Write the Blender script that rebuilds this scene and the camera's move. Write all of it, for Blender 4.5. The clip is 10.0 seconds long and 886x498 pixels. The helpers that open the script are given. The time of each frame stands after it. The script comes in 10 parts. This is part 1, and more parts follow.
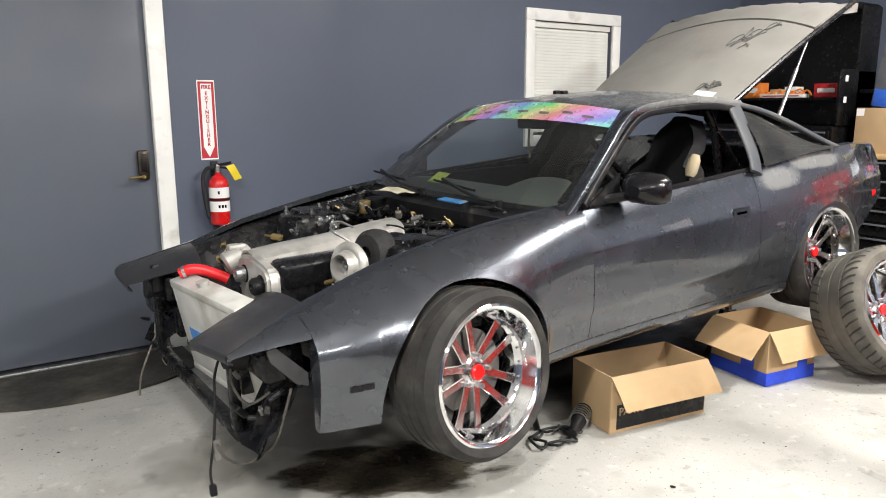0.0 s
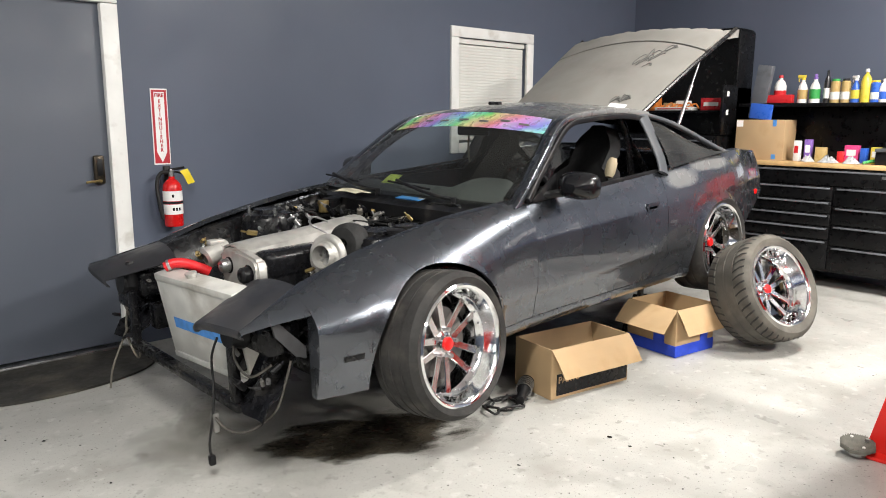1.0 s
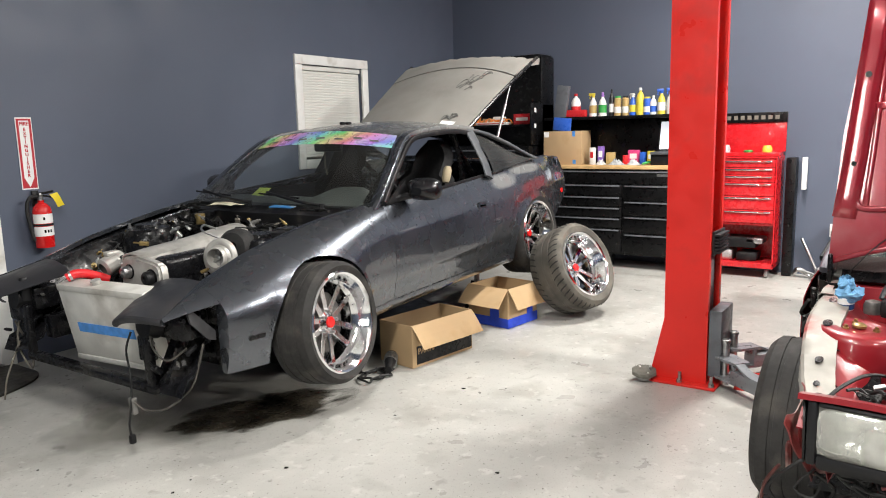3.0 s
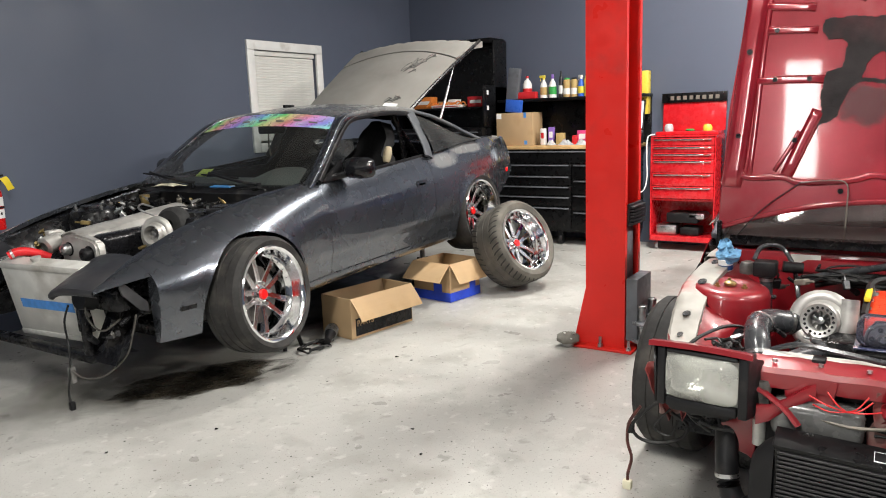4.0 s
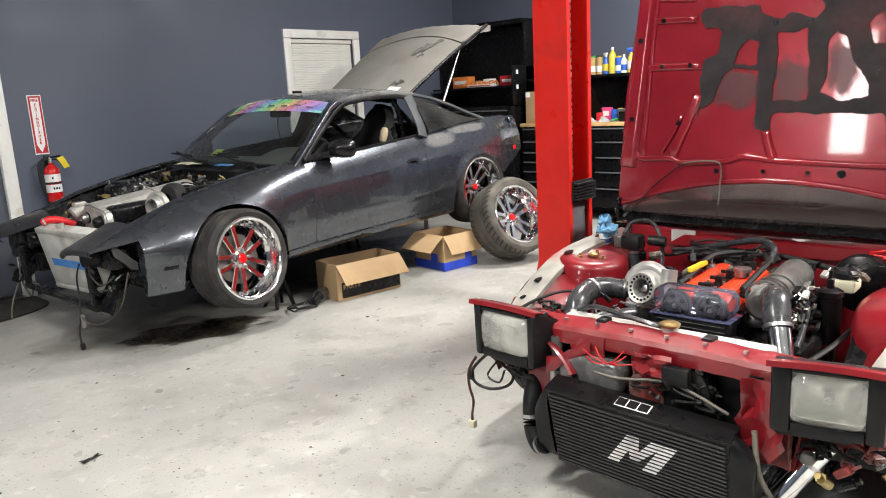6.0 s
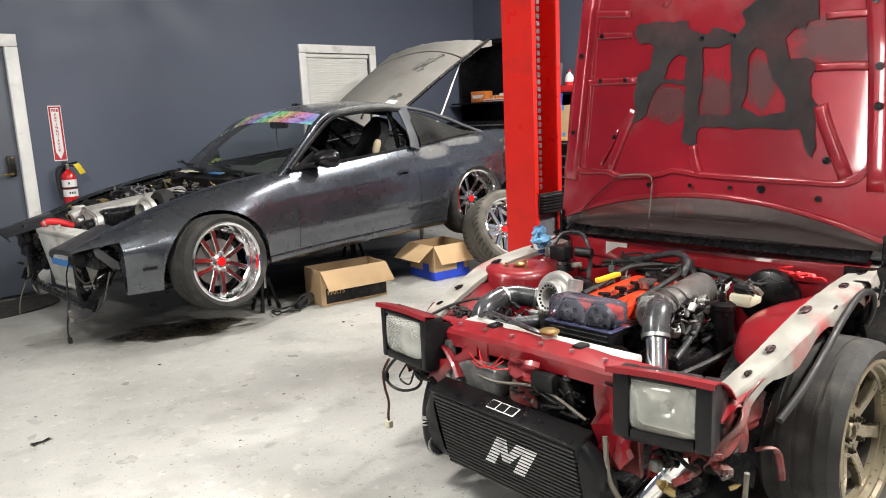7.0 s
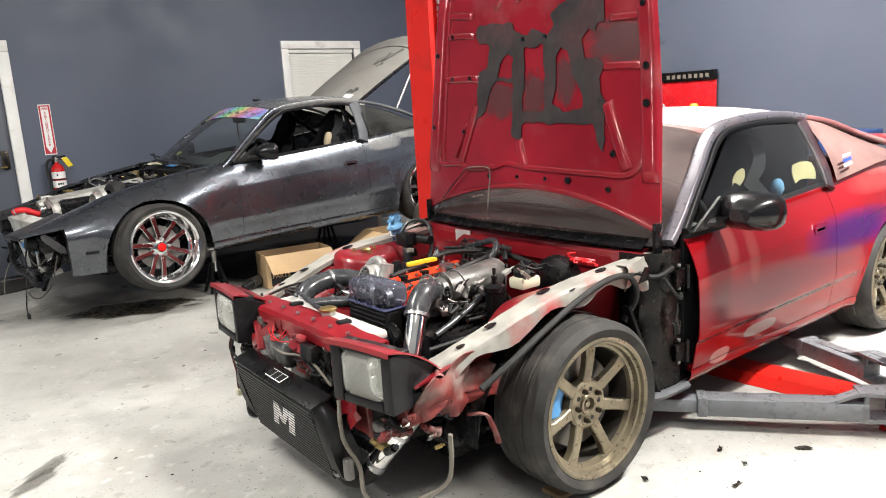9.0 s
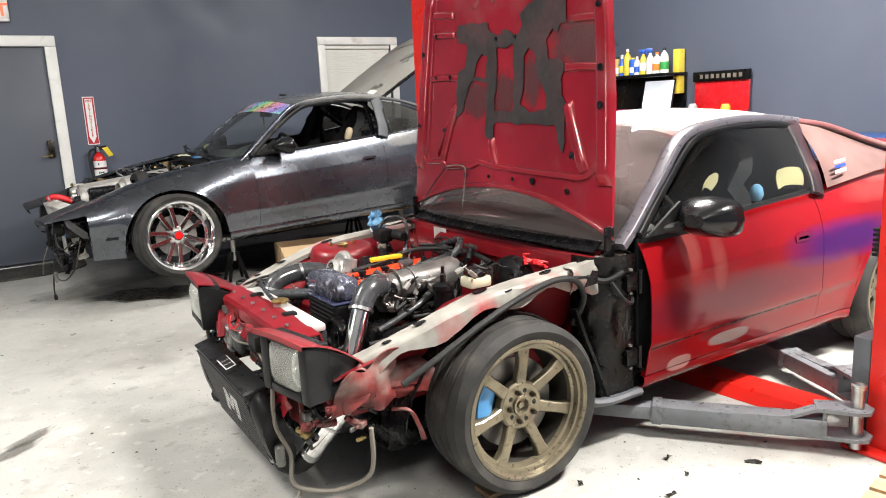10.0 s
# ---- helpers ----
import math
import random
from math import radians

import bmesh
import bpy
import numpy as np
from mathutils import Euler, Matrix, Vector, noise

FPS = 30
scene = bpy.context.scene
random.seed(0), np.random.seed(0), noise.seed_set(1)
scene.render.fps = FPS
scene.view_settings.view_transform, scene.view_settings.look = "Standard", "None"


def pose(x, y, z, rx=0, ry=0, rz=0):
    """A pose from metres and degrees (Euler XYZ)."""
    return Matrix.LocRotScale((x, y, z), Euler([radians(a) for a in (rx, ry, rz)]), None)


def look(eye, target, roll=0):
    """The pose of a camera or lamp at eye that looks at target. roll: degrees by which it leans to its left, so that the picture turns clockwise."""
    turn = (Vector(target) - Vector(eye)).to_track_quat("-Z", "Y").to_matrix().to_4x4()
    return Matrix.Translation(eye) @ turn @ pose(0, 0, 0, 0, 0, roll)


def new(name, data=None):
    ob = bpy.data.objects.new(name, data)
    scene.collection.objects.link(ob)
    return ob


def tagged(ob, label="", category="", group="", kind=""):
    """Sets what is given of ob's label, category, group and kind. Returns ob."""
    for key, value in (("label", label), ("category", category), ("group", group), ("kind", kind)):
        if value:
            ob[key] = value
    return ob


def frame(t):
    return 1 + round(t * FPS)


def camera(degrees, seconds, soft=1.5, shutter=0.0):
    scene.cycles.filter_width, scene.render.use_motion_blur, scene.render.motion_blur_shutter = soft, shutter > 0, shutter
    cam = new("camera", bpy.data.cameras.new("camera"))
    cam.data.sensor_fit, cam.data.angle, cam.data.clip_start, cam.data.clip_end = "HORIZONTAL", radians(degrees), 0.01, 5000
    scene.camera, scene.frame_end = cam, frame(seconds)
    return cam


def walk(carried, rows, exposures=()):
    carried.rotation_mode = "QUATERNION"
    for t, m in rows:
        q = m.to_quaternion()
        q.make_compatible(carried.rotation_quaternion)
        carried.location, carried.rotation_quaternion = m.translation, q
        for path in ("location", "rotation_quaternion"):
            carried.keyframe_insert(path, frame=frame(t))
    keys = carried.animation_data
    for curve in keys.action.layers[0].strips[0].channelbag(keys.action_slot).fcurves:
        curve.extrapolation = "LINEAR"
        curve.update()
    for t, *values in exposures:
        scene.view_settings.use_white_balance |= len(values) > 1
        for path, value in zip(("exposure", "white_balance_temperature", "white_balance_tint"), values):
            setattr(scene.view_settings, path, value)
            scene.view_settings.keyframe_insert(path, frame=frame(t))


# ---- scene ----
cam = camera(62.4, 10.0, soft=1.0)
PATH = [
    (0, (0.129, 0.056, 1.398), (1.236, 1.676, 1.01), -0.2),
    (0.5, (-0.096, 0.029, 1.367), (1.133, 1.562, 0.994), -0.4),
    (1, (-0.336, -0.085, 1.384), (0.994, 1.364, 1.026), 0.2),
    (1.5, (-0.525, -0.201, 1.37), (0.869, 1.194, 1.038), 0.2),
    (2, (-0.718, -0.245, 1.381), (0.756, 1.07, 1.068), 0.1),
    (2.5, (-0.905, -0.216, 1.385), (0.689, 0.953, 1.083), -0.3),
    (2.7, (-0.955, -0.290, 1.390), (0.664, 0.845, 1.083), -0.6),
    (3.8, (-0.987, -0.705, 1.352), (0.672, 0.359, 1.014), -2.4),
    (4, (-0.982, -0.797, 1.345), (0.669, 0.274, 0.99), -2.1),
    (4.5, (-0.906, -1.034, 1.345), (0.688, 0.114, 0.972), -1.0),
    (5, (-0.878, -1.306, 1.349), (0.64, -0.055, 0.985), -2.0),
    (5.5, (-0.887, -1.622, 1.351), (0.59, -0.325, 0.976), -2.9),
    (5.7, (-0.864, -1.694, 1.376), (0.609, -0.402, 0.974), -3.1),
    (6.8, (-0.519, -2.134, 1.368), (0.843, -0.718, 0.99), -2.4),
    (7, (-0.475, -2.267, 1.342), (0.868, -0.831, 0.975), -2.6),
    (7.5, (-0.393, -2.546, 1.344), (0.931, -1.098, 0.955), -3.5),
    (8, (-0.231, -2.738, 1.328), (1.102, -1.304, 0.915), -3.4),
    (8.5, (-0.046, -2.922, 1.341), (1.251, -1.458, 0.924), -3.3),
    (9, (0.099, -3.141, 1.343), (1.293, -1.585, 0.95), -3.5),
    (9.5, (0.243, -3.335, 1.352), (1.357, -1.719, 0.966), -3.6),
    (10, (0.438, -3.427, 1.337), (1.479, -1.766, 0.941), -2.8),
]
walk(cam, [(t, look(eye, target, roll)) for t, eye, target, roll in PATH],
     exposures=[(0.0, 0.14), (1.0, 0.04), (2.0, 0.0), (2.7, -0.06), (4.0, -0.25), (5.5, -0.25), (7.0, -0.15), (8.5, -0.07), (9.0, -0.12), (10.0, -0.12)])

# ---------------------------------------------------------------- world and lights
world = bpy.data.worlds.new("world")
world.use_nodes = True
scene.world = world
world.node_tree.nodes["Background"].inputs[0].default_value = (0.045, 0.05, 0.06, 1)
world.node_tree.nodes["Background"].inputs[1].default_value = 0.15

CEIL = 3.7
# ceiling panel lights: x, y, length along x, width along y, watts
PANELS = [
    (4.2, 0.5, 1.2, 0.3, 235),
    (3.55, -2.95, 1.2, 0.3, 760),
    (-0.5, 0.3, 1.2, 0.3, 195),
    (0.2, -3.6, 1.2, 0.3, 95),
    (-2.4, -0.6, 1.2, 0.3, 70),
]


def area_light(x, y, sx, sy, watts):
    la = bpy.data.lights.new("panel_glow", "AREA")
    la.shape, la.size, la.size_y, la.energy = "RECTANGLE", sx, sy, watts
    la.color = (1.0, 0.97, 0.915)
    ob = new("panel_glow", la)
    ob.matrix_world = pose(x, y, CEIL - 0.075)
    return ob


# ---------------------------------------------------------------- materials
def material(name, color, rough=0.5, metal=0.0, vary=0.12, scale=6.0, dirt=None, dirt_amount=0.0, dirt_scale=2.0, bump=0.0,
             bump_scale=60.0, coat=0.0, transmission=0.0, emission=None, strength=0.0, rough_vary=0.1, alpha=1.0, ior=1.45):
    """A surface with grain and wear at two scales in object space."""
    m = bpy.data.materials.new(name)
    m.use_nodes = True
    nt = m.node_tree
    b = nt.nodes["Principled BSDF"]
    tc = nt.nodes.new("ShaderNodeTexCoord")

    def noise_tex(sc, detail=4.0):
        n = nt.nodes.new("ShaderNodeTexNoise")
        n.inputs["Scale"].default_value = sc
        n.inputs["Detail"].default_value = detail
        nt.links.new(tc.outputs["Object"], n.inputs["Vector"])
        return n

    def mix(fac, a, c):
        x = nt.nodes.new("ShaderNodeMix")
        x.data_type = "RGBA"
        for sock, v in ((x.inputs[0], fac), (x.inputs[6], a), (x.inputs[7], c)):
            if hasattr(v, "is_output"):
                nt.links.new(v, sock)
            else:
                sock.default_value = v
        return x.outputs[2]

    def ramp(src, lo, hi):
        r = nt.nodes.new("ShaderNodeMapRange")
        r.inputs[1].default_value, r.inputs[2].default_value = lo, hi
        nt.links.new(src, r.inputs[0])
        return r.outputs[0]

    c = (*color, 1)
    dark = tuple(max(0, v * (1 - vary)) for v in color) + (1,)
    light = tuple(min(1, v * (1 + vary)) for v in color) + (1,)
    n1 = noise_tex(scale)
    col = mix(ramp(n1.outputs["Fac"], 0.35, 0.65), dark, light)
    if dirt:
        n2 = noise_tex(dirt_scale, 6.0)
        f = ramp(n2.outputs["Fac"], 0.62 - 0.3 * dirt_amount, 0.8 - 0.2 * dirt_amount)
        col = mix(f, col, (*dirt, 1))
    nt.links.new(col, b.inputs["Base Color"])
    n3 = noise_tex(scale * 4)
    rr = nt.nodes.new("ShaderNodeMapRange")
    rr.inputs[1].default_value, rr.inputs[2].default_value = 0.3, 0.7
    rr.inputs[3].default_value, rr.inputs[4].default_value = max(0.02, rough - rough_vary), min(1, rough + rough_vary)
    nt.links.new(n3.outputs["Fac"], rr.inputs[0])
    nt.links.new(rr.outputs[0], b.inputs["Roughness"])
    b.inputs["Metallic"].default_value = metal
    b.inputs["Coat Weight"].default_value = coat
    b.inputs["Coat Roughness"].default_value = 0.04
    b.inputs["Transmission Weight"].default_value = transmission
    b.inputs["IOR"].default_value = ior
    b.inputs["Alpha"].default_value = alpha
    if emission:
        b.inputs["Emission Color"].default_value = (*emission, 1)
        b.inputs["Emission Strength"].default_value = strength
    if bump:
        nb = noise_tex(bump_scale, 5.0)
        bn = nt.nodes.new("ShaderNodeBump")
        bn.inputs["Strength"].default_value = bump
        bn.inputs["Distance"].default_value = 0.004
        nt.links.new(nb.outputs["Fac"], bn.inputs["Height"])
        nt.links.new(bn.outputs["Normal"], b.inputs["Normal"])
    return m


M = {}
M["wall"] = material("wall_paint", (0.080, 0.095, 0.133), 0.5, vary=0.04, scale=0.7, dirt=(0.076, 0.09, 0.125), dirt_amount=0.3, bump=0.12, bump_scale=90)
M["door_paint"] = material("door_paint", (0.082, 0.093, 0.118), 0.5, vary=0.03, scale=0.8, dirt=(0.078, 0.088, 0.11), dirt_amount=0.3, bump=0.05, bump_scale=40)
M["white_trim"] = material("white_trim", (0.72, 0.72, 0.70), 0.4, vary=0.05, dirt=(0.5, 0.48, 0.44), dirt_amount=0.15, dirt_scale=8)
M["blind"] = material("blind_vinyl", (0.66, 0.66, 0.62), 0.5, vary=0.04)
M["ceiling"] = material("ceiling_white", (0.55, 0.56, 0.57), 0.8, vary=0.05)
M["black_metal"] = material("black_powdercoat", (0.004, 0.004, 0.0045), 0.32, vary=0.2, bump=0.04, bump_scale=200)
M["black_metal"].node_tree.nodes["Principled BSDF"].inputs["Specular IOR Level"].default_value = 0.3
M["black_plastic"] = material("black_plastic", (0.008, 0.008, 0.009), 0.45, vary=0.2, dirt=(0.04, 0.037, 0.033), dirt_amount=0.15, dirt_scale=12)
M["rubber"] = material("tyre_rubber", (0.020, 0.019, 0.018), 0.78, vary=0.25, scale=12, dirt=(0.055, 0.05, 0.044), dirt_amount=0.35, dirt_scale=9, bump=0.25, bump_scale=150)
M["rubber_worn"] = material("tyre_rubber_dusty", (0.075, 0.07, 0.06), 0.85, vary=0.2, scale=10, dirt=(0.13, 0.12, 0.10), dirt_amount=0.45, dirt_scale=6, bump=0.3, bump_scale=120)
M["chrome"] = material("polished_rim", (0.82, 0.83, 0.84), 0.09, 1.0, vary=0.06, rough_vary=0.05, dirt=(0.45, 0.43, 0.4), dirt_amount=0.1, dirt_scale=14)
M["steel"] = material("bare_steel", (0.45, 0.45, 0.45), 0.35, 1.0, vary=0.2, scale=20)
M["alu"] = material("cast_aluminium", (0.42, 0.41, 0.385), 0.42, 0.45, vary=0.18, scale=14, dirt=(0.25, 0.23, 0.2), dirt_amount=0.2, dirt_scale=10, bump=0.1, bump_scale=150)
M["alu_sheet"] = material("brushed_aluminium", (0.62, 0.615, 0.58), 0.42, 0.3, vary=0.14, scale=7, dirt=(0.40, 0.38, 0.34), dirt_amount=0.4, dirt_scale=6)
M["spoke_polish"] = material("polished_spoke", (0.72, 0.70, 0.70), 0.15, 1.0, vary=0.08, scale=20, rough_vary=0.04)
M["red_powder"] = material("red_powdercoat", (0.62, 0.018, 0.012), 0.36, vary=0.08, scale=3, dirt=(0.36, 0.02, 0.015), dirt_amount=0.2, dirt_scale=3, bump=0.04, bump_scale=60)
M["red_tool"] = material("red_enamel", (0.52, 0.012, 0.018), 0.28, vary=0.08, coat=0.4)
M["grey_metal"] = material("grey_enamel", (0.105, 0.112, 0.125), 0.4, vary=0.1, scale=8, dirt=(0.05, 0.05, 0.05), dirt_amount=0.3, dirt_scale=9)
M["bronze"] = material("bronze_paint", (0.20, 0.172, 0.118), 0.34, 0.55, vary=0.1, scale=12, dirt=(0.1, 0.085, 0.065), dirt_amount=0.2, dirt_scale=8)
M["card"] = material("cardboard", (0.40, 0.275, 0.15), 0.8, vary=0.08, scale=4, dirt=(0.33, 0.21, 0.10), dirt_amount=0.25, dirt_scale=5, bump=0.05, bump_scale=30)
M["blue_tape"] = material("blue_tape", (0.02, 0.06, 0.52), 0.6, vary=0.12, scale=20)
M["tape_light"] = material("pale_blue_tape", (0.06, 0.22, 0.55), 0.6, vary=0.15, scale=30)
M["rubber_mat"] = material("rubber_mat", (0.030, 0.028, 0.024), 0.6, vary=0.3, scale=7, dirt=(0.10, 0.09, 0.07), dirt_amount=0.4, dirt_scale=4, bump=0.5, bump_scale=40)
M["wood"] = material("bench_wood", (0.56, 0.37, 0.17), 0.45, vary=0.15, scale=9, dirt=(0.4, 0.25, 0.1), dirt_amount=0.25)
M["old_wood"] = material("old_wood", (0.30, 0.20, 0.11), 0.8, vary=0.25, scale=14)
M["glass"] = material("window_glass", (0.75, 0.8, 0.78), 0.02, vary=0.0, transmission=1.0, rough_vary=0.015, ior=1.45)
M["clear_dusty"] = material("dusty_glass", (0.5, 0.5, 0.47), 0.3, vary=0.1, dirt=(0.3, 0.29, 0.27), dirt_amount=0.3, transmission=0.75)
M["dust"] = material("dusty_hatch_glass", (0.25, 0.242, 0.222), 0.75, vary=0.08, scale=5, dirt=(0.21, 0.2, 0.185), dirt_amount=0.3, dirt_scale=2.5)
M["fabric"] = material("black_fabric", (0.010, 0.010, 0.011), 0.9, vary=0.3, scale=40, bump=0.2, bump_scale=300)
M["dash"] = material("grey_dash", (0.15, 0.155, 0.15), 0.6, vary=0.08, dirt=(0.2, 0.19, 0.17), dirt_amount=0.15, bump=0.08, bump_scale=300)
M["white"] = material("white_paper", (0.78, 0.78, 0.77), 0.6, vary=0.03)
M["yellow"] = material("yellow_tag", (0.75, 0.58, 0.03), 0.55, vary=0.06)
M["sign_red"] = material("sign_red", (0.42, 0.02, 0.03), 0.4, vary=0.04)
M["ext_red"] = material("extinguisher_red", (0.58, 0.012, 0.012), 0.22, vary=0.05, coat=0.5)
M["bay_black"] = material("bay_black", (0.006, 0.006, 0.007), 0.26, vary=0.3, scale=8, dirt=(0.028, 0.026, 0.023), dirt_amount=0.25, dirt_scale=7)
M["wire"] = material("cable_black", (0.008, 0.008, 0.008), 0.62, vary=0.2)
M["wire_grey"] = material("cable_grey", (0.16, 0.145, 0.12), 0.6, vary=0.2)
M["brass"] = material("brass", (0.30, 0.22, 0.09), 0.4, 0.8, vary=0.2, scale=20)
M["oil"] = material("dark_floor_mark", (0.018, 0.017, 0.015), 0.32, vary=0.3, scale=5, rough_vary=0.2)


def soft_patch(name, color, strength, rim=1.32, core=1.05, rough=0.4):
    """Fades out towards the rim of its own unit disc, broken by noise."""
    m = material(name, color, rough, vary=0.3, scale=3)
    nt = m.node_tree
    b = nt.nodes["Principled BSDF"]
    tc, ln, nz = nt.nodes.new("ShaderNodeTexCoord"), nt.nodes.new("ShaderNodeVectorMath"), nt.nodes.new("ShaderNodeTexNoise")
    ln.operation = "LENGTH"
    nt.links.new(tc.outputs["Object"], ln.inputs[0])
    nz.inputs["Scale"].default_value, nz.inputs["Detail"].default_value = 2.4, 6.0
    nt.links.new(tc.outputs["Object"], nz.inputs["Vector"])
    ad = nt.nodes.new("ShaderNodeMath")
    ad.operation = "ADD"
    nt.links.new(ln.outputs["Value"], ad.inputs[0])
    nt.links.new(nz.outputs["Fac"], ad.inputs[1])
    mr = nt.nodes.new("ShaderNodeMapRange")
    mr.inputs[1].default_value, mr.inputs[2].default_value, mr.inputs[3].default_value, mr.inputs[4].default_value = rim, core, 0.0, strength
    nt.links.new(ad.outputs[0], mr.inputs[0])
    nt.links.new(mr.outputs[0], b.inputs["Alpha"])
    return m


M["stain_dark"] = soft_patch("oil_soaked_concrete", (0.040, 0.035, 0.026), 0.85)
# Oil pool whose dark tone also carries the shade under the car's nose.
M["stain_pool_shade"] = soft_patch("wet_oily_shaded_concrete", (0.038, 0.032, 0.023), 0.9, 1.30, 1.12, 0.28)
M["stain_damp"] = soft_patch("damp_concrete", (0.13, 0.118, 0.092), 0.28, 1.36, 0.95, 0.42)
M["stain_scuff"] = soft_patch("scuffed_concrete", (0.08, 0.075, 0.065), 0.5)
M["stain_pale"] = soft_patch("grimy_concrete", (0.17, 0.16, 0.135), 0.18)
M["post_black"] = material("gloss_black_paint", (0.003, 0.003, 0.0032), 0.3, vary=0.3, scale=9, dirt=(0.02, 0.008, 0.008), dirt_amount=0.2, dirt_scale=10)
for k in ("post_black", "black_plastic", "bay_black"):
    M[k].node_tree.nodes["Principled BSDF"].inputs["Specular IOR Level"].default_value = 0.3
M["screen"] = material("laptop_screen", (0.7, 0.75, 0.8), 0.3, vary=0.0, emission=(0.85, 0.92, 1.0), strength=0.75)
M["lamp"] = material("light_diffuser", (0.9, 0.9, 0.9), 0.5, vary=0.0, emission=(1.0, 0.975, 0.94), strength=6.0)
M["holo"] = material("holographic_film", (0.6, 0.6, 0.6), 0.3, 0.45, vary=0.1)
M["blue_rag"] = material("blue_shop_towel", (0.16, 0.36, 0.58), 0.9, vary=0.15, scale=30, bump=0.5, bump_scale=60)
M["orange_cover"] = material("orange_cam_cover", (0.68, 0.045, 0.012), 0.35, vary=0.12, scale=14, bump=0.08, bump_scale=120)
M["primer"] = material("bare_primer", (0.25, 0.24, 0.215), 0.6, vary=0.22, scale=11, dirt=(0.30, 0.03, 0.03), dirt_amount=0.32, dirt_scale=6)
M["hose_red"] = material("red_silicone", (0.60, 0.015, 0.02), 0.4, vary=0.1)
M["tail_red"] = material("red_reflector", (0.65, 0.01, 0.01), 0.2, vary=0.05, coat=0.5)
M["caliper"] = material("blue_caliper", (0.05, 0.20, 0.42), 0.35, vary=0.12)
M["disc"] = material("brake_disc", (0.2, 0.19, 0.18), 0.4, 0.8, vary=0.2)


def add_film(m):
    """Rainbow bands that drift along the film's length."""
    nt = m.node_tree
    b = nt.nodes["Principled BSDF"]
    tc = nt.nodes.new("ShaderNodeTexCoord")
    sep = nt.nodes.new("ShaderNodeSeparateXYZ")
    nt.links.new(tc.outputs["Object"], sep.inputs[0])
    nz = nt.nodes.new("ShaderNodeTexNoise")
    nz.inputs["Scale"].default_value, nz.inputs["Detail"].default_value = 9.0, 6.0
    nt.links.new(tc.outputs["Object"], nz.inputs["Vector"])

    def node(op, a, c):
        n = nt.nodes.new("ShaderNodeMath")
        n.operation = op
        for k, v in enumerate((a, c)):
            if hasattr(v, "is_output"):
                nt.links.new(v, n.inputs[k])
            else:
                n.inputs[k].default_value = v
        return n.outputs[0]

    drift = node("ADD", node("MULTIPLY", sep.outputs[1], 1.55), node("MULTIPLY", sep.outputs[0], 2.2))
    hue = node("FRACT", node("ADD", drift, node("MULTIPLY", nz.outputs["Fac"], 0.5)), 0.0)
    sat = node("MULTIPLY", node("ADD", nz.outputs["Fac"], 0.05), 1.0)
    hsv = nt.nodes.new("ShaderNodeCombineColor")
    hsv.mode = "HSV"
    nt.links.new(hue, hsv.inputs[0])
    nt.links.new(sat, hsv.inputs[1])
    hsv.inputs[2].default_value = 0.9
    nt.links.new(hsv.outputs[0], b.inputs["Base Color"])


add_film(M["holo"])


def layered_paint(name, base, metal, rough, patches, coat=0.8, vary=0.05, dirt=None, dirt_amount=0.0):
    """Car paint with soft or sharp patches: (x, z, rx, rz, soft, wobble, colour) in the car side's own metres."""
    m = material(name, base, rough, metal, vary=vary, scale=2.5, coat=coat, rough_vary=0.02, dirt=dirt, dirt_amount=dirt_amount, dirt_scale=3)
    nt = m.node_tree
    b = nt.nodes["Principled BSDF"]
    src = b.inputs["Base Color"].links[0].from_socket
    tc = nt.nodes.new("ShaderNodeTexCoord")
    sep = nt.nodes.new("ShaderNodeSeparateXYZ")
    nt.links.new(tc.outputs["Object"], sep.inputs[0])
    nz = nt.nodes.new("ShaderNodeTexNoise")
    nz.inputs["Scale"].default_value, nz.inputs["Detail"].default_value = 7.0, 4.0
    nt.links.new(tc.outputs["Object"], nz.inputs["Vector"])

    def math_node(op, a, c):
        n = nt.nodes.new("ShaderNodeMath")
        n.operation = op
        for i, v in enumerate((a, c)):
            if hasattr(v, "is_output"):
                nt.links.new(v, n.inputs[i])
            elif v is not None:
                n.inputs[i].default_value = v
        return n.outputs[0]

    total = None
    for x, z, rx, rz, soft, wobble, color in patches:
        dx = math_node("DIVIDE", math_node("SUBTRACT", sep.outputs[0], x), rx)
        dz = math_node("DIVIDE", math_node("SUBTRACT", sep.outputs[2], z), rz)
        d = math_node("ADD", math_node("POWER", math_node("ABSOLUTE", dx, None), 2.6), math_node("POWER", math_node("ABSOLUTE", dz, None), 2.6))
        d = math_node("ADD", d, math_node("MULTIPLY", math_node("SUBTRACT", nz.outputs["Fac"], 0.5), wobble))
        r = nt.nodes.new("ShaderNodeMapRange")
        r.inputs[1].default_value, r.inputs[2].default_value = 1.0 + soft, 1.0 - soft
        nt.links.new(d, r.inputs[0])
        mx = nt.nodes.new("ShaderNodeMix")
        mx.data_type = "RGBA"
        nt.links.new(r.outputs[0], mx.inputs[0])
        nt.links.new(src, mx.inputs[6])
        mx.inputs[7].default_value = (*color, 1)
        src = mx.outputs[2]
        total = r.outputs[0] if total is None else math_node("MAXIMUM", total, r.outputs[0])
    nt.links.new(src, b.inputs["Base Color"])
    if total is not None:
        inv = math_node("SUBTRACT", 1.0, total)
        nt.links.new(math_node("MULTIPLY", inv, metal), b.inputs["Metallic"])
        nt.links.new(math_node("MULTIPLY", inv, coat), b.inputs["Coat Weight"])
    return m


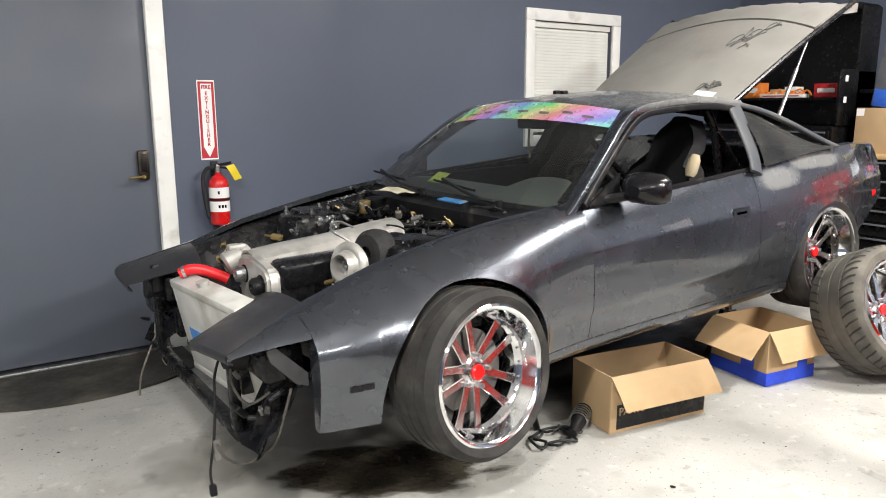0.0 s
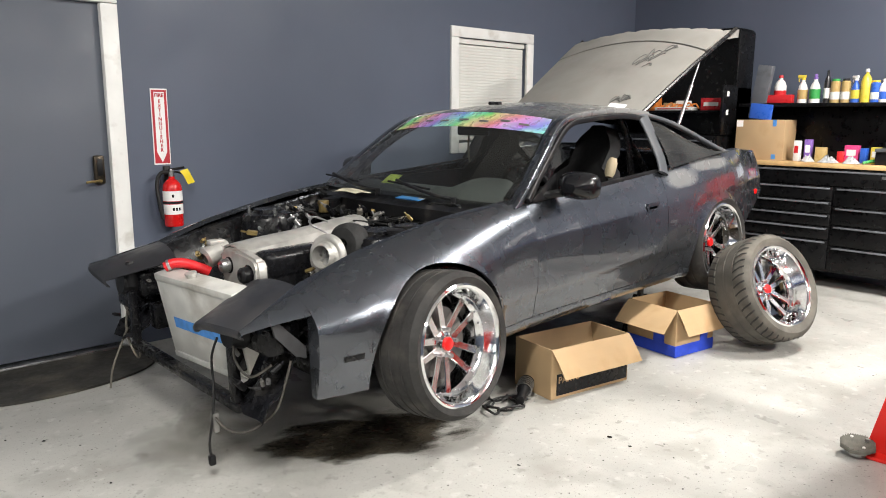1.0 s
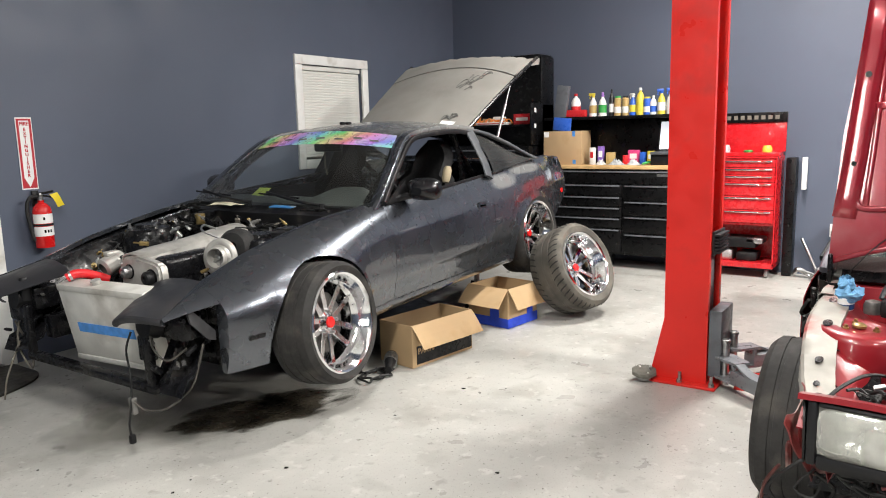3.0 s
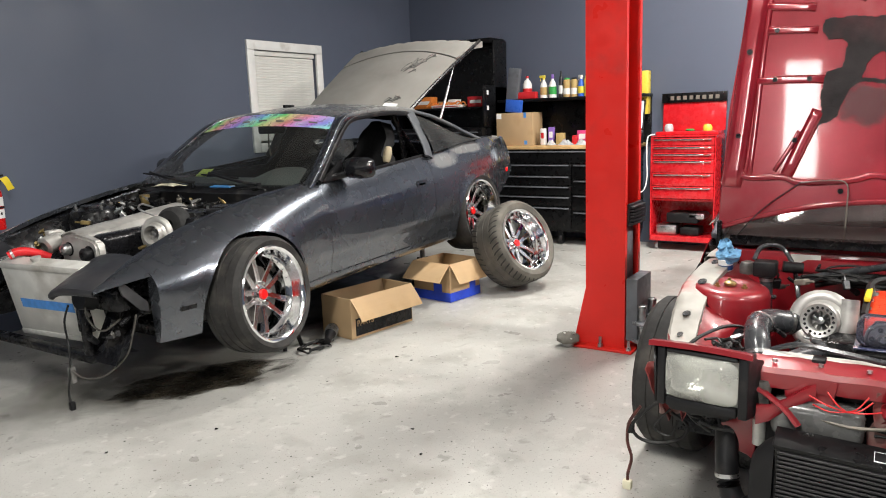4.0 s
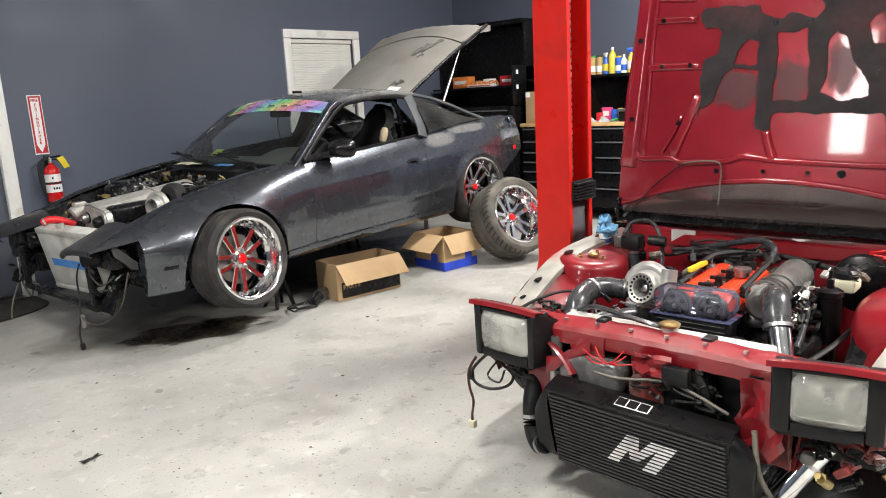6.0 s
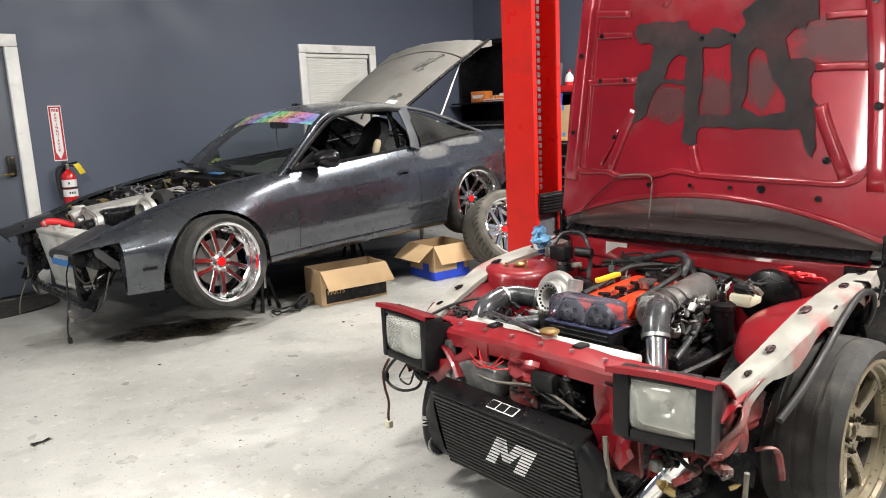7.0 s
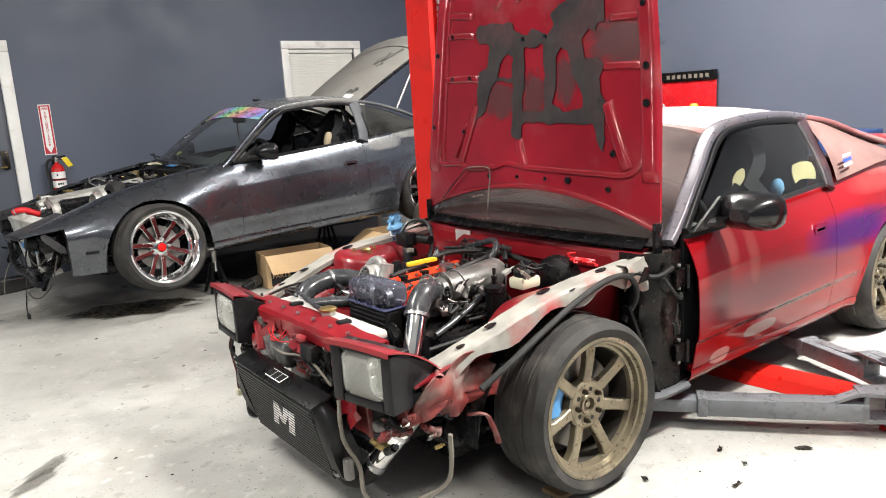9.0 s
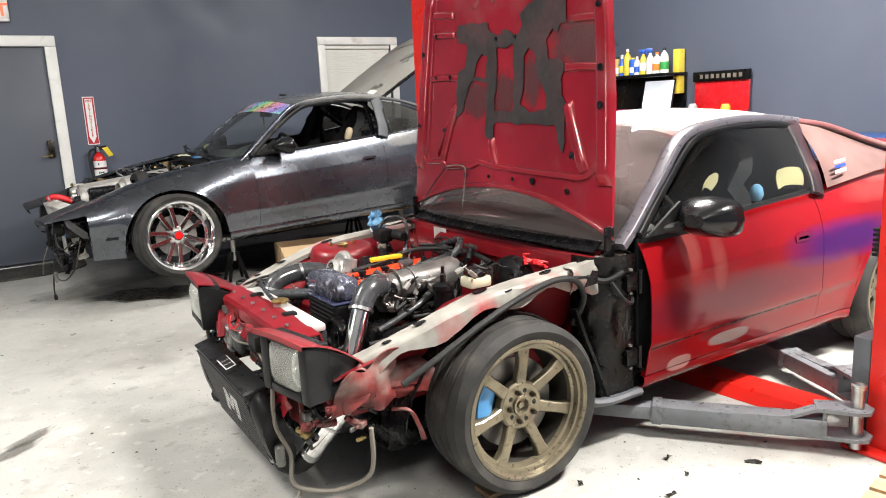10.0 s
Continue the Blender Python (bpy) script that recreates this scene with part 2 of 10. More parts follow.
GREY = (0.095, 0.104, 0.121)
M["grey_paint"] = layered_paint("grey_car_paint", GREY, 0.86, 0.27, [
    (1.93, 0.80, 0.16, 0.05, 0.6, 2.2, (0.14, 0.142, 0.142)),
    (2.30, 0.86, 0.22, 0.035, 0.6, 2.2, (0.13, 0.132, 0.13)),
], coat=1.0, vary=0.02)
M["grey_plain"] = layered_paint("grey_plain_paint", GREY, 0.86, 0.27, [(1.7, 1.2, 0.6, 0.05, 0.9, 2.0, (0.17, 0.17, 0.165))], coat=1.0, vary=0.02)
M["grey_matte"] = material("grey_matte_panel", (0.028, 0.029, 0.033), 0.42, 0.3, vary=0.1, scale=4, dirt=(0.075, 0.07, 0.068), dirt_amount=0.2)
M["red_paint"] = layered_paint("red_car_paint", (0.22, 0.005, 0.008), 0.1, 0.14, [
    # maroon band along the lower door: a dark reflection painted in
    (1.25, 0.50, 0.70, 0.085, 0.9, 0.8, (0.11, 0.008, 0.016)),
    # violet band from the door's rear to the quarter: likewise a painted reflection
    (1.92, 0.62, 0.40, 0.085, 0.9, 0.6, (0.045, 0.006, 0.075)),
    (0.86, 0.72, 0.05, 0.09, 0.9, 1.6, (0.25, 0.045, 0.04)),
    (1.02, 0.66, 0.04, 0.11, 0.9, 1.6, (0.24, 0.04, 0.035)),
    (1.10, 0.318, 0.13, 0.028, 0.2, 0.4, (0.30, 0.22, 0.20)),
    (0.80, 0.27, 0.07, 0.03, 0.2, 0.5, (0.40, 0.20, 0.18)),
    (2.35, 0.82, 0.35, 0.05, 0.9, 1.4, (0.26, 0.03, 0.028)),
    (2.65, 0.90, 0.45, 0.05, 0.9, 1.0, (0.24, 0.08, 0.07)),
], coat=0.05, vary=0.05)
M["red_paint"].node_tree.nodes["Principled BSDF"].inputs["Specular IOR Level"].default_value = 0.36
M["red_plain"] = layered_paint("red_bay_paint", (0.205, 0.006, 0.011), 0.0, 0.36, [], coat=0.5, vary=0.2, dirt=(0.12, 0.010, 0.014), dirt_amount=0.35)
M["hood_red"] = layered_paint("red_hood_underside", (0.29, 0.011, 0.022), 0.2, 0.22, [], coat=1.0, vary=0.2, dirt=(0.30, 0.07, 0.075), dirt_amount=0.45)
M["red_roof"] = layered_paint("faded_roof_paint", (0.44, 0.39, 0.38), 0.0, 0.5, [(1.2, 1.13, 0.25, 0.03, 0.5, 2.0, (0.5, 0.12, 0.10)), (2.2, 0.95, 0.5, 0.12, 0.8, 3.0, (0.38, 0.20, 0.18))], coat=0.1, dirt=(0.42, 0.32, 0.30), dirt_amount=0.3)


# ---------------------------------------------------------------- mesh tools
def B():
    return bmesh.new()


def place(bm, verts, m):
    if m is not None:
        bmesh.ops.transform(bm, matrix=m, verts=verts)


def add_box(bm, x0, x1, y0, y1, z0, z1, bevel=0.0, m=None, seg=2):
    t = Matrix.Translation(((x0 + x1) / 2, (y0 + y1) / 2, (z0 + z1) / 2)) @ Matrix.Diagonal((x1 - x0, y1 - y0, z1 - z0, 1))
    r = bmesh.ops.create_cube(bm, size=1.0, matrix=t)
    vs = r["verts"]
    if bevel > 0:
        es = list({e for v in vs for e in v.link_edges})
        r2 = bmesh.ops.bevel(bm, geom=es, offset=bevel, segments=seg, affect="EDGES", profile=0.5)
        vs = r2["verts"] if not vs[0].is_valid else list({v for f in r2["faces"] for v in f.verts} | {v for v in vs if v.is_valid})
        seen, stack = set(vs), list(vs)
        while stack:
            v = stack.pop()
            for e in v.link_edges:
                o = e.other_vert(v)
                if o not in seen:
                    seen.add(o)
                    stack.append(o)
        vs = list(seen)
    place(bm, vs, m)
    return vs


def add_cyl(bm, p0, p1, r0, r1=None, seg=20, caps=True):
    p0, p1 = Vector(p0), Vector(p1)
    d = p1 - p0
    q = d.to_track_quat("Z", "Y").to_matrix().to_4x4()
    m = Matrix.Translation((p0 + p1) / 2) @ q
    r = bmesh.ops.create_cone(bm, cap_ends=caps, cap_tris=False, segments=seg, radius1=r0, radius2=r0 if r1 is None else r1, depth=d.length, matrix=m)
    return r["verts"]


def add_lathe(bm, prof, m=None, seg=32, closed=False):
    """Turn a profile of (radius, height) about z."""
    rings = []
    for r, h in prof:
        rings.append([bm.verts.new((r * math.cos(2 * math.pi * k / seg), r * math.sin(2 * math.pi * k / seg), h)) for k in range(seg)] if r > 1e-6
                     else [bm.verts.new((0, 0, h))])
    pairs = list(zip(rings, rings[1:])) + ([(rings[-1], rings[0])] if closed else [])
    for a, c in pairs:
        for k in range(seg):
            j = (k + 1) % seg
            if len(a) == 1 and len(c) == 1:
                continue
            if len(a) == 1:
                bm.faces.new((a[0], c[k], c[j]))
            elif len(c) == 1:
                bm.faces.new((a[k], c[0], a[j]))
            else:
                bm.faces.new((a[k], c[k], c[j], a[j]))
    vs = [v for ring in rings for v in ring]
    place(bm, vs, m)
    return vs


def glide(pts, n=6):
    """Points along a smooth line through pts."""
    p = [Vector(q) for q in pts]
    if len(p) < 3:
        return p
    out = []
    for i in range(len(p) - 1):
        a, b, c, d = p[max(i - 1, 0)], p[i], p[i + 1], p[min(i + 2, len(p) - 1)]
        for k in range(n):
            t = k / n
            out.append(0.5 * (2 * b + (c - a) * t + (2 * a - 5 * b + 4 * c - d) * t * t + (3 * b - a - 3 * c + d) * t ** 3))
    out.append(p[-1])
    return out


def add_tube(bm, pts, r, seg=8, n=6, smooth=True, flat=1.0):
    """A tube along pts; r is a number or a function of 0..1."""
    path = glide(pts, n) if smooth else [Vector(q) for q in pts]
    rings = []
    up = Vector((0.13, 0.21, 1)).normalized()
    for i, q in enumerate(path):
        d = (path[min(i + 1, len(path) - 1)] - path[max(i - 1, 0)]).normalized()
        s = d.cross(up)
        if s.length < 0.05:
            s = d.cross(Vector((1, 0, 0)))
        s.normalize()
        u = s.cross(d).normalized()
        rad = r(i / (len(path) - 1)) if callable(r) else r
        rings.append([bm.verts.new(q + s * rad * math.cos(2 * math.pi * k / seg) + u * rad * flat * math.sin(2 * math.pi * k / seg)) for k in range(seg)])
    for a, c in zip(rings, rings[1:]):
        for k in range(seg):
            j = (k + 1) % seg
            bm.faces.new((a[k], a[j], c[j], c[k]))
    bm.faces.new(rings[0][::-1])
    bm.faces.new(rings[-1])
    return rings


def add_sheet(bm, rows, m=None):
    """Faces over a table of rows of points."""
    vs = [[bm.verts.new(p) for p in row] for row in rows]
    for a, c in zip(vs, vs[1:]):
        for k in range(len(a) - 1):
            bm.faces.new((a[k], a[k + 1], c[k + 1], c[k]))
    place(bm, [v for row in vs for v in row], m)
    return vs


def add_prism(bm, outline, depth, m=None, bevel=0.0):
    """An outline of (a, b) in the x-y plane, drawn out along z."""
    lo = [bm.verts.new((a, b, 0)) for a, b in outline]
    hi = [bm.verts.new((a, b, depth)) for a, b in outline]
    f0, f1 = bm.faces.new(lo[::-1]), bm.faces.new(hi)
    n = len(lo)
    for k in range(n):
        bm.faces.new((lo[k], lo[(k + 1) % n], hi[(k + 1) % n], hi[k]))
    place(bm, lo + hi, m)
    return lo + hi


def lerp_table(tab, x):
    """Smooth interpolation in a short table of (x, y)."""
    if x <= tab[0][0]:
        return tab[0][1]
    for (x0, y0), (x1, y1) in zip(tab, tab[1:]):
        if x <= x1:
            return y0 + (y1 - y0) * (x - x0) / (x1 - x0)
    return tab[-1][1]


def part(name, bm, mat, parent=None, label="", smooth=True, solid=0.0, offset=-1.0, auto=35):
    me = bpy.data.meshes.new(name)
    bmesh.ops.recalc_face_normals(bm, faces=bm.faces[:])
    if smooth:
        for f in bm.faces:
            f.smooth = True
        lim = radians(auto)
        for e in bm.edges:
            if (solid and len(e.link_faces) == 1) or (len(e.link_faces) == 2 and e.calc_face_angle(0) > lim):
                e.smooth = False
    bm.to_mesh(me)
    bm.free()
    me.materials.append(M[mat] if isinstance(mat, str) else mat)
    ob = new(name, me)
    if parent is not None:
        ob.parent = parent
    if solid:
        s = ob.modifiers.new("thickness", "SOLIDIFY")
        s.thickness, s.offset = solid, offset
    if label:
        ob["label"] = label
    return ob


def thing(name, m, label, category, group="", kind=""):
    ob = new(name)
    ob.empty_display_size = 0.1
    ob.matrix_world = m
    return tagged(ob, label, category, group, kind)


def lettering(text, size, mat, parent, m, name="lettering", bold=0.0, spacing=1.0):
    cu = bpy.data.curves.new(name, "FONT")
    cu.body, cu.size, cu.align_x, cu.align_y = text, size, "CENTER", "CENTER"
    cu.extrude, cu.offset, cu.space_line = 0.0006, bold, spacing
    tmp = bpy.data.objects.new(name + "_tmp", cu)
    scene.collection.objects.link(tmp)
    me = bpy.data.meshes.new_from_object(tmp.evaluated_get(bpy.context.evaluated_depsgraph_get()))
    bpy.data.objects.remove(tmp)
    me.materials.clear()
    me.materials.append(M[mat])
    ob = new(name, me)
    ob.parent = parent
    ob.matrix_basis = m
    return ob

# ---------------------------------------------------------------- the room
WALL_Y, BACK_X, FRONT_X, RIGHT_Y = 4.345, 6.40, -4.6, -7.0


def floor_material():
    m = material("sealed_concrete", (0.415, 0.41, 0.385), 0.40, vary=0.07, scale=1.3, dirt=(0.325, 0.32, 0.30), dirt_amount=0.4, dirt_scale=1.6, bump=0.15, bump_scale=35, rough_vary=0.14)
    nt = m.node_tree
    b = nt.nodes["Principled BSDF"]
    src = b.inputs["Base Color"].links[0].from_socket
    tc = nt.nodes.new("ShaderNodeTexCoord")
    for sc, lo, hi, col, det, most in ((2.0, 0.55, 0.68, (0.25, 0.24, 0.215, 1), 9.0, 0.6), (0.7, 0.48, 0.60, (0.335, 0.33, 0.31, 1), 12.0, 0.7), (5.0, 0.56, 0.64, (0.30, 0.295, 0.27, 1), 10.0, 0.55), (9.0, 0.64, 0.71, (0.17, 0.165, 0.145, 1), 8.0, 0.45),
                                       (14.0, 0.60, 0.68, (0.50, 0.495, 0.47, 1), 6.0, 0.6), (22.0, 0.66, 0.73, (0.16, 0.155, 0.14, 1), 5.0, 0.6), (60.0, 0.65, 0.71, (0.11, 0.108, 0.095, 1), 3.0, 0.85), (150.0, 0.62, 0.72, (0.20, 0.195, 0.18, 1), 2.0, 0.6)):
        n = nt.nodes.new("ShaderNodeTexNoise")
        n.inputs["Scale"].default_value, n.inputs["Detail"].default_value = sc, det
        nt.links.new(tc.outputs["Object"], n.inputs["Vector"])
        r = nt.nodes.new("ShaderNodeMapRange")
        r.inputs[1].default_value, r.inputs[2].default_value, r.inputs[4].default_value = lo, hi, most
        nt.links.new(n.outputs["Fac"], r.inputs[0])
        x = nt.nodes.new("ShaderNodeMix")
        x.data_type = "RGBA"
        nt.links.new(r.outputs[0], x.inputs[0])
        nt.links.new(src, x.inputs[6])
        x.inputs[7].default_value = col
        src = x.outputs[2]
    nt.links.new(src, b.inputs["Base Color"])
    return m


M["floor"] = floor_material()
M["bracket_dark"] = material("tarnished_bronze", (0.05, 0.04, 0.028), 0.35, 0.7, vary=0.3, scale=20)


def slab(name, x0, x1, y0, y1, z0, z1, mat, label, category):
    bm = B()
    add_box(bm, x0, x1, y0, y1, z0, z1)
    return tagged(part(name, bm, mat, smooth=False), label, category, kind="structure")


slab("floor", FRONT_X - 0.2, BACK_X + 0.2, RIGHT_Y - 0.2, WALL_Y + 0.2, -0.15, 0, "floor", "sealed grey concrete floor with oil stains and grit", "floor")
slab("ceiling", FRONT_X - 0.2, BACK_X + 0.2, RIGHT_Y - 0.2, WALL_Y + 0.2, CEIL, CEIL + 0.12, "ceiling", "plain off-white garage ceiling", "ceiling")
slab("wall_east", BACK_X, BACK_X + 0.15, RIGHT_Y, WALL_Y, 0, CEIL, "wall", "slate blue painted wall behind the workbench", "wall")
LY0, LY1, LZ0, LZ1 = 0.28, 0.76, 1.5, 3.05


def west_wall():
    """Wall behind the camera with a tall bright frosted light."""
    bm = B()
    x0, x1 = FRONT_X - 0.15, FRONT_X
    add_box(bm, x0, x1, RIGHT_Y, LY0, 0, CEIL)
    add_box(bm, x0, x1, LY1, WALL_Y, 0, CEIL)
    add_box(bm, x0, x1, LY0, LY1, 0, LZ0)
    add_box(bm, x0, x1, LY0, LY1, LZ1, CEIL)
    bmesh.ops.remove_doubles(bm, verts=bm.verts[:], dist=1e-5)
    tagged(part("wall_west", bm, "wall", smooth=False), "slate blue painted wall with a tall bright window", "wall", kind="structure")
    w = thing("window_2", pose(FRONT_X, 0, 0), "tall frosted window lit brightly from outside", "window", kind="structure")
    for y0, y1, z0, z1 in ((LY0 - 0.05, LY0 + 0.03, LZ0 - 0.05, LZ1 + 0.05), (LY1 - 0.03, LY1 + 0.05, LZ0 - 0.05, LZ1 + 0.05), (LY0 + 0.031, LY1 - 0.031, LZ0 - 0.05, LZ0 + 0.03), (LY0 + 0.031, LY1 - 0.031, LZ1 - 0.03, LZ1 + 0.05)):
        bm = B()
        add_box(bm, -0.10, 0.02, y0, y1, z0, z1, 0.006)
        part("window_frame", bm, "white_trim", w)
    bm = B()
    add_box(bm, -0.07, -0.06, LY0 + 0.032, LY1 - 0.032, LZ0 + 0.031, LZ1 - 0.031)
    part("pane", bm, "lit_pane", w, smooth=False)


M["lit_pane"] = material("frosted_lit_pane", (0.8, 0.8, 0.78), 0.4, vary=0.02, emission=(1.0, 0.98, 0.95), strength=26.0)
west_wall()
slab("wall_south", FRONT_X, BACK_X, RIGHT_Y - 0.15, RIGHT_Y, 0, CEIL, "wall", "slate blue painted wall", "wall")

# north wall with a door and a window opening
DX0, DX1, DTOP = 0.218, 1.133, 2.012
WX0, WX1, WZ0, WZ1 = 3.885, 4.715, 1.165, 2.01


def north_wall():
    bm = B()
    y0, y1 = WALL_Y, WALL_Y + 0.15
    xs = [FRONT_X, DX0, DX1, WX0, WX1, BACK_X]
    add_box(bm, xs[0], xs[1], y0, y1, 0, CEIL)
    add_box(bm, xs[1], xs[2], y0, y1, DTOP, CEIL)
    add_box(bm, xs[2], xs[3], y0, y1, 0, CEIL)
    add_box(bm, xs[3], xs[4], y0, y1, 0, WZ0)
    add_box(bm, xs[3], xs[4], y0, y1, WZ1, CEIL)
    add_box(bm, xs[4], xs[5], y0, y1, 0, CEIL)
    bmesh.ops.remove_doubles(bm, verts=bm.verts[:], dist=1e-5)
    return tagged(part("wall_north", bm, "wall", smooth=False), "slate blue painted wall with a door and a small window", "wall", kind="structure")


north_wall()


def build_door():
    d = thing("door_1", pose(0, WALL_Y, 0), "closed slate grey steel door in a white painted frame", "door", kind="structure")
    bm = B()
    add_box(bm, DX0 + 0.004, DX1 - 0.004, 0.022, 0.066, 0.035, DTOP - 0.004, 0.003)
    part("door_leaf", bm, "door_paint", d)
    w = 0.082
    for name, x0, x1, z0, z1 in (("door_frame", DX1 - 0.012, DX1 + w, 0, DTOP - 0.014), ("door_frame", DX0 - w, DX0 + 0.012, 0, DTOP - 0.014), ("door_frame", DX0 - w, DX1 + w, DTOP - 0.012, DTOP + w)):
        bm = B()
        add_box(bm, x0, x1, -0.02, 0.10, z0, z1, 0.006)
        part(name, bm, "white_trim", d)
    bm = B()
    add_box(bm, DX0, DX1, -0.03, 0.08, 0.002, 0.024, 0.006)
    part("threshold", bm, "steel", d, "worn aluminium threshold strip")
    lock = B()
    add_box(lock, 1.025, 1.085, -0.012, 0.021, 0.99, 1.155, 0.012)
    lk = part("lock_plate", lock, "bracket_dark", d, "tarnished brass keypad lock")
    k = B()
    add_box(k, 1.04, 1.07, -0.018, -0.0125, 1.04, 1.135, 0.003)
    part("keypad", k, "black_plastic", lk)
    h = B()
    add_cyl(h, (1.045, -0.012, 1.012), (1.045, -0.045, 1.012), 0.009)
    add_tube(h, [(1.045, -0.045, 1.012), (1.02, -0.05, 1.012), (0.965, -0.05, 1.008)], 0.007)
    part("lever", h, "brass", lk)


build_door()


def build_window():
    w = thing("window_1", pose(0, WALL_Y, 0), "small white-framed window with closed horizontal blinds", "window", kind="structure")
    t = 0.085
    for nm, x0, x1, z0, z1 in (("window_frame", WX0 - t, WX0, WZ0 - t, WZ1), ("window_frame", WX1, WX1 + t, WZ0 - t, WZ1),
                               ("window_frame", WX0 - t, WX1 + t, WZ1 + 0.001, WZ1 + t), ("window_sill", WX0 + 0.001, WX1 - 0.001, WZ0 - t, WZ0)):
        bm = B()
        add_box(bm, x0, x1, -0.022, 0.012, z0, z1, 0.006)
        part(nm, bm, "white_trim", w)
    bm = B()
    add_box(bm, WX0, WX1, 0.10, 0.108, WZ0, WZ1)
    p = part("pane", bm, "glass", w, smooth=False)
    bm = B()
    add_box(bm, WX0 + 0.004, WX1 - 0.004, 0.012, 0.055, WZ1 - 0.045, WZ1 - 0.002, 0.004)
    part("headrail", bm, "blind", w)
    n = int((WZ1 - 0.05 - WZ0) / 0.0235)
    bm = B()
    add_sheet(bm, [[(WX0 + 0.006, a, c), (WX1 - 0.006, a, c)] for a, c in ((-0.0035, -0.0135), (-0.004, -0.004), (-0.002, 0.005), (0.003, 0.0125))])
    first = part("slat", bm, "blind", w, solid=0.0012)
    first.location = (0, 0.034, WZ1 - 0.06)
    for i in range(1, n):
        o = first.copy()
        scene.collection.objects.link(o)
        o.parent, o.location = w, (0, 0.034, WZ1 - 0.06 - i * 0.0235)
    bm = B()
    add_box(bm, WX0, WX1, 0.13, 0.14, WZ0, WZ1)
    part("shade_board", bm, "blind", w)


build_window()


def build_panel(x, y, sx, sy, watts):
    t = thing("ceiling_light", pose(x, y, CEIL), "long white ceiling light panel", "ceiling light", "ceiling lights")
    bm = B()
    for a, b_, c, d in ((-sx / 2 - 0.03, sx / 2 + 0.03, -sy / 2 - 0.03, -sy / 2), (-sx / 2 - 0.03, sx / 2 + 0.03, sy / 2, sy / 2 + 0.03), (-sx / 2 - 0.03, -sx / 2, -sy / 2, sy / 2), (sx / 2, sx / 2 + 0.03, -sy / 2, sy / 2)):
        add_box(bm, a, b_, c, d, -0.07, -0.001)
    part("frame", bm, "white_trim", t, smooth=False)
    bm = B()
    add_box(bm, -sx / 2 + 0.001, sx / 2 - 0.001, -sy / 2 + 0.001, sy / 2 - 0.001, -0.06, -0.05)
    part("diffuser", bm, "lamp", t, smooth=False)
    area_light(x, y, sx, sy, watts)


for row in PANELS:
    build_panel(*row)

# ---------------------------------------------------------------- the two coupes: x runs to the rear, y to the right-hand side, z up
TOPF = [(-0.86, 0.520), (-0.81, 0.536), (-0.6, 0.590), (-0.3, 0.662), (0.0, 0.716), (0.3, 0.758), (0.60, 0.793)]
SILL = [(0.5, 0.783), (1.15, 0.812), (1.7, 0.845), (2.3, 0.905), (2.75, 0.915), (3.1, 0.885)]
ROOF = [(0.98, 1.125), (1.1, 1.165), (1.3, 1.195), (1.55, 1.205), (1.8, 1.19), (2.05, 1.15), (2.38, 1.065), (2.67, 0.98), (2.85, 0.93)]
OPEN_RAIL = [(1.84, 1.165), (2.05, 1.120), (2.25, 1.048), (2.42, 0.972), (2.58, 0.905)]
HALF_TOP = [(0.98, 0.545), (1.5, 0.555), (1.85, 0.55), (2.4, 0.60), (2.85, 0.66)]
PLAN = [(-0.86, 0.80), (-0.7, 0.836), (-0.6, 0.864), (-0.49, 0.898), (-0.3, 0.915), (-0.03, 0.918), (0.2, 0.902), (0.4, 0.872), (0.6, 0.848), (1.0, 0.842), (2.2, 0.846), (2.7, 0.82), (3.1, 0.745)]
# the red body is a little narrower than the grey one
BODY = {"slim": 0.0}


ARCH = (-0.03, 0.26, 0.372)


def smooth_table(tab, x):
    h = 0.06
    return (lerp_table(tab, x - h) + 2 * lerp_table(tab, x) + lerp_table(tab, x + h)) / 4


def ease(q):
    q = max(0.0, min(1.0, q))
    return q * q * (3 - 2 * q)


def body_half(x):
    return (smooth_table(PLAN, x - 0.08) + 2 * smooth_table(PLAN, x) + smooth_table(PLAN, x + 0.08)) / 4 - BODY["slim"]


def body_detail(x, z):
    """Crease, swage line and rolled arch lips, as an inset."""
    inset = 0.0
    if x > 0.30:
        inset += 0.009 / (1 + math.exp((z - 0.375 - 0.011 * (x - 0.35)) / 0.004)) * ease((x - 0.30) / 0.08) * ease((2.06 - x) / 0.05)
    if x > 0.1:
        inset -= 0.0035 * math.exp(-abs(z - 0.611 - 0.034 * x) / 0.02) * min(1.0, (x - 0.1) / 0.3)
    d = max(0.0, math.hypot(x - ARCH[0], z - ARCH[1]) - ARCH[2])
    inset -= 0.003 * math.exp(-(d / 0.014) ** 2)
    d = max(0.0, math.hypot(x - 2.37, z - 0.285) - 0.340)
    return inset - 0.012 * math.exp(-(d / 0.04) ** 1.5)


def side_y(x, z):
    """Half width of the body's side at height z."""
    if z < 0.45:
        inset = 0.042 * ((0.45 - z) / 0.25) ** 2
    elif x < 0.601 and BODY["slim"] == 0.0:
        return wing_y(x, z)
    else:
        inset = 0.080 * min(1.2, (z - 0.45) / (smooth_table(SILL, x) - 0.45)) ** 3.4
    return body_half(x) - inset - body_detail(x, z)


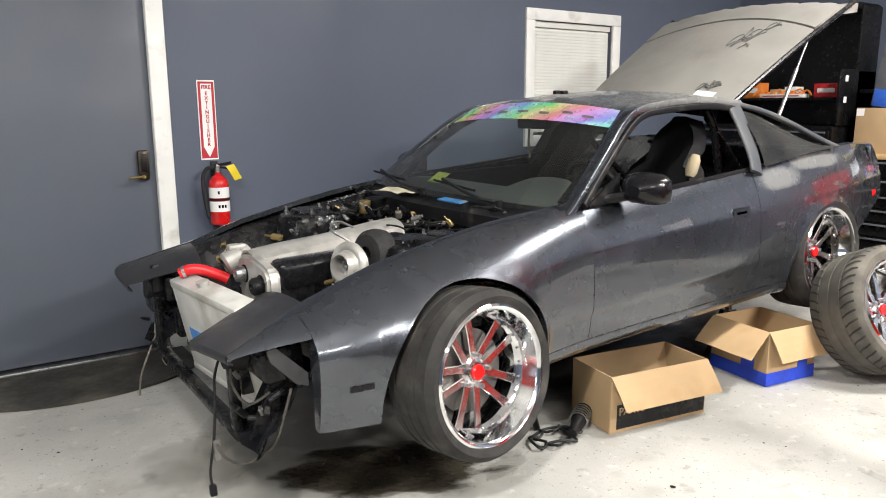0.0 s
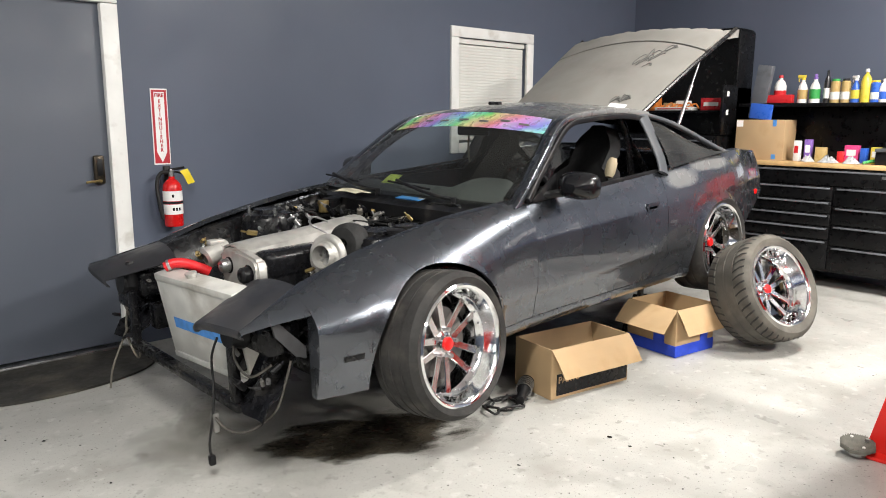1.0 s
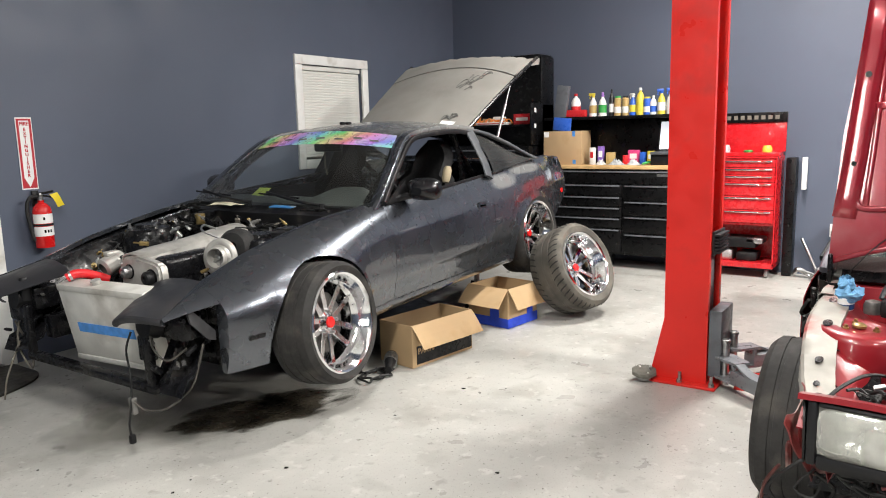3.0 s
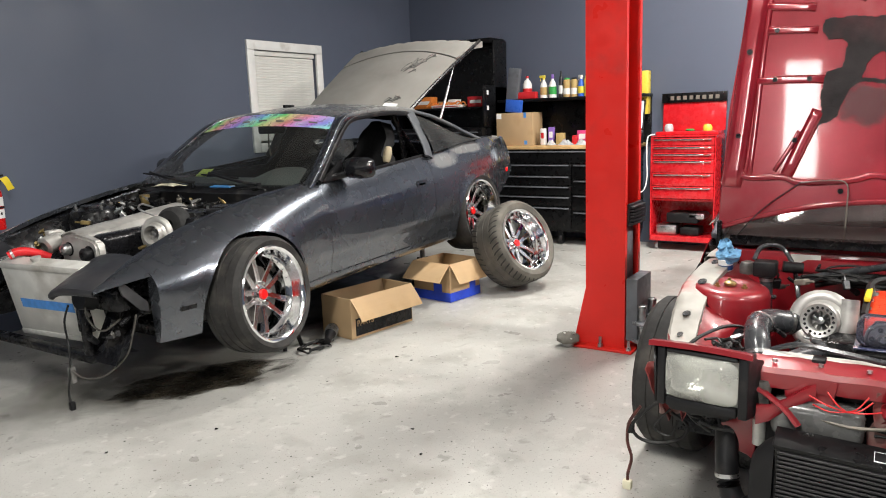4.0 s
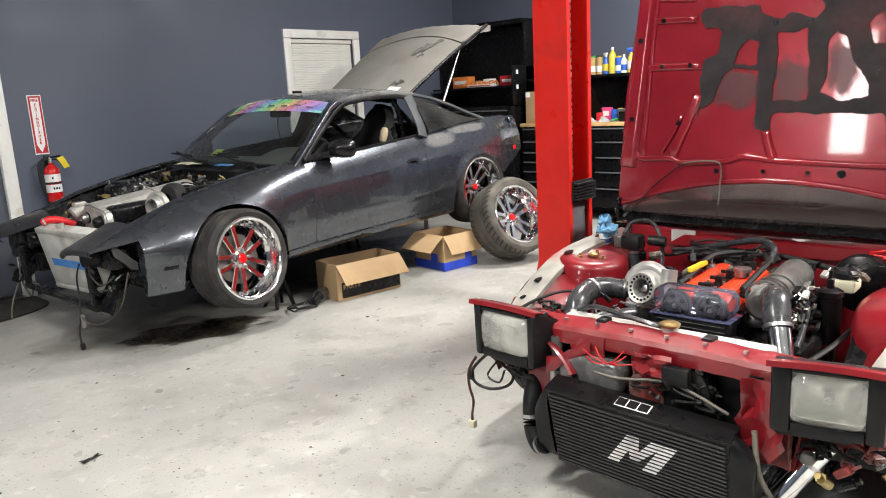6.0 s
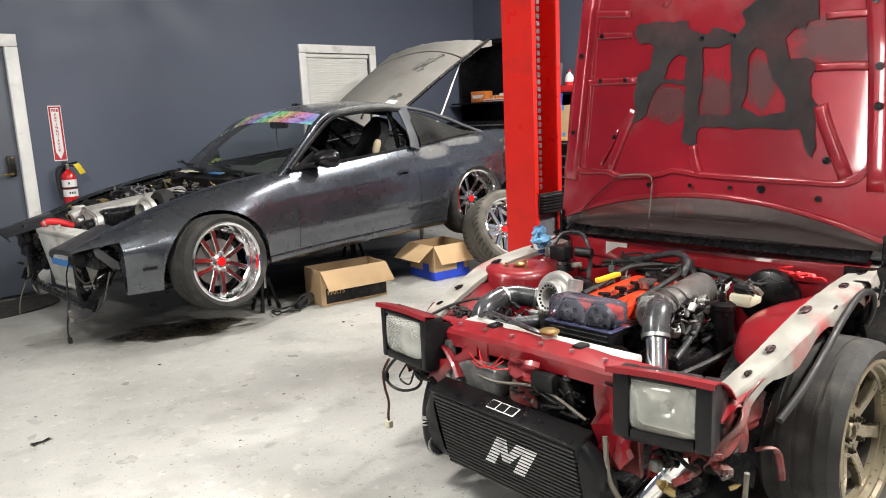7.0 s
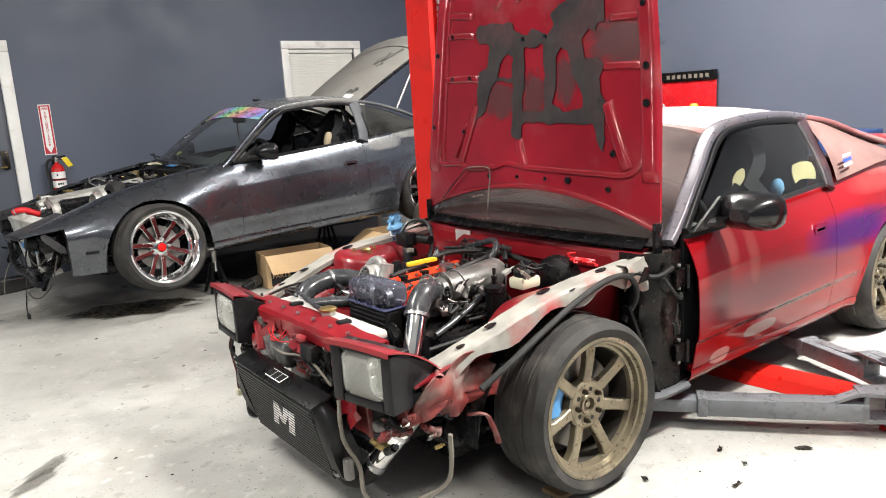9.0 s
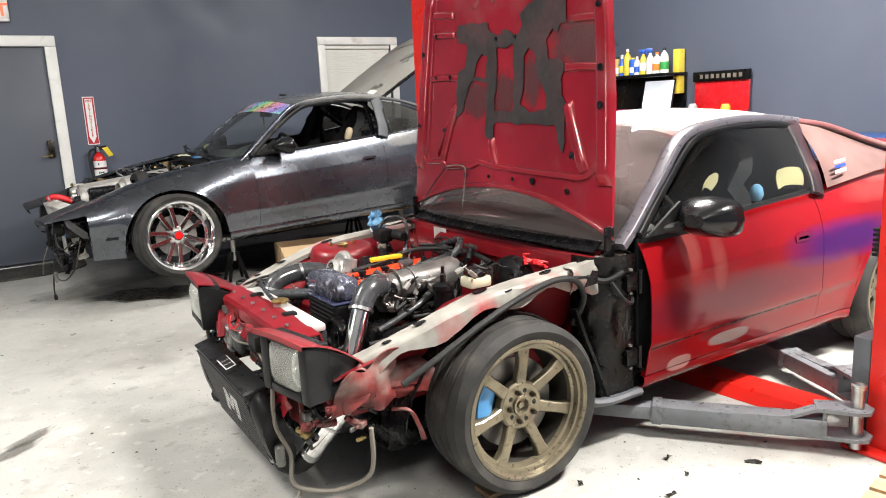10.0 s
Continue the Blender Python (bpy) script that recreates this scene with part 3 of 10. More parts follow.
def wing_y(x, z):
    """The front wing's round section above the wheel's height, closing at the bay's edge."""
    yi, dz = fender_roll(x)
    f = min(1.0, (z - 0.45) / (smooth_table(TOPF, x) + dz - 0.45))
    door = ease((x + 0.10) / 0.68)
    p, q = 2.3 + 1.9 * door, 0.72 - 0.20 * door
    return yi + (body_half(x) - yi) * (1 - f ** p) ** q - body_detail(x, z) * (1 - f)


def bottom_z(x, nose=True):
    if nose and x < -0.605:
        return lerp_table([(-0.86, 0.512), (-0.605, 0.533)], x)
    if x < ARCH[0] - ARCH[2]:
        return lerp_table([(-0.605, 0.214), (ARCH[0] - ARCH[2], 0.206)], x)
    if x < 0.405:
        u = abs(x - ARCH[0])
        return ARCH[1] + math.sqrt(ARCH[2] ** 2 - u * u) if u < ARCH[2] else 0.262
    if x < 2.025:
        return 0.262
    if x < 2.715:
        return 0.285 + math.sqrt(max(0, 0.345 ** 2 - (x - 2.37) ** 2))
    return lerp_table([(2.715, 0.42), (3.0, 0.545), (3.1, 0.60)], x)


def side_panel(x0, x1, top, nv=44, nx=48, low=None, high=None, roll=None, side=-1):
    """One outer panel between two cuts; roll(x) gives the inner edge of its top."""
    bm = B()
    xs = [x0 + (x1 - x0) * i / nx for i in range(nx + 1)]
    for c in (-0.605, ARCH[0] - ARCH[2], ARCH[0] + ARCH[2], 2.025, 2.715):
        if x0 < c < x1:
            xs += [c - 0.001, c + 0.001]
    rows = []
    for x in sorted(set(xs)):
        zb, zt = (low(x) if low else bottom_z(x)), (high or (lambda q: smooth_table(top, q)))(x)
        row = []
        if roll:
            zt += roll(x)[1]
        for k in range(nv + 1):
            z = zb + (zt - zb) * (math.sin(math.pi / 2 * k / nv) if roll else k / nv)
            y = side_y(x, z)
            if k == 0:
                row.append((x, side * (y - 0.03), z + 0.004))
            row.append((x, side * y, z))
        if roll:
            row.append((x, side * roll(x)[0], zt - 0.025))
        else:
            row.append((x, side * (side_y(x, zt) - 0.03), zt + 0.008))
        rows.append(row)
    add_sheet(bm, rows)
    return bm


def fender_roll(x):
    """Inner edge of the wing's top, and its lift over the shoulder."""
    return (lerp_table([(-0.86, 0.775), (-0.81, 0.755), (-0.56, 0.655), (-0.3, 0.652), (0.1, 0.660), (0.60, 0.70)], x), lerp_table([(-0.86, 0.0), (-0.56, 0.010), (-0.3, 0.028), (0.2, 0.034), (0.60, 0.022)], x))


def roof_point(x, v):
    """v from -1 (left) to 1."""
    z, h = smooth_table(ROOF, x), smooth_table(HALF_TOP, x)
    return (x, v * (h + 0.03 - BODY["slim"]), z + 0.045 * (1 - v * v) - 0.012 * abs(v) ** 8)


def rail(bm, pts, w, h, n=8, sq=0.6):
    """A rounded box section along a line, broad in y."""
    path = glide(pts, n)
    rings = []
    for i, q in enumerate(path):
        d = (path[min(i + 1, len(path) - 1)] - path[max(i - 1, 0)]).normalized()
        s = Vector((0, 1, 0))
        s = (s - d * s.dot(d)).normalized()
        u = s.cross(d).normalized()
        rings.append([bm.verts.new(q + s * w / 2 * math.copysign(abs(math.cos(a)) ** sq, math.cos(a)) + u * h / 2 * math.copysign(abs(math.sin(a)) ** sq, math.sin(a)))
                      for a in [2 * math.pi * (k + 0.5) / 12 for k in range(12)]])
    for a, c in zip(rings, rings[1:]):
        for k in range(12):
            bm.faces.new((a[k], a[(k + 1) % 12], c[(k + 1) % 12], c[k]))
    bm.faces.new(rings[0][::-1])
    bm.faces.new(rings[-1])


def pillar_points(side):
    w = 0.03 - BODY["slim"]
    return [(x, side * (y + w), z) for x, y, z in ((0.53, 0.722, 0.772), (0.61, 0.708, 0.832), (0.82, 0.648, 0.992), (1.05, 0.575, 1.143), (1.3, 0.558, 1.186), (1.6, 0.560, 1.192), (1.86, 0.560, 1.165))]


def screen_point(f, v, lift=0.0):
    """The windscreen, f from its foot to its top, v across, lift outwards."""
    h = 0.752 + (0.570 - 0.752) * f - BODY["slim"]
    return (0.50 + 0.57 * f - 0.13 * (1 - v * v) + 0.10 * f * (1 - v * v) - 0.55 * lift, v * h, 0.79 + 0.375 * f + (0.012 + 0.03 * f) * (1 - v * v) + 0.83 * lift)


def greenhouse(car, paint, roof_mat, hatch_open, dark="black_plastic"):
    bm = B()
    rows = [[roof_point(1.06 + 0.80 * i / 16, -1 + 2 * j / 14) for j in range(15)] for i in range(17)]
    add_sheet(bm, rows)
    part("roof", bm, roof_mat, car, solid=0.02)
    for s in (-1, 1):
        bm = B()
        rail(bm, pillar_points(s), 0.060, 0.034, 14, 0.32)
        k = 0.016 - BODY["slim"]
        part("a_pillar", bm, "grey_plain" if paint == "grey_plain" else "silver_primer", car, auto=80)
        bm = B()
        rail(bm, [(x, s * (y + k), z) for x, y, z in ((0.61, 0.765, 0.808), (0.84, 0.692, 0.975), (1.10, 0.606, 1.124), (1.3, 0.594, 1.156), (1.6, 0.598, 1.163), (1.80, 0.604, 1.142))], 0.022, 0.032)
        part("door_seal", bm, dark, car, auto=80)
        bm = B()
        rail(bm, [(1.80, s * (0.59 + k), 1.172), (1.80, s * (0.655 + k), 1.06), (1.785, s * (0.73 + k), 0.93), (1.755, s * (0.775 + k), 0.842)], 0.022, 0.10)
        part("b_pillar", bm, "grey_dull" if paint == "grey_plain" else "dark_pillar", car, auto=80)
        # quarter glass between the middle pillar and the tail
        bm = B()
        n = 10
        rows = []
        for i in range(n + 1):
            x = 1.845 + (2.55 - 1.845) * i / n
            zt, zb = smooth_table(OPEN_RAIL if hatch_open else ROOF, x) - 0.02, smooth_table(SILL, x) + 0.004
            zt = max(zt, zb + 0.012)
            rows.append([(x - 0.02, s * (0.608 - BODY["slim"] + (0.775 - 0.592) * k / 5 + 0.03 * math.sin(math.pi * k / 5)), zt + (zb - zt) * k / 5) for k in range(6)])
        add_sheet(bm, rows)
        part("quarter_glass", bm, "quarter_tint" if paint == "grey_plain" else "dusted_quarter", car, solid=0.0)
        bm = B()
        w = 0.02 - BODY["slim"]
        rail(bm, [(x, s * (y + w), z) for x, y, z in (((1.84, 0.575, 1.166), (2.05, 0.602, 1.118), (2.25, 0.640, 1.045), (2.42, 0.680, 0.968), (2.58, 0.715, 0.905)) if hatch_open else ((1.84, 0.575, 1.168), (2.1, 0.585, 1.13), (2.38, 0.62, 1.05), (2.62, 0.70, 0.975), (2.85, 0.755, 0.925)))], 0.04, 0.026)
        part("roof_rail", bm, "grey_dull" if paint == "grey_plain" else "faded_pink", car, auto=80)
    # windscreen
    bm = B()
    add_sheet(bm, [[screen_point(i / 8, -1 + 2 * j / 12) for j in range(13)] for i in range(9)])
    return part("windscreen", bm, "windscreen" if paint == "grey_plain" else "masked_glass", car)




def thin_glass(name, tint, dust, dust_lo, dust_hi, rough=0.02, dust_scale=2.0, haze=None):
    """A thin pane: clear with Fresnel gloss, and a film of dust in patches."""
    m = bpy.data.materials.new(name)
    m.use_nodes = True
    nt = m.node_tree
    nt.nodes.remove(nt.nodes["Principled BSDF"])
    out = nt.nodes["Material Output"]
    tr, gl, df = (nt.nodes.new("ShaderNodeBsdf" + k) for k in ("Transparent", "Glossy", "Diffuse"))
    tr.inputs[0].default_value = (*tint, 1)
    gl.inputs["Roughness"].default_value = rough
    df.inputs[0].default_value = (*dust, 1)
    fr = nt.nodes.new("ShaderNodeFresnel")
    fr.inputs[0].default_value = 1.45
    a, b = nt.nodes.new("ShaderNodeMixShader"), nt.nodes.new("ShaderNodeMixShader")
    nt.links.new(fr.outputs[0], a.inputs[0])
    nt.links.new(tr.outputs[0], a.inputs[1])
    nt.links.new(gl.outputs[0], a.inputs[2])
    tc, nz, mr = nt.nodes.new("ShaderNodeTexCoord"), nt.nodes.new("ShaderNodeTexNoise"), nt.nodes.new("ShaderNodeMapRange")
    nz.inputs["Scale"].default_value, nz.inputs["Detail"].default_value = dust_scale, 6.0
    nt.links.new(tc.outputs["Object"], nz.inputs["Vector"])
    nt.links.new(nz.outputs["Fac"], mr.inputs[0])
    mr.inputs[1].default_value, mr.inputs[2].default_value = 0.3, 0.7
    mr.inputs[3].default_value, mr.inputs[4].default_value = dust_lo, dust_hi
    fac = mr.outputs[0]
    if haze:
        sp, hz, mu = nt.nodes.new("ShaderNodeSeparateXYZ"), nt.nodes.new("ShaderNodeMapRange"), nt.nodes.new("ShaderNodeMath")
        nt.links.new(tc.outputs["Object"], sp.inputs[0])
        nt.links.new(sp.outputs[2], hz.inputs[0])
        hz.inputs[1].default_value, hz.inputs[2].default_value, hz.inputs[3].default_value = haze[0], haze[1], 0.12
        mu.operation = "MULTIPLY"
        nt.links.new(fac, mu.inputs[0])
        nt.links.new(hz.outputs[0], mu.inputs[1])
        fac = mu.outputs[0]
    nt.links.new(fac, b.inputs[0])
    nt.links.new(a.outputs[0], b.inputs[1])
    nt.links.new(df.outputs[0], b.inputs[2])
    nt.links.new(b.outputs[0], out.inputs[0])
    return m


M["windscreen"] = thin_glass("windscreen_glass", (0.72, 0.78, 0.76), (0.3, 0.3, 0.28), 0.01, 0.06)
M["headlight"] = thin_glass("fluted_lamp_glass", (0.94, 0.95, 0.93), (0.78, 0.78, 0.73), 0.12, 0.42, 0.04, 7.0)
M["side_glass"] = thin_glass("side_window_glass", (0.80, 0.84, 0.82), (0.3, 0.3, 0.28), 0.0, 0.03)
M["quarter_tint"] = thin_glass("smoked_glass", (0.10, 0.10, 0.10), (0.11, 0.11, 0.105), 0.10, 0.42, 0.08, 3.0)
M["masked_glass"] = thin_glass("oversprayed_glass", (0.50, 0.48, 0.47), (0.44, 0.36, 0.35), 0.15, 0.55, 0.04, 2.2, (0.86, 1.04))
M["dusted_quarter"] = thin_glass("overpainted_quarter_glass", (0.2, 0.18, 0.18), (0.21, 0.13, 0.12), 0.5, 0.97, 0.06, 3.5)
M["mirror_black"] = material("gloss_black_shell", (0.006, 0.006, 0.007), 0.20, vary=0.2, scale=5)
M["dark_pillar"] = material("dark_pillar_paint", (0.035, 0.018, 0.022), 0.35, vary=0.3, scale=6, dirt=(0.12, 0.06, 0.055), dirt_amount=0.3, dirt_scale=5)
M["grey_dull"] = material("dusty_grey_paint", (0.055, 0.060, 0.068), 0.6, 0.0, vary=0.08, scale=3, dirt=(0.10, 0.10, 0.098), dirt_amount=0.3, dirt_scale=3)
M["silver_primer"] = material("grey_primer", (0.12, 0.115, 0.135), 0.34, 0.3, vary=0.06, scale=9, dirt=(0.16, 0.14, 0.15), dirt_amount=0.3, dirt_scale=6)
M["faded_pink"] = material("sanded_paint", (0.22, 0.085, 0.085), 0.42, vary=0.2, scale=5, dirt=(0.20, 0.13, 0.125), dirt_amount=0.35, dirt_scale=5)


def tail(car, paint):
    """Rear face, deck edge and inner tub."""
    bm = B()
    rows = []
    for i in range(7):
        z = 0.585 + 0.30 * i / 6
        rows.append([(3.1 - 0.10 * abs(v) ** 3 - 0.04 * abs(z - 0.72) / 0.15, v * 0.735, z) for v in [-1 + 2 * j / 12 for j in range(13)]])
    add_sheet(bm, rows)
    part("rear_panel", bm, paint, car, solid=0.01)
    bm = B()
    add_box(bm, 2.72, 3.06, -0.70, 0.70, 0.86, 0.885, 0.01)
    part("rear_deck", bm, paint, car)
    for s in (-1, 1):
        bm = B()
        add_box(bm, 3.055, 3.105, min(s * 0.30, s * 0.70), max(s * 0.30, s * 0.70), 0.68, 0.80, 0.012)
        part("tail_light", bm, "bay_black", car)
        bm = B()
        add_box(bm, 2.93, 2.99, s * 0.765 - 0.006, s * 0.765 + 0.006, 0.60, 0.635, 0.003)
        part("reflector", bm, "tail_red", car, "small red side reflector")


def floor_pan(car, paint):
    bm = B()
    add_box(bm, 0.45, 2.05, -0.72, 0.72, 0.19, 0.23, 0.01)
    add_box(bm, 2.05, 3.0, -0.50, 0.50, 0.30, 0.40, 0.01)
    add_box(bm, 0.42, 2.0, -0.735, -0.68, 0.20, 0.32, 0.01)
    add_box(bm, 0.42, 2.0, 0.68, 0.735, 0.20, 0.32, 0.01)
    part("underbody", bm, "bay_black", car)
    bm = B()
    add_box(bm, -0.35, 0.15, -0.46, 0.46, 0.10, 0.20, 0.03)
    part("front_subframe", bm, "bay_black", car)
    bm = B()
    add_box(bm, 2.15, 2.60, -0.52, 0.52, 0.14, 0.30, 0.03)
    part("rear_subframe", bm, "bay_black", car)
    bm = B()
    add_box(bm, 0.10, 1.10, -0.16, 0.16, 0.09, 0.19, 0.04, seg=3)
    part("gearbox", bm, "bay_black", car)
    bm = B()
    add_tube(bm, [(0.10, -0.28, 0.13), (0.8, -0.24, 0.11), (1.6, -0.20, 0.13), (2.1, -0.30, 0.16)], 0.035, 10)
    part("exhaust", bm, "steel", car)
    for cx in (2.38,):
        for s in (-1, 1):
            bm = B()
            rows = []
            for i in range(13):
                a = math.pi * i / 12
                rows.append([(cx - 0.345 * math.cos(a), s * y, 0.30 + 0.345 * math.sin(a)) for y in (0.50, 0.79)])
            add_sheet(bm, rows)
            add_prism(bm, [(cx - 0.36 * math.cos(math.pi * i / 12), 0.28 + 0.36 * math.sin(math.pi * i / 12)) for i in range(13)], 0.006, Matrix.Translation((0, s * 0.5, 0)) @ Matrix.Rotation(math.pi / 2, 4, "X"))
            part("wheel_well", bm, "bay_black", car)
    # firewall and cowl
    bm = B()
    add_box(bm, 0.42, 0.46, -0.70, 0.70, 0.22, 0.74, 0.008)
    part("firewall", bm, "bay_black" if paint == "grey_plain" else "red_plain", car)


def interior(car, seats=True, seat_mat="fabric"):
    bm = B()
    rows = []
    for i in range(8):
        f = i / 7
        rows.append([(0.50 + 0.50 * f, v * 0.69, 0.765 + 0.035 * math.sin(f * math.pi) + 0.075 * math.exp(-((v + 0.5) / 0.26) ** 4) * math.sin(min(1.0, f * 1.25) * math.pi / 2) - (0.12 * max(0, f - 0.75) * 4)) for v in [-1 + j / 8 for j in range(17)]])
    rows.append([(p[0] + 0.02, p[1], 0.45) for p in rows[-1]])
    add_sheet(bm, rows)
    part("dashboard", bm, "dash", car, solid=0.01)
    bm = B()
    c, n = Vector((1.10, -0.36, 0.78)), Vector((0.85, 0, 0.42)).normalized()
    q = n.to_track_quat("Z", "Y").to_matrix().to_4x4()
    ring = [Matrix.Translation(c) @ q @ Vector((0.165 * math.cos(a), 0.165 * math.sin(a), 0)) for a in [2 * math.pi * k / 24 for k in range(25)]]
    add_tube(bm, ring, 0.015, 8, smooth=False)
    for a in (0.5, 2.6, 4.7):
        add_cyl(bm, c, Matrix.Translation(c) @ q @ Vector((0.16 * math.cos(a), 0.16 * math.sin(a), 0)), 0.009, seg=8)
    add_cyl(bm, c + n * 0.015, c - n * 0.22, 0.045, 0.03, seg=14)
    part("steering_wheel", bm, "fabric", car)
    for s in (-1, 1):
        bm = B()
        add_box(bm, 0.60, 1.72, s * 0.735 - 0.012, s * 0.735 + 0.012, 0.28, 0.80, 0.01)
        part("door_card", bm, "black_plastic", car)


def bucket_seat(car, y, x=1.42):
    bm = B()
    # shell of the back with side bolsters
    rows = []
    for i in range(15):
        f = i / 14
        z = 0.42 + 0.66 * f
        xx = x + 0.26 * f
        half = lerp_table([(0, 0.24), (0.35, 0.25), (0.62, 0.25), (0.72, 0.17), (0.9, 0.15), (1.0, 0.10)], f)
        row = []
        for j in range(13):
            v = -1 + 2 * j / 12
            row.append((xx - 0.085 * abs(v) ** 4 * (1 if f < 0.72 else 0.3), y + v * half, z))
        rows.append(row)
    add_sheet(bm, rows)
    seat = part("seat", bm, "fabric", car, "black fabric bucket seat", solid=0.07)
    bm = B()
    add_box(bm, x - 0.42, x + 0.06, y - 0.24, y + 0.24, 0.36, 0.47, 0.04, seg=3)
    add_box(bm, x - 0.40, x + 0.02, y - 0.26, y - 0.20, 0.40, 0.56, 0.03, seg=3)
    add_box(bm, x - 0.40, x + 0.02, y + 0.20, y + 0.26, 0.40, 0.56, 0.03, seg=3)
    part("seat_cushion", bm, "fabric", car)
    for s in (-1, 1):
        bm = B()
        m = Matrix.Translation((x + 0.115, y + s * 0.105, 0.835)) @ Matrix.Rotation(radians(-70), 4, "Y")
        add_lathe(bm, [(0.038, 0.0), (0.05, 0.004), (0.052, 0.012), (0.04, 0.016)], m @ Matrix.Diagonal((0.7, 1.2, 1, 1)), 20)
        part("harness_slot", bm, "black_plastic", seat)
    for k, (dy, w) in enumerate(((-0.05, 0.03), (-0.008, 0.03), (0.032, 0.026))):
        bm = B()
        add_box(bm, x + 0.165, x + 0.168, y + dy, y + dy + w, 0.965, 0.985)
        part("printed_mark", bm, "white", seat, smooth=False)
    return seat


def door_side(car, paint, side=-1, crease=None, x0_sill=False):
    bm = side_panel(0.6035, 1.738, SILL, side=side, low=lambda x: 0.262)
    d = part("door", bm, paint, car, solid=0.004)
    bm = B()
    rows = []
    for i in range(41):
        x = 0.352 + 1.672 * i / 40
        rows.append([(x, side * (side_y(x, 0.258) - dy), z) for z, dy in ((0.258, 0.028), (0.258, 0.002), (0.240, 0.0), (0.220, 0.006), (0.203, 0.020), (0.190, 0.044), (0.180, 0.085))])
    add_sheet(bm, rows[6:] if x0_sill else rows)
    part("side_sill", bm, paint, car, solid=0.003)
    h = B()
    y = side * side_y(1.585, 0.675)
    add_prism(h, [(-0.055, -0.02), (0.05, -0.02), (0.062, 0.0), (0.056, 0.022), (-0.045, 0.022), (-0.062, 0.006)], 0.006,
              Matrix.Translation((1.585, y - side * 0.001 + (0.0 if side > 0 else -0.0045), 0.675)) @ Matrix.Rotation(math.pi / 2, 4, "X") @ Matrix.Translation((0, 0, -0.003)))
    hp = part("door_handle", h, paint, d)
    h = B()
    add_box(h, 1.545, 1.625, y + side * 0.0045 - 0.002, y + side * 0.0045 + 0.002, 0.664, 0.678, 0.001)
    part("handle_recess", h, "bay_black", hp)
    w = B()
    rail(w, [(0.66, side * (side_y(0.66, 0.79) - 0.012), 0.799), (1.15, side * (side_y(1.15, 0.81) - 0.012), 0.822), (1.74, side * (side_y(1.7, 0.84) - 0.012), 0.855)], 0.018, 0.022)
    part("sill_strip", w, "black_plastic", d)
    if crease:
        c = B()
        add_tube(c, [(x, side * (side_y(x, 0.373 + 0.011 * (x - 0.35)) - 0.002), 0.371 + 0.011 * (x - 0.35)) for x in [0.615 + 1.11 * i / 16 for i in range(17)]], 0.0035, 6, 2)
        part("crease_line", c, crease, d, "thin dark line along the crease")
    return d


def mirror(car, mat, side=-1, x=0.835, size=1.0):
    bm = B()
    m = Matrix.Translation((x, side * 0.885, 0.862)) @ Matrix.Rotation(radians(8), 4, "Z") @ Matrix.Scale(size, 4)
    rows = []
    n = 16
    for i in range(8):
        f = i / 7
        rad = math.sin(math.pi * (0.12 + 0.88 * f) / 2) ** 0.7
        rows.append([(-0.075 + 0.115 * f, 0.108 * rad * math.copysign(abs(math.cos(a)) ** 0.65, math.cos(a)), 0.066 * rad * math.copysign(abs(math.sin(a)) ** 0.65, math.sin(a))) for a in [2 * math.pi * k / n for k in range(n + 1)]])
    rows.append([(0.032, p[1] * 0.9, p[2] * 0.9) for p in rows[-1]])
    add_sheet(bm, rows, m)
    bmesh.ops.remove_doubles(bm, verts=bm.verts[:], dist=1e-5)
    bmesh.ops.holes_fill(bm, edges=[e for e in bm.edges if e.is_boundary], sides=0)
    ob = part("wing_mirror", bm, mat, car)
    bm = B()
    add_tube(bm, [(x - 0.01, side * 0.82, 0.832), (x - 0.05, side * 0.79, 0.825), (x - 0.11, side * 0.765, 0.822)], lambda t: 0.024 - 0.006 * t, 10)
    add_prism(bm, [(-0.20, 0.0), (-0.02, 0.0), (-0.02, 0.115)], 0.012, Matrix.Translation((x, side * 0.770, 0.805)) @ Matrix.Rotation(math.pi / 2, 4, "X"))
    part("mirror_foot", bm, "black_plastic", ob)
    return ob


# ---------------------------------------------------------------- wheels
def tyre_mesh(r, rim_r, w, tread=True):
    bm = B()
    h = w / 2
    prof = [(rim_r - 0.012, -h * 0.86), (rim_r + 0.01, -h * 0.99), (rim_r + (r - rim_r) * 0.55, -h * 1.06), (r - 0.018, -h * 0.98), (r - 0.004, -h * 0.84)]
    if tread:
        for k, c in enumerate((-0.45, 0.0, 0.45)):
            prof += [(r, h * (c - 0.065)), (r - 0.004, h * (c - 0.055)), (r - 0.004, h * (c + 0.055)), (r, h * (c + 0.065))]
    prof += [(r - 0.004, h * 0.84), (r - 0.018, h * 0.98), (rim_r + (r - rim_r) * 0.55, h * 1.06), (rim_r + 0.01, h * 0.99), (rim_r - 0.012, h * 0.86)]
    add_lathe(bm, prof, None, 64)
    return bm


def tread_blocks(r, w, n=44):
    """Sipes cut across the shoulder as slim grooves' walls."""
    bm = B()
    for k in range(n):
        a = 2 * math.pi * k / n
        for s in (-1, 1):
            pts = [(s * w * 0.47, -0.002, r - 0.012), (s * w * 0.40, 0.006, r + 0.0015), (s * w * 0.30, 0.016, r + 0.0015), (s * w * 0.22, 0.03, r + 0.0015)]
            m = Matrix.Rotation(a, 4, "Z")
            add_sheet(bm, [[m @ Vector((z, y + d, x)) for x, y, z in pts] for d in (0.0, 0.011)])
    return bm


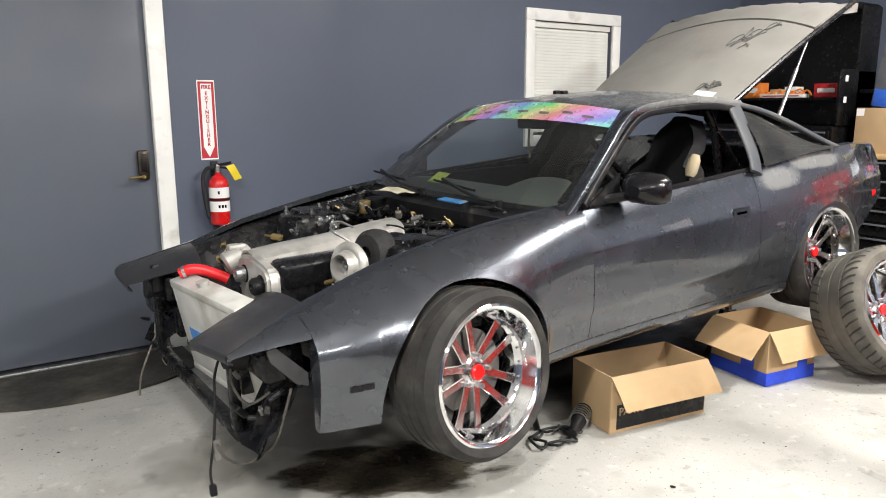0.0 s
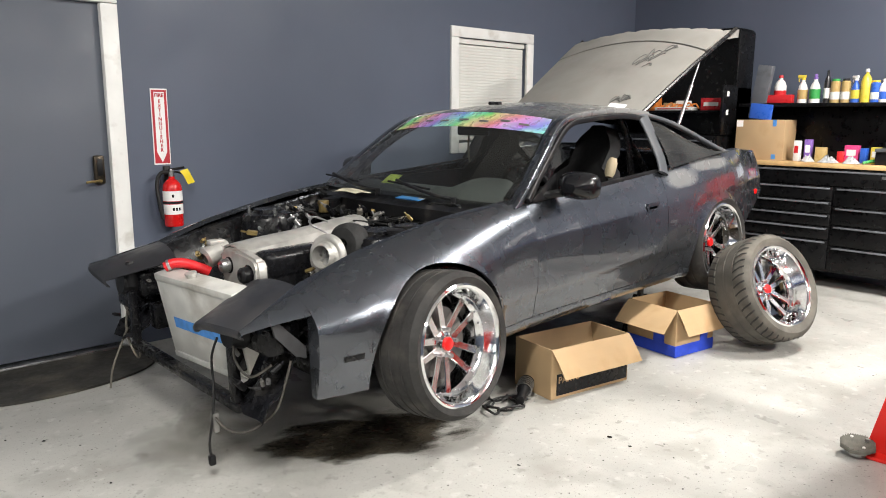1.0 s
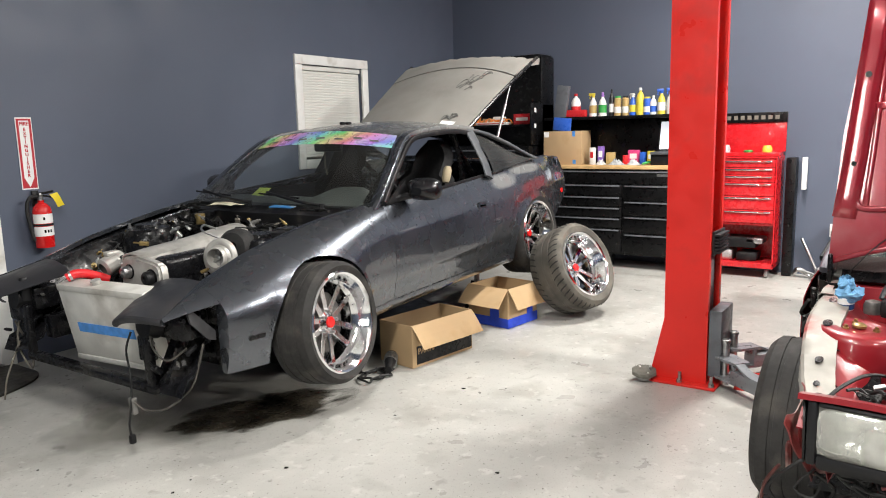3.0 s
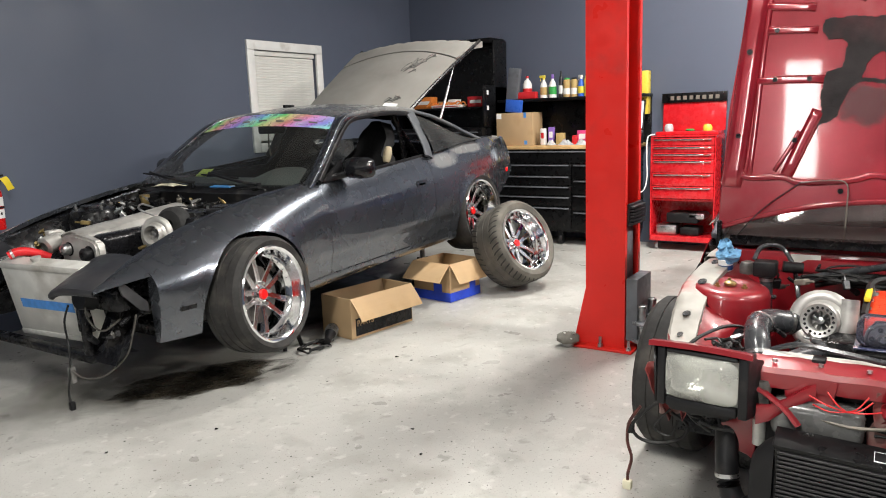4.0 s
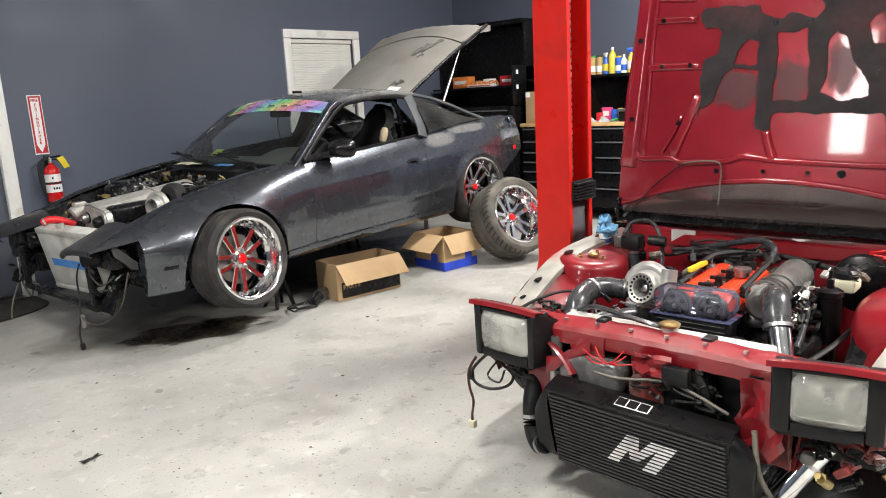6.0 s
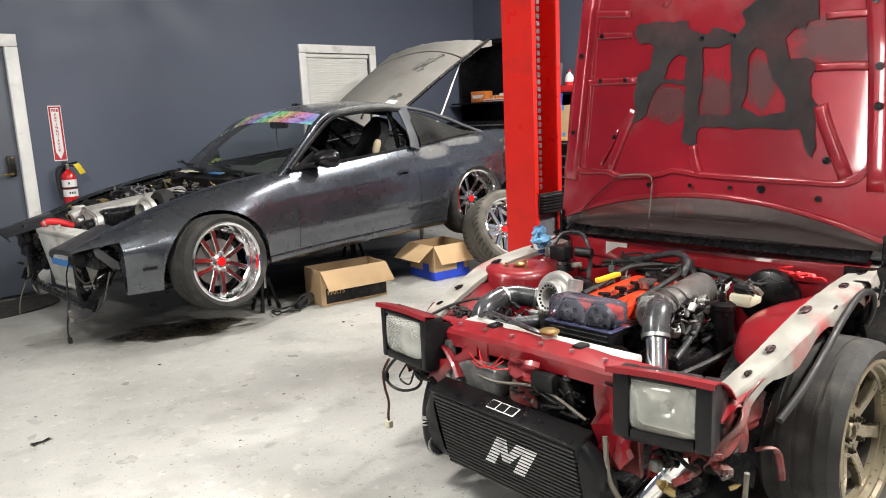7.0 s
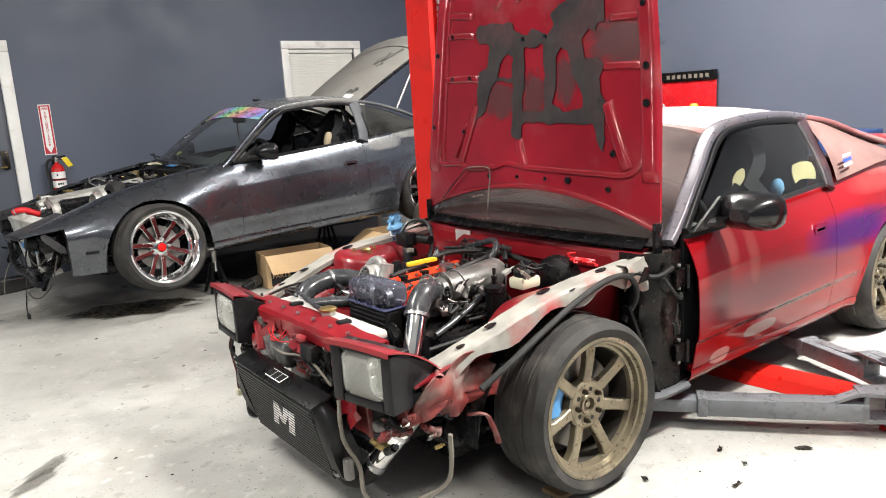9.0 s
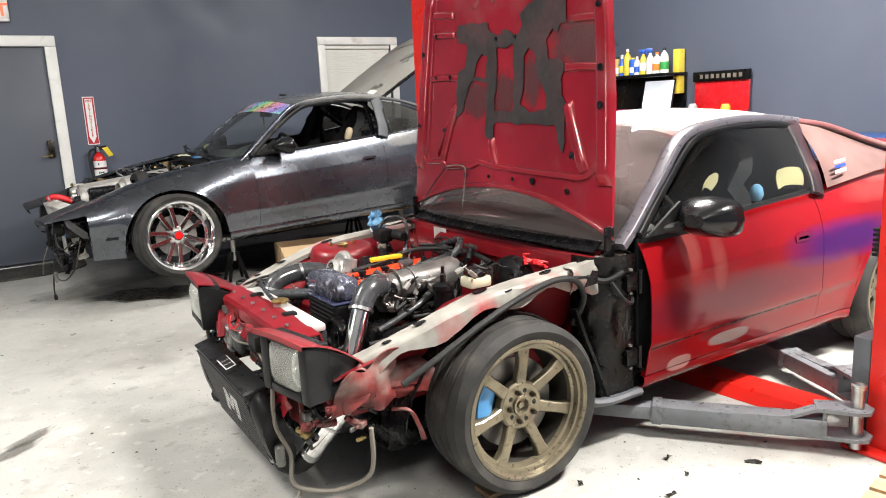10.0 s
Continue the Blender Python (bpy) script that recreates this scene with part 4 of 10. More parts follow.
def deep_wheel(root, rim_r, w, tyre_r, spoke_mat, worn=False, spokes=5):
    """A split-rim wheel with paired spokes and a deep polished lip; face on +z."""
    tyre = part("tyre", tyre_mesh(tyre_r, rim_r, w), "rubber_worn" if worn else "rubber", root, "dusty used tyre" if worn else "")
    if worn:
        tagged(part("tread_sipe", tread_blocks(tyre_r, w), "rubber", tyre), kind="stuff")
    h = w / 2
    bm = B()
    add_lathe(bm, [(rim_r + 0.004, h * 0.86), (rim_r + 0.006, h * 0.98), (rim_r - 0.002, h * 1.03), (rim_r - 0.010, h * 1.0), (rim_r - 0.018, h * 0.90), (rim_r - 0.022, h * 0.4), (rim_r - 0.038, h * 0.22), (rim_r - 0.046, h * 0.14),
                   (rim_r - 0.048, -h * 0.2), (rim_r - 0.02, -h * 0.86)], None, 64)
    part("rim", bm, "chrome", root, "polished deep-lip rim")
    bm = B()
    for k in range(24):
        a = 2 * math.pi * (k + 0.5) / 24
        c = Vector(((rim_r - 0.037) * math.cos(a), (rim_r - 0.037) * math.sin(a), h * 0.24))
        add_cyl(bm, c, c + Vector((0, 0, 0.007)), 0.0042, seg=6)
    tagged(part("rim_bolt_ring", bm, "steel", root), kind="stuff")
    zf = h * 0.16
    for k in range(spokes):
        bm = B()
        mid = 2 * math.pi * k / spokes
        for s in (-1, 1):
            a0, a1 = mid + s * 0.42, mid + s * 0.235
            p0 = Vector((0.052 * math.cos(a0), 0.052 * math.sin(a0), zf - 0.006))
            p1 = Vector(((rim_r - 0.036) * math.cos(a1), (rim_r - 0.036) * math.sin(a1), zf + 0.004))
            d = (p1 - p0).normalized()
            sd = d.cross(Vector((0, 0, 1))).normalized()
            rows = []
            for f in (0, 0.2, 0.5, 0.8, 1.0):
                q = p0.lerp(p1, f)
                ww = 0.0170 - 0.0025 * math.sin(math.pi * f) + (0.003 if f == 1 else 0)
                rows.append([q - sd * ww + Vector((0, 0, -0.026)), q - sd * ww + Vector((0, 0, -0.003)), q - sd * (ww - 0.003), q + sd * (ww - 0.003), q + sd * ww + Vector((0, 0, -0.003)), q + sd * ww + Vector((0, 0, -0.026)), q - sd * ww + Vector((0, 0, -0.026))])
            add_sheet(bm, rows)
        bmesh.ops.remove_doubles(bm, verts=bm.verts[:], dist=1e-5)
        part("spoke", bm, spoke_mat, root, auto=25)
    bm = B()
    add_lathe(bm, [(0.068, zf - 0.03), (0.068, zf - 0.016), (0.05, zf - 0.004), (0.036, zf), (0.034, zf + 0.010), (0, zf + 0.012)], None, 30)
    part("hub", bm, spoke_mat, root)
    bm = B()
    add_lathe(bm, [(0.028, zf + 0.008), (0.028, zf + 0.016), (0.024, zf + 0.021), (0, zf + 0.022)], None, 24)
    part("centre_cap", bm, "tail_red", root, "red centre cap")
    for k in range(5):
        bm = B()
        a = 2 * math.pi * (k + 0.5) / 5
        c = Vector((0.057 * math.cos(a), 0.057 * math.sin(a), zf - 0.008))
        add_cyl(bm, c, c + Vector((0, 0, 0.022)), 0.009, seg=6)
        part("wheel_nut", bm, "steel", root)


def brake(root, z, r=0.155, caliper=None, ang=2.5):
    bm = B()
    add_lathe(bm, [(0.07, z - 0.004), (r, z - 0.004), (r, z + 0.004), (0.075, z + 0.004), (0.07, z + 0.03), (0, z + 0.03)], None, 40)
    part("brake_disc", bm, "disc", root)
    if caliper:
        bm = B()
        rows = []
        for i in range(9):
            a = ang - 0.42 + 0.84 * i / 8
            rows.append([(rr * math.cos(a), rr * math.sin(a), zz) for rr, zz in ((r - 0.045, z + 0.006), (r - 0.05, z + 0.035), (r - 0.02, z + 0.05), (r + 0.015, z + 0.045), (r + 0.022, z + 0.02), (r + 0.02, z - 0.03))])
        add_sheet(bm, rows)
        part("brake_caliper", bm, caliper, root, solid=0.01)


# Barrel coloured dark: the shade between and behind the spokes is painted in.
M["barrel_dark"] = material("shaded_barrel", (0.035, 0.031, 0.026), 0.6, 0.3, vary=0.25, scale=10)


def seven_spoke(root, rim_r, w, tyre_r, mat):
    part("tyre", tyre_mesh(tyre_r, rim_r, w), "rubber", root)
    h = w / 2
    bm = B()
    add_lathe(bm, [(rim_r + 0.004, h * 0.86), (rim_r + 0.006, h * 0.99), (rim_r - 0.003, h * 1.02), (rim_r - 0.010, h * 0.97), (rim_r - 0.013, h * 0.86), (rim_r - 0.021, h * 0.84), (rim_r - 0.024, h * 0.66), (rim_r - 0.034, h * 0.63), (rim_r - 0.036, h * 0.46)], None, 64)
    part("rim", bm, mat, root)
    bm = B()
    add_lathe(bm, [(rim_r - 0.036, h * 0.455), (rim_r - 0.036, h * 0.3), (rim_r - 0.036, -h * 0.6), (rim_r - 0.01, -h * 0.9)], None, 48)
    part("barrel", bm, "barrel_dark", root)
    zf = h * 0.50
    for k in range(7):
        bm = B()
        a = 2 * math.pi * k / 7 + 0.16
        m = Matrix.Rotation(a, 4, "Z")
        rows = []
        for x, ww, z in ((0.05, 0.024, zf - 0.010), (0.08, 0.021, zf - 0.004), (0.13, 0.0185, zf + 0.006), (0.17, 0.019, zf + 0.012), (rim_r - 0.03, 0.025, zf + 0.012), (rim_r - 0.016, 0.034, zf + 0.012)):
            rows.append([m @ Vector((x, y, zz)) for y, zz in ((-ww, z - 0.028), (-ww, z - 0.004), (-ww + 0.004, z), (ww - 0.004, z), (ww, z - 0.004), (ww, z - 0.028), (-ww, z - 0.028))])
        add_sheet(bm, rows)
        bmesh.ops.remove_doubles(bm, verts=bm.verts[:], dist=1e-5)
        part("spoke", bm, mat, root)
    bm = B()
    add_lathe(bm, [(0.086, zf - 0.04), (0.086, zf - 0.008), (0.078, zf - 0.002), (0.036, zf - 0.004), (0.034, zf + 0.003), (0.026, zf + 0.003), (0.024, zf - 0.014), (0.012, zf - 0.014), (0.010, zf - 0.004), (0, zf - 0.004)], None, 36)
    hub = part("hub", bm, mat, root)
    for k in range(10):
        bm = B()
        a = 2 * math.pi * (k + 0.3) / 10
        c = Vector((0.054 * math.cos(a), 0.054 * math.sin(a), zf - 0.012))
        if k % 2:
            add_cyl(bm, c, c + Vector((0, 0, 0.0092)), 0.0085, seg=14)
            part("bolt_hole", bm, "bay_black", hub)
        else:
            add_cyl(bm, c, c + Vector((0, 0, 0.024)), 0.0095, seg=6)
            add_cyl(bm, c + Vector((0, 0, 0.024)), c + Vector((0, 0, 0.032)), 0.005, seg=8)
            part("wheel_nut", bm, "bracket_dark", hub)


def wheel_pose(x, y, z, steer, camber, spin=0.0, side=-1):
    """Local pose of a wheel whose face (+z of the wheel) looks out to the side."""
    out = Matrix.Rotation(math.pi / 2, 4, "X") if side < 0 else Matrix.Rotation(-math.pi / 2, 4, "X")
    return Matrix.Translation((x, y, z)) @ Matrix.Rotation(radians(steer), 4, "Z") @ Matrix.Rotation(radians(camber), 4, "X") @ out @ Matrix.Rotation(radians(spin), 4, "Z")


def car_wheel(car, name, m):
    w = new(name)
    w.empty_display_size = 0.1
    w.parent = car
    w.matrix_basis = m
    return w


# ---------------------------------------------------------------- grey coupe
grey = thing("car", Matrix.Translation((1.645, 2.91, 0.17)) @ Matrix.Rotation(radians(-1.9), 4, "Y"),
             "dark grey coupe without hood or bumper, hatch raised, on stands", "car", "project cars")
for s in (-1, 1):
    part("front_wing", side_panel(-0.86, 0.600, TOPF, side=s, roll=fender_roll, nx=90), "grey_paint", grey, solid=0.003)
    part("rear_quarter", side_panel(1.7415, 3.09, SILL, side=s), "grey_paint", grey, solid=0.004)
    door_side(grey, "grey_paint", s)
    mirror(grey, "mirror_black", s)
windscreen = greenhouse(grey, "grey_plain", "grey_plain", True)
tail(grey, "grey_paint")
floor_pan(grey, "grey_plain")
interior(grey)
bucket_seat(grey, -0.36, 1.54)
bucket_seat(grey, 0.36, 1.46)

wl = car_wheel(grey, "front_wheel", wheel_pose(-0.045, -0.895, 0.309, 7, -6, 108))
deep_wheel(wl, 0.243, 0.225, 0.30, "spoke_polish")
brake(wl, -0.02, 0.15)
wr = car_wheel(grey, "front_wheel", wheel_pose(-0.045, 0.895, 0.309, 7, 6, 20, 1))
deep_wheel(wr, 0.243, 0.225, 0.30, "spoke_polish")
wl2 = car_wheel(grey, "rear_wheel", wheel_pose(2.38, -0.735, 0.35, 0, -4, 40))
deep_wheel(wl2, 0.245, 0.245, 0.305, "spoke_polish")
wr2 = car_wheel(grey, "rear_wheel", wheel_pose(2.38, 0.735, 0.35, 0, 4, 10, 1))
deep_wheel(wr2, 0.245, 0.245, 0.305, "spoke_polish")

# raised hatch
HINGE = Vector((1.86, 0, 1.205))
HA = radians(32)


def hatch_point(u, v, lift=0.0):
    """u along the hatch from its hinge, v across; the closed shape falls away to the tail."""
    L = 1.13
    half = 0.52 + 0.10 * u
    sag = -0.05 * (u ** 2) - 0.05 * v * v
    a, c = u * L, sag + lift
    return HINGE + Vector((a * math.cos(HA) - c * math.sin(HA), v * half, a * math.sin(HA) + c * math.cos(HA)))


def hatch_seam(v):
    """Where the glass ends and the painted lid begins."""
    return 0.66 + 0.10 * (1 - v * v)


bm = B()
add_sheet(bm, [[hatch_point(i / 14 * hatch_seam(-1 + 2 * j / 16), -1 + 2 * j / 16) for j in range(17)] for i in range(15)])
hatch = part("hatch_glass", bm, "dust", grey, "raised rear hatch glass covered in grey dust with finger drawings", solid=0.008)
bm = B()
rows = []
for i in range(7):
    row = []
    for j in range(33):
        v = -1 + j / 16
        u0 = hatch_seam(v) + 0.012
        row.append(hatch_point(u0 + (1.0 + 0.014 * math.sin(j * 2.3) + 0.012 * math.sin(j * 5.1 + 1) - u0) * i / 6, v, 0.004 - 0.05 * max(0, i - 4) / 2))
    rows.append(row)
add_sheet(bm, rows)
part("hatch_lid", bm, "dust", grey, "dusty painted end of the raised hatch", solid=0.05)
for v in (-1, 1):
    bm = B()
    add_tube(bm, [hatch_point(u, v, -0.022) for u in (0.0, 0.3, 0.6, 0.98)], 0.014, 8)
    part("hatch_frame", bm, "bay_black", grey)
for s in (-1, 1):
    bm = B()
    lo, hi = Vector((2.28, s * 0.56, 1.07)), hatch_point(0.72, s * 0.9, -0.04)
    add_cyl(bm, lo, lo.lerp(hi, 0.55), 0.011, seg=10)
    add_cyl(bm, lo.lerp(hi, 0.5), hi, 0.006, seg=10)
    part("hatch_strut", bm, "steel", grey)

# ---------------------------------------------------------------- red coupe
BODY["slim"] = 0.033
red = thing("car", Matrix.Translation((1.885, -0.79, 0.0)), "patchy red coupe stripped of front wings, hood raised", "car", "project cars")
for s in (-1, 1):
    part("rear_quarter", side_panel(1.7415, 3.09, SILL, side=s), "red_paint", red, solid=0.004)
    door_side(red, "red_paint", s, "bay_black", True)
# Added dark board that closes off the bright view through the cabin.
bm = B()
add_box(bm, 1.93, 1.95, -0.56, 0.56, 0.25, 1.14, 0.02)
part("cabin_blocker", bm, "fabric", red)
mirror(red, "mirror_black", -1, 0.815, 1.16)
red_screen = greenhouse(red, "red_plain", "red_roof", False)
tail(red, "red_paint")
floor_pan(red, "red_plain")
interior(red)
bucket_seat(red, -0.36)
bucket_seat(red, 0.36, 1.36)
bm = B()
rows = []
for i in range(13):
    x = 1.87 + 0.95 * i / 12
    rows.append([(x, v * smooth_table(HALF_TOP, x), smooth_table(ROOF, x) + 0.04 * (1 - v * v)) for v in [-1 + 2 * j / 12 for j in range(13)]])
add_sheet(bm, rows)
part("hatch_glass", bm, "dusted_quarter", red)

bm = B()
rows = []
for i in range(9):
    a = 2 * math.pi * i / 8
    rows.append([(2.90 + 0.10 * math.cos(a), v * (0.66 - 0.02 * math.cos(a)), 0.998 + 0.012 * math.sin(a) - 0.035 * max(0.0, abs(v) - 0.85) / 0.15) for v in [-1 + j / 10 for j in range(21)]])
add_sheet(bm, rows)
spoiler = part("rear_spoiler", bm, "red_plain", red, "thin red rear spoiler on two feet")
for y in (-0.48, 0.48):
    bm = B()
    add_box(bm, 2.85, 2.95, y - 0.012, y + 0.012, 0.88, 0.992, 0.005)
    part("spoiler_foot", bm, "red_plain", spoiler)
for s, nm in ((-1, "front_wheel"), (1, "front_wheel")):
    w = car_wheel(red, nm, wheel_pose(0.01, s * 0.72, 0.300, -2, -1.5 * -s, 26, s))
    seven_spoke(w, 0.238, 0.225, 0.30, "bronze")
    brake(w, 0.0, 0.16, "caliper", 2.75 - radians(26) if s < 0 else 0.4 - radians(26))
for s in (-1, 1):
    w = car_wheel(red, "rear_wheel", wheel_pose(2.38, s * 0.70, 0.30, 0, 0, 30, s))
    seven_spoke(w, 0.238, 0.235, 0.30, "bronze")
    brake(w, 0.0, 0.15)

# raised hood: underside faces forward
HOOD_LEN = 1.10


def hood_point(u, v, d=0.0):
    """u up from the hinge edge, v across, d towards the front."""
    half = lerp_table([(0, 0.715), (0.5, 0.69), (1.0, 0.62)], u)
    z = 0.775 + u * HOOD_LEN - 0.05 * (1 - v * v) * (1 - u) * -1.0
    x = 0.495 + 0.085 * u
    return Vector((x - d, v * half, z))


bm = B()


def hood_foot(v):
    """The arched rear edge, which clears the windscreen."""
    return 0.025 + 0.085 * (1 - v * v)


add_sheet(bm, [[hood_point(hood_foot(-1 + 2 * j / 24) + (1 - hood_foot(-1 + 2 * j / 24)) * i / 16, -1 + 2 * j / 24) for j in range(25)] for i in range(17)])
hood = part("hood", bm, "hood_red", red, "raised red hood showing its pressed underside", solid=0.012, offset=1.0)

# ---------------------------------------------------------------- two-post lift
def build_post(y_web, opening, x=3.04):
    """A C-shaped column; the web stands at y_web and the channel opens towards opening (+1 or -1)."""
    t = thing("lift_post", pose(x, y_web, 0), "bright red steel column of a two-post car lift", "car lift", "lift posts")
    s = opening
    bm = B()
    w, d, k = 0.13, 0.23, 0.012
    prof = [(-w, 0), (w, 0), (w, s * d), (w - 0.035, s * d), (w - 0.035, s * (d - k)), (w - k, s * (d - k)), (w - k, s * k), (-w + k, s * k), (-w + k, s * (d - k)), (-w + 0.035, s * (d - k)), (-w + 0.035, s * d), (-w, s * d)]
    add_prism(bm, prof if s > 0 else prof[::-1], 3.45, Matrix.Translation((0, 0, 0.016)))
    part("column", bm, "red_powder", t, smooth=False)
    bm = B()
    add_box(bm, -0.19, 0.19, min(-s * 0.10, s * 0.29), max(-s * 0.10, s * 0.29), 0.001, 0.016, 0.003)
    base = part("base_plate", bm, "red_powder", t)
    for x in (-0.165, 0.165):
        for y in (-0.06, 0.10, 0.265):
            bm = B()
            add_cyl(bm, (x, s * y, 0.016), (x, s * y, 0.035), 0.016, seg=6)
            add_cyl(bm, (x, s * y, 0.035), (x, s * y, 0.075), 0.009, seg=10)
            part("anchor_bolt", bm, "steel", base)
    for x in (-1, 1):
        bm = B()
        add_prism(bm, [(0, 0), (-s * 0.075, 0), (0, 0.34)], 0.012, Matrix.Translation((x * 0.124, -s * 0.001, 0.016)) @ Matrix.Rotation(math.pi / 2, 4, "Z") @ Matrix.Rotation(math.pi / 2, 4, "X"))
        part("gusset", bm, "red_powder", t, smooth=False)
    bm = B()
    add_box(bm, -0.105, 0.105, min(s * 0.05, s * 0.20), max(s * 0.05, s * 0.20), 0.10, 0.78, 0.006)
    add_box(bm, -0.125, 0.125, min(s * 0.235, s * 0.30), max(s * 0.235, s * 0.30), 0.06, 0.42, 0.006)
    car_ = part("carriage", bm, "grey_metal", t)
    bm = B()
    for i in range(6):
        add_box(bm, -0.10, 0.11, min(s * 0.235, s * 0.27), max(s * 0.235, s * 0.27), 0.72 + i * 0.018, 0.732 + i * 0.018, 0.002)
    add_box(bm, -0.105, 0.115, min(s * 0.232, s * 0.245), max(s * 0.232, s * 0.245), 0.71, 0.835, 0.002)
    part("pad_rack", bm, "black_plastic", t)
    bm = B()
    for i in range(60):
        z = 0.85 + i * 0.042
        add_box(bm, -0.014, 0.014, min(s * 0.16, s * 0.172), max(s * 0.16, s * 0.172), z, z + 0.03, 0.003, seg=1)
    part("lift_chain", bm, "steel", t)
    return t


post_n = build_post(0.755, -1)
post_s = build_post(-2.35, 1, 3.19)


def lift_arm(p0, p1, p2, bend=1, label="grey steel swing arm lying low under the red car"):
    """Forked pivot at p0, outer tube to p1, sliding inner tube on to p2 with a pad, flat stop bar over the top."""
    t = thing("car_lift_swing_arm", pose(*p0), label, "lift arm", "lift arms")
    p0, p1, p2 = (Vector(p) for p in (p0, p1, p2))
    q1, q2 = p1 - p0, p2 - p0
    L, L2 = math.hypot(q1.x, q1.y), math.hypot(q2.x, q2.y)
    m = Matrix.Rotation(math.atan2(q1.y, q1.x), 4, "Z")
    bm = B()
    add_box(bm, 0.10, L, -0.046, 0.046, -0.036, 0.036, 0.006, m)
    tube = part("outer_tube", bm, "arm_grey", t)
    bm = B()
    add_box(bm, L - 0.035, L + 0.002, -0.049, 0.049, -0.039, 0.039, 0.004, m)
    part("collar", bm, "arm_grey", tube)
    bm = B()
    add_box(bm, L - 0.03, L2, -0.036, 0.036, -0.027, 0.027, 0.005, m)
    part("inner_tube", bm, "arm_grey", t)
    for z in (-0.036, 0.068):
        bm = B()
        outline = [(0.14, -0.044), (0.14, 0.044), (0.0, 0.058), (-0.035, 0.046), (-0.055, 0.0), (-0.035, -0.046), (0.0, -0.058)]
        add_prism(bm, outline, 0.013, m @ Matrix.Translation((0, 0, z)))
        part("fork_plate", bm, "arm_grey", t, smooth=False)
    for y in (-0.032, 0.032):
        bm = B()
        add_box(bm, 0.102, 0.118, y - 0.010, y + 0.010, -0.023, 0.068, 0.003, m)
        part("fork_web", bm, "arm_grey", t)
    bm = B()
    add_lathe(bm, [(0, -0.075), (0.022, -0.075), (0.022, 0.15), (0.026, 0.152), (0.026, 0.168), (0.019, 0.170), (0.019, 0.162), (0, 0.162)], None, 20)
    part("pivot_pin", bm, "steel", t)
    bm = B()
    rows = []
    for x, z in ((-0.01, 0.083), (0.10, 0.083), (0.15, 0.076), (0.21, 0.050), (0.25, 0.040), (0.42, 0.038), (0.44, 0.038), (0.452, 0.038)):
        w = 0.026 if x < 0.43 else 0.026 - (x - 0.43) * 0.8
        rows.append([m @ Vector((x, y + 0.018 * bend, z)) for y in (-w, 0.0, w)])
    add_sheet(bm, rows)
    part("stop_bar", bm, "arm_grey", t, solid=0.012)
    bm = B()
    e = m @ Vector((L2 - 0.04, 0, 0))
    add_cyl(bm, e + Vector((0, 0, 0.027)), e + Vector((0, 0, 0.07)), 0.05, seg=20)
    part("pad", bm, "black_plastic", t)
    return t


M["arm_grey"] = material("hammered_grey_paint", (0.175, 0.185, 0.20), 0.34, vary=0.1, scale=10, dirt=(0.07, 0.07, 0.07), dirt_amount=0.25, dirt_scale=9, bump=0.05, bump_scale=80)
lift_arm((3.00, -2.115, 0.096), (2.555, -1.555, 0.096), (2.36, -1.31, 0.096))
lift_arm((3.31, -1.985, 0.096), (3.49, -1.53, 0.096), (3.57, -1.33, 0.096), -1)
lift_arm((2.95, 0.44, 0.096), (2.60, 0.02, 0.096), (2.42, -0.25, 0.096), -1)
lift_arm((3.14, 0.44, 0.096), (3.55, 0.05, 0.096), (3.78, -0.2, 0.096))

bm = B()
rows = [[(x, y, z) for x, z in ((-0.12, 0.002), (-0.075, 0.045), (0.075, 0.045), (0.12, 0.002))] for y in (-1.90, 0.40)]
add_sheet(bm, rows, Matrix.Translation((3.09, 0, 0)) @ Matrix.Rotation(radians(4.0), 4, "Z"))
tagged(part("lift_floor_plate", bm, "red_powder", smooth=False, solid=0.004), "red steel cable cover across the floor between lift posts", "floor plate")


# ---------------------------------------------------------------- boxes, spare wheel, mat
def carton(name, m, w, d, h, label, flaps):
    """Open carton: w along x, d along y. flaps: side, angle below the horizontal."""
    t = thing(name, m, label, "box", "cardboard boxes")
    k = 0.006
    for nm, a in (("bottom", (-w / 2, w / 2, -d / 2, d / 2, 0.001, k)), ("side", (-w / 2, w / 2, -d / 2, -d / 2 + k, k, h)), ("side", (-w / 2, w / 2, d / 2 - k, d / 2, k, h)),
                  ("side", (-w / 2, -w / 2 + k, -d / 2 + k, d / 2 - k, k, h)), ("side", (w / 2 - k, w / 2, -d / 2 + k, d / 2 - k, k, h))):
        bm = B()
        add_box(bm, *a, 0.0015, seg=1)
        part(nm, bm, "card", t)
    for side, drop, size, skew in flaps:
        bm = B()
        L = w if side in "sn" else d
        rows = []
        for i in range(5):
            f = i / 4
            rows.append([(-L / 2 + L * j / 6 + skew * f, -size * f, 0.004 * math.sin(math.pi * f) + 0.002 * math.sin(1.3 * j) * f) for j in range(7)])
        turn = {"s": 0, "n": 180, "w": -90, "e": 90}[side]
        off = {"s": (0, -d / 2, h), "n": (0, d / 2, h), "w": (-w / 2, 0, h), "e": (w / 2, 0, h)}[side]
        add_sheet(bm, rows, Matrix.Translation(off) @ Matrix.Rotation(radians(turn), 4, "Z") @ Matrix.Rotation(radians(drop), 4, "X"))
        part("flap", bm, "card", t, solid=0.005, smooth=False)
    return t


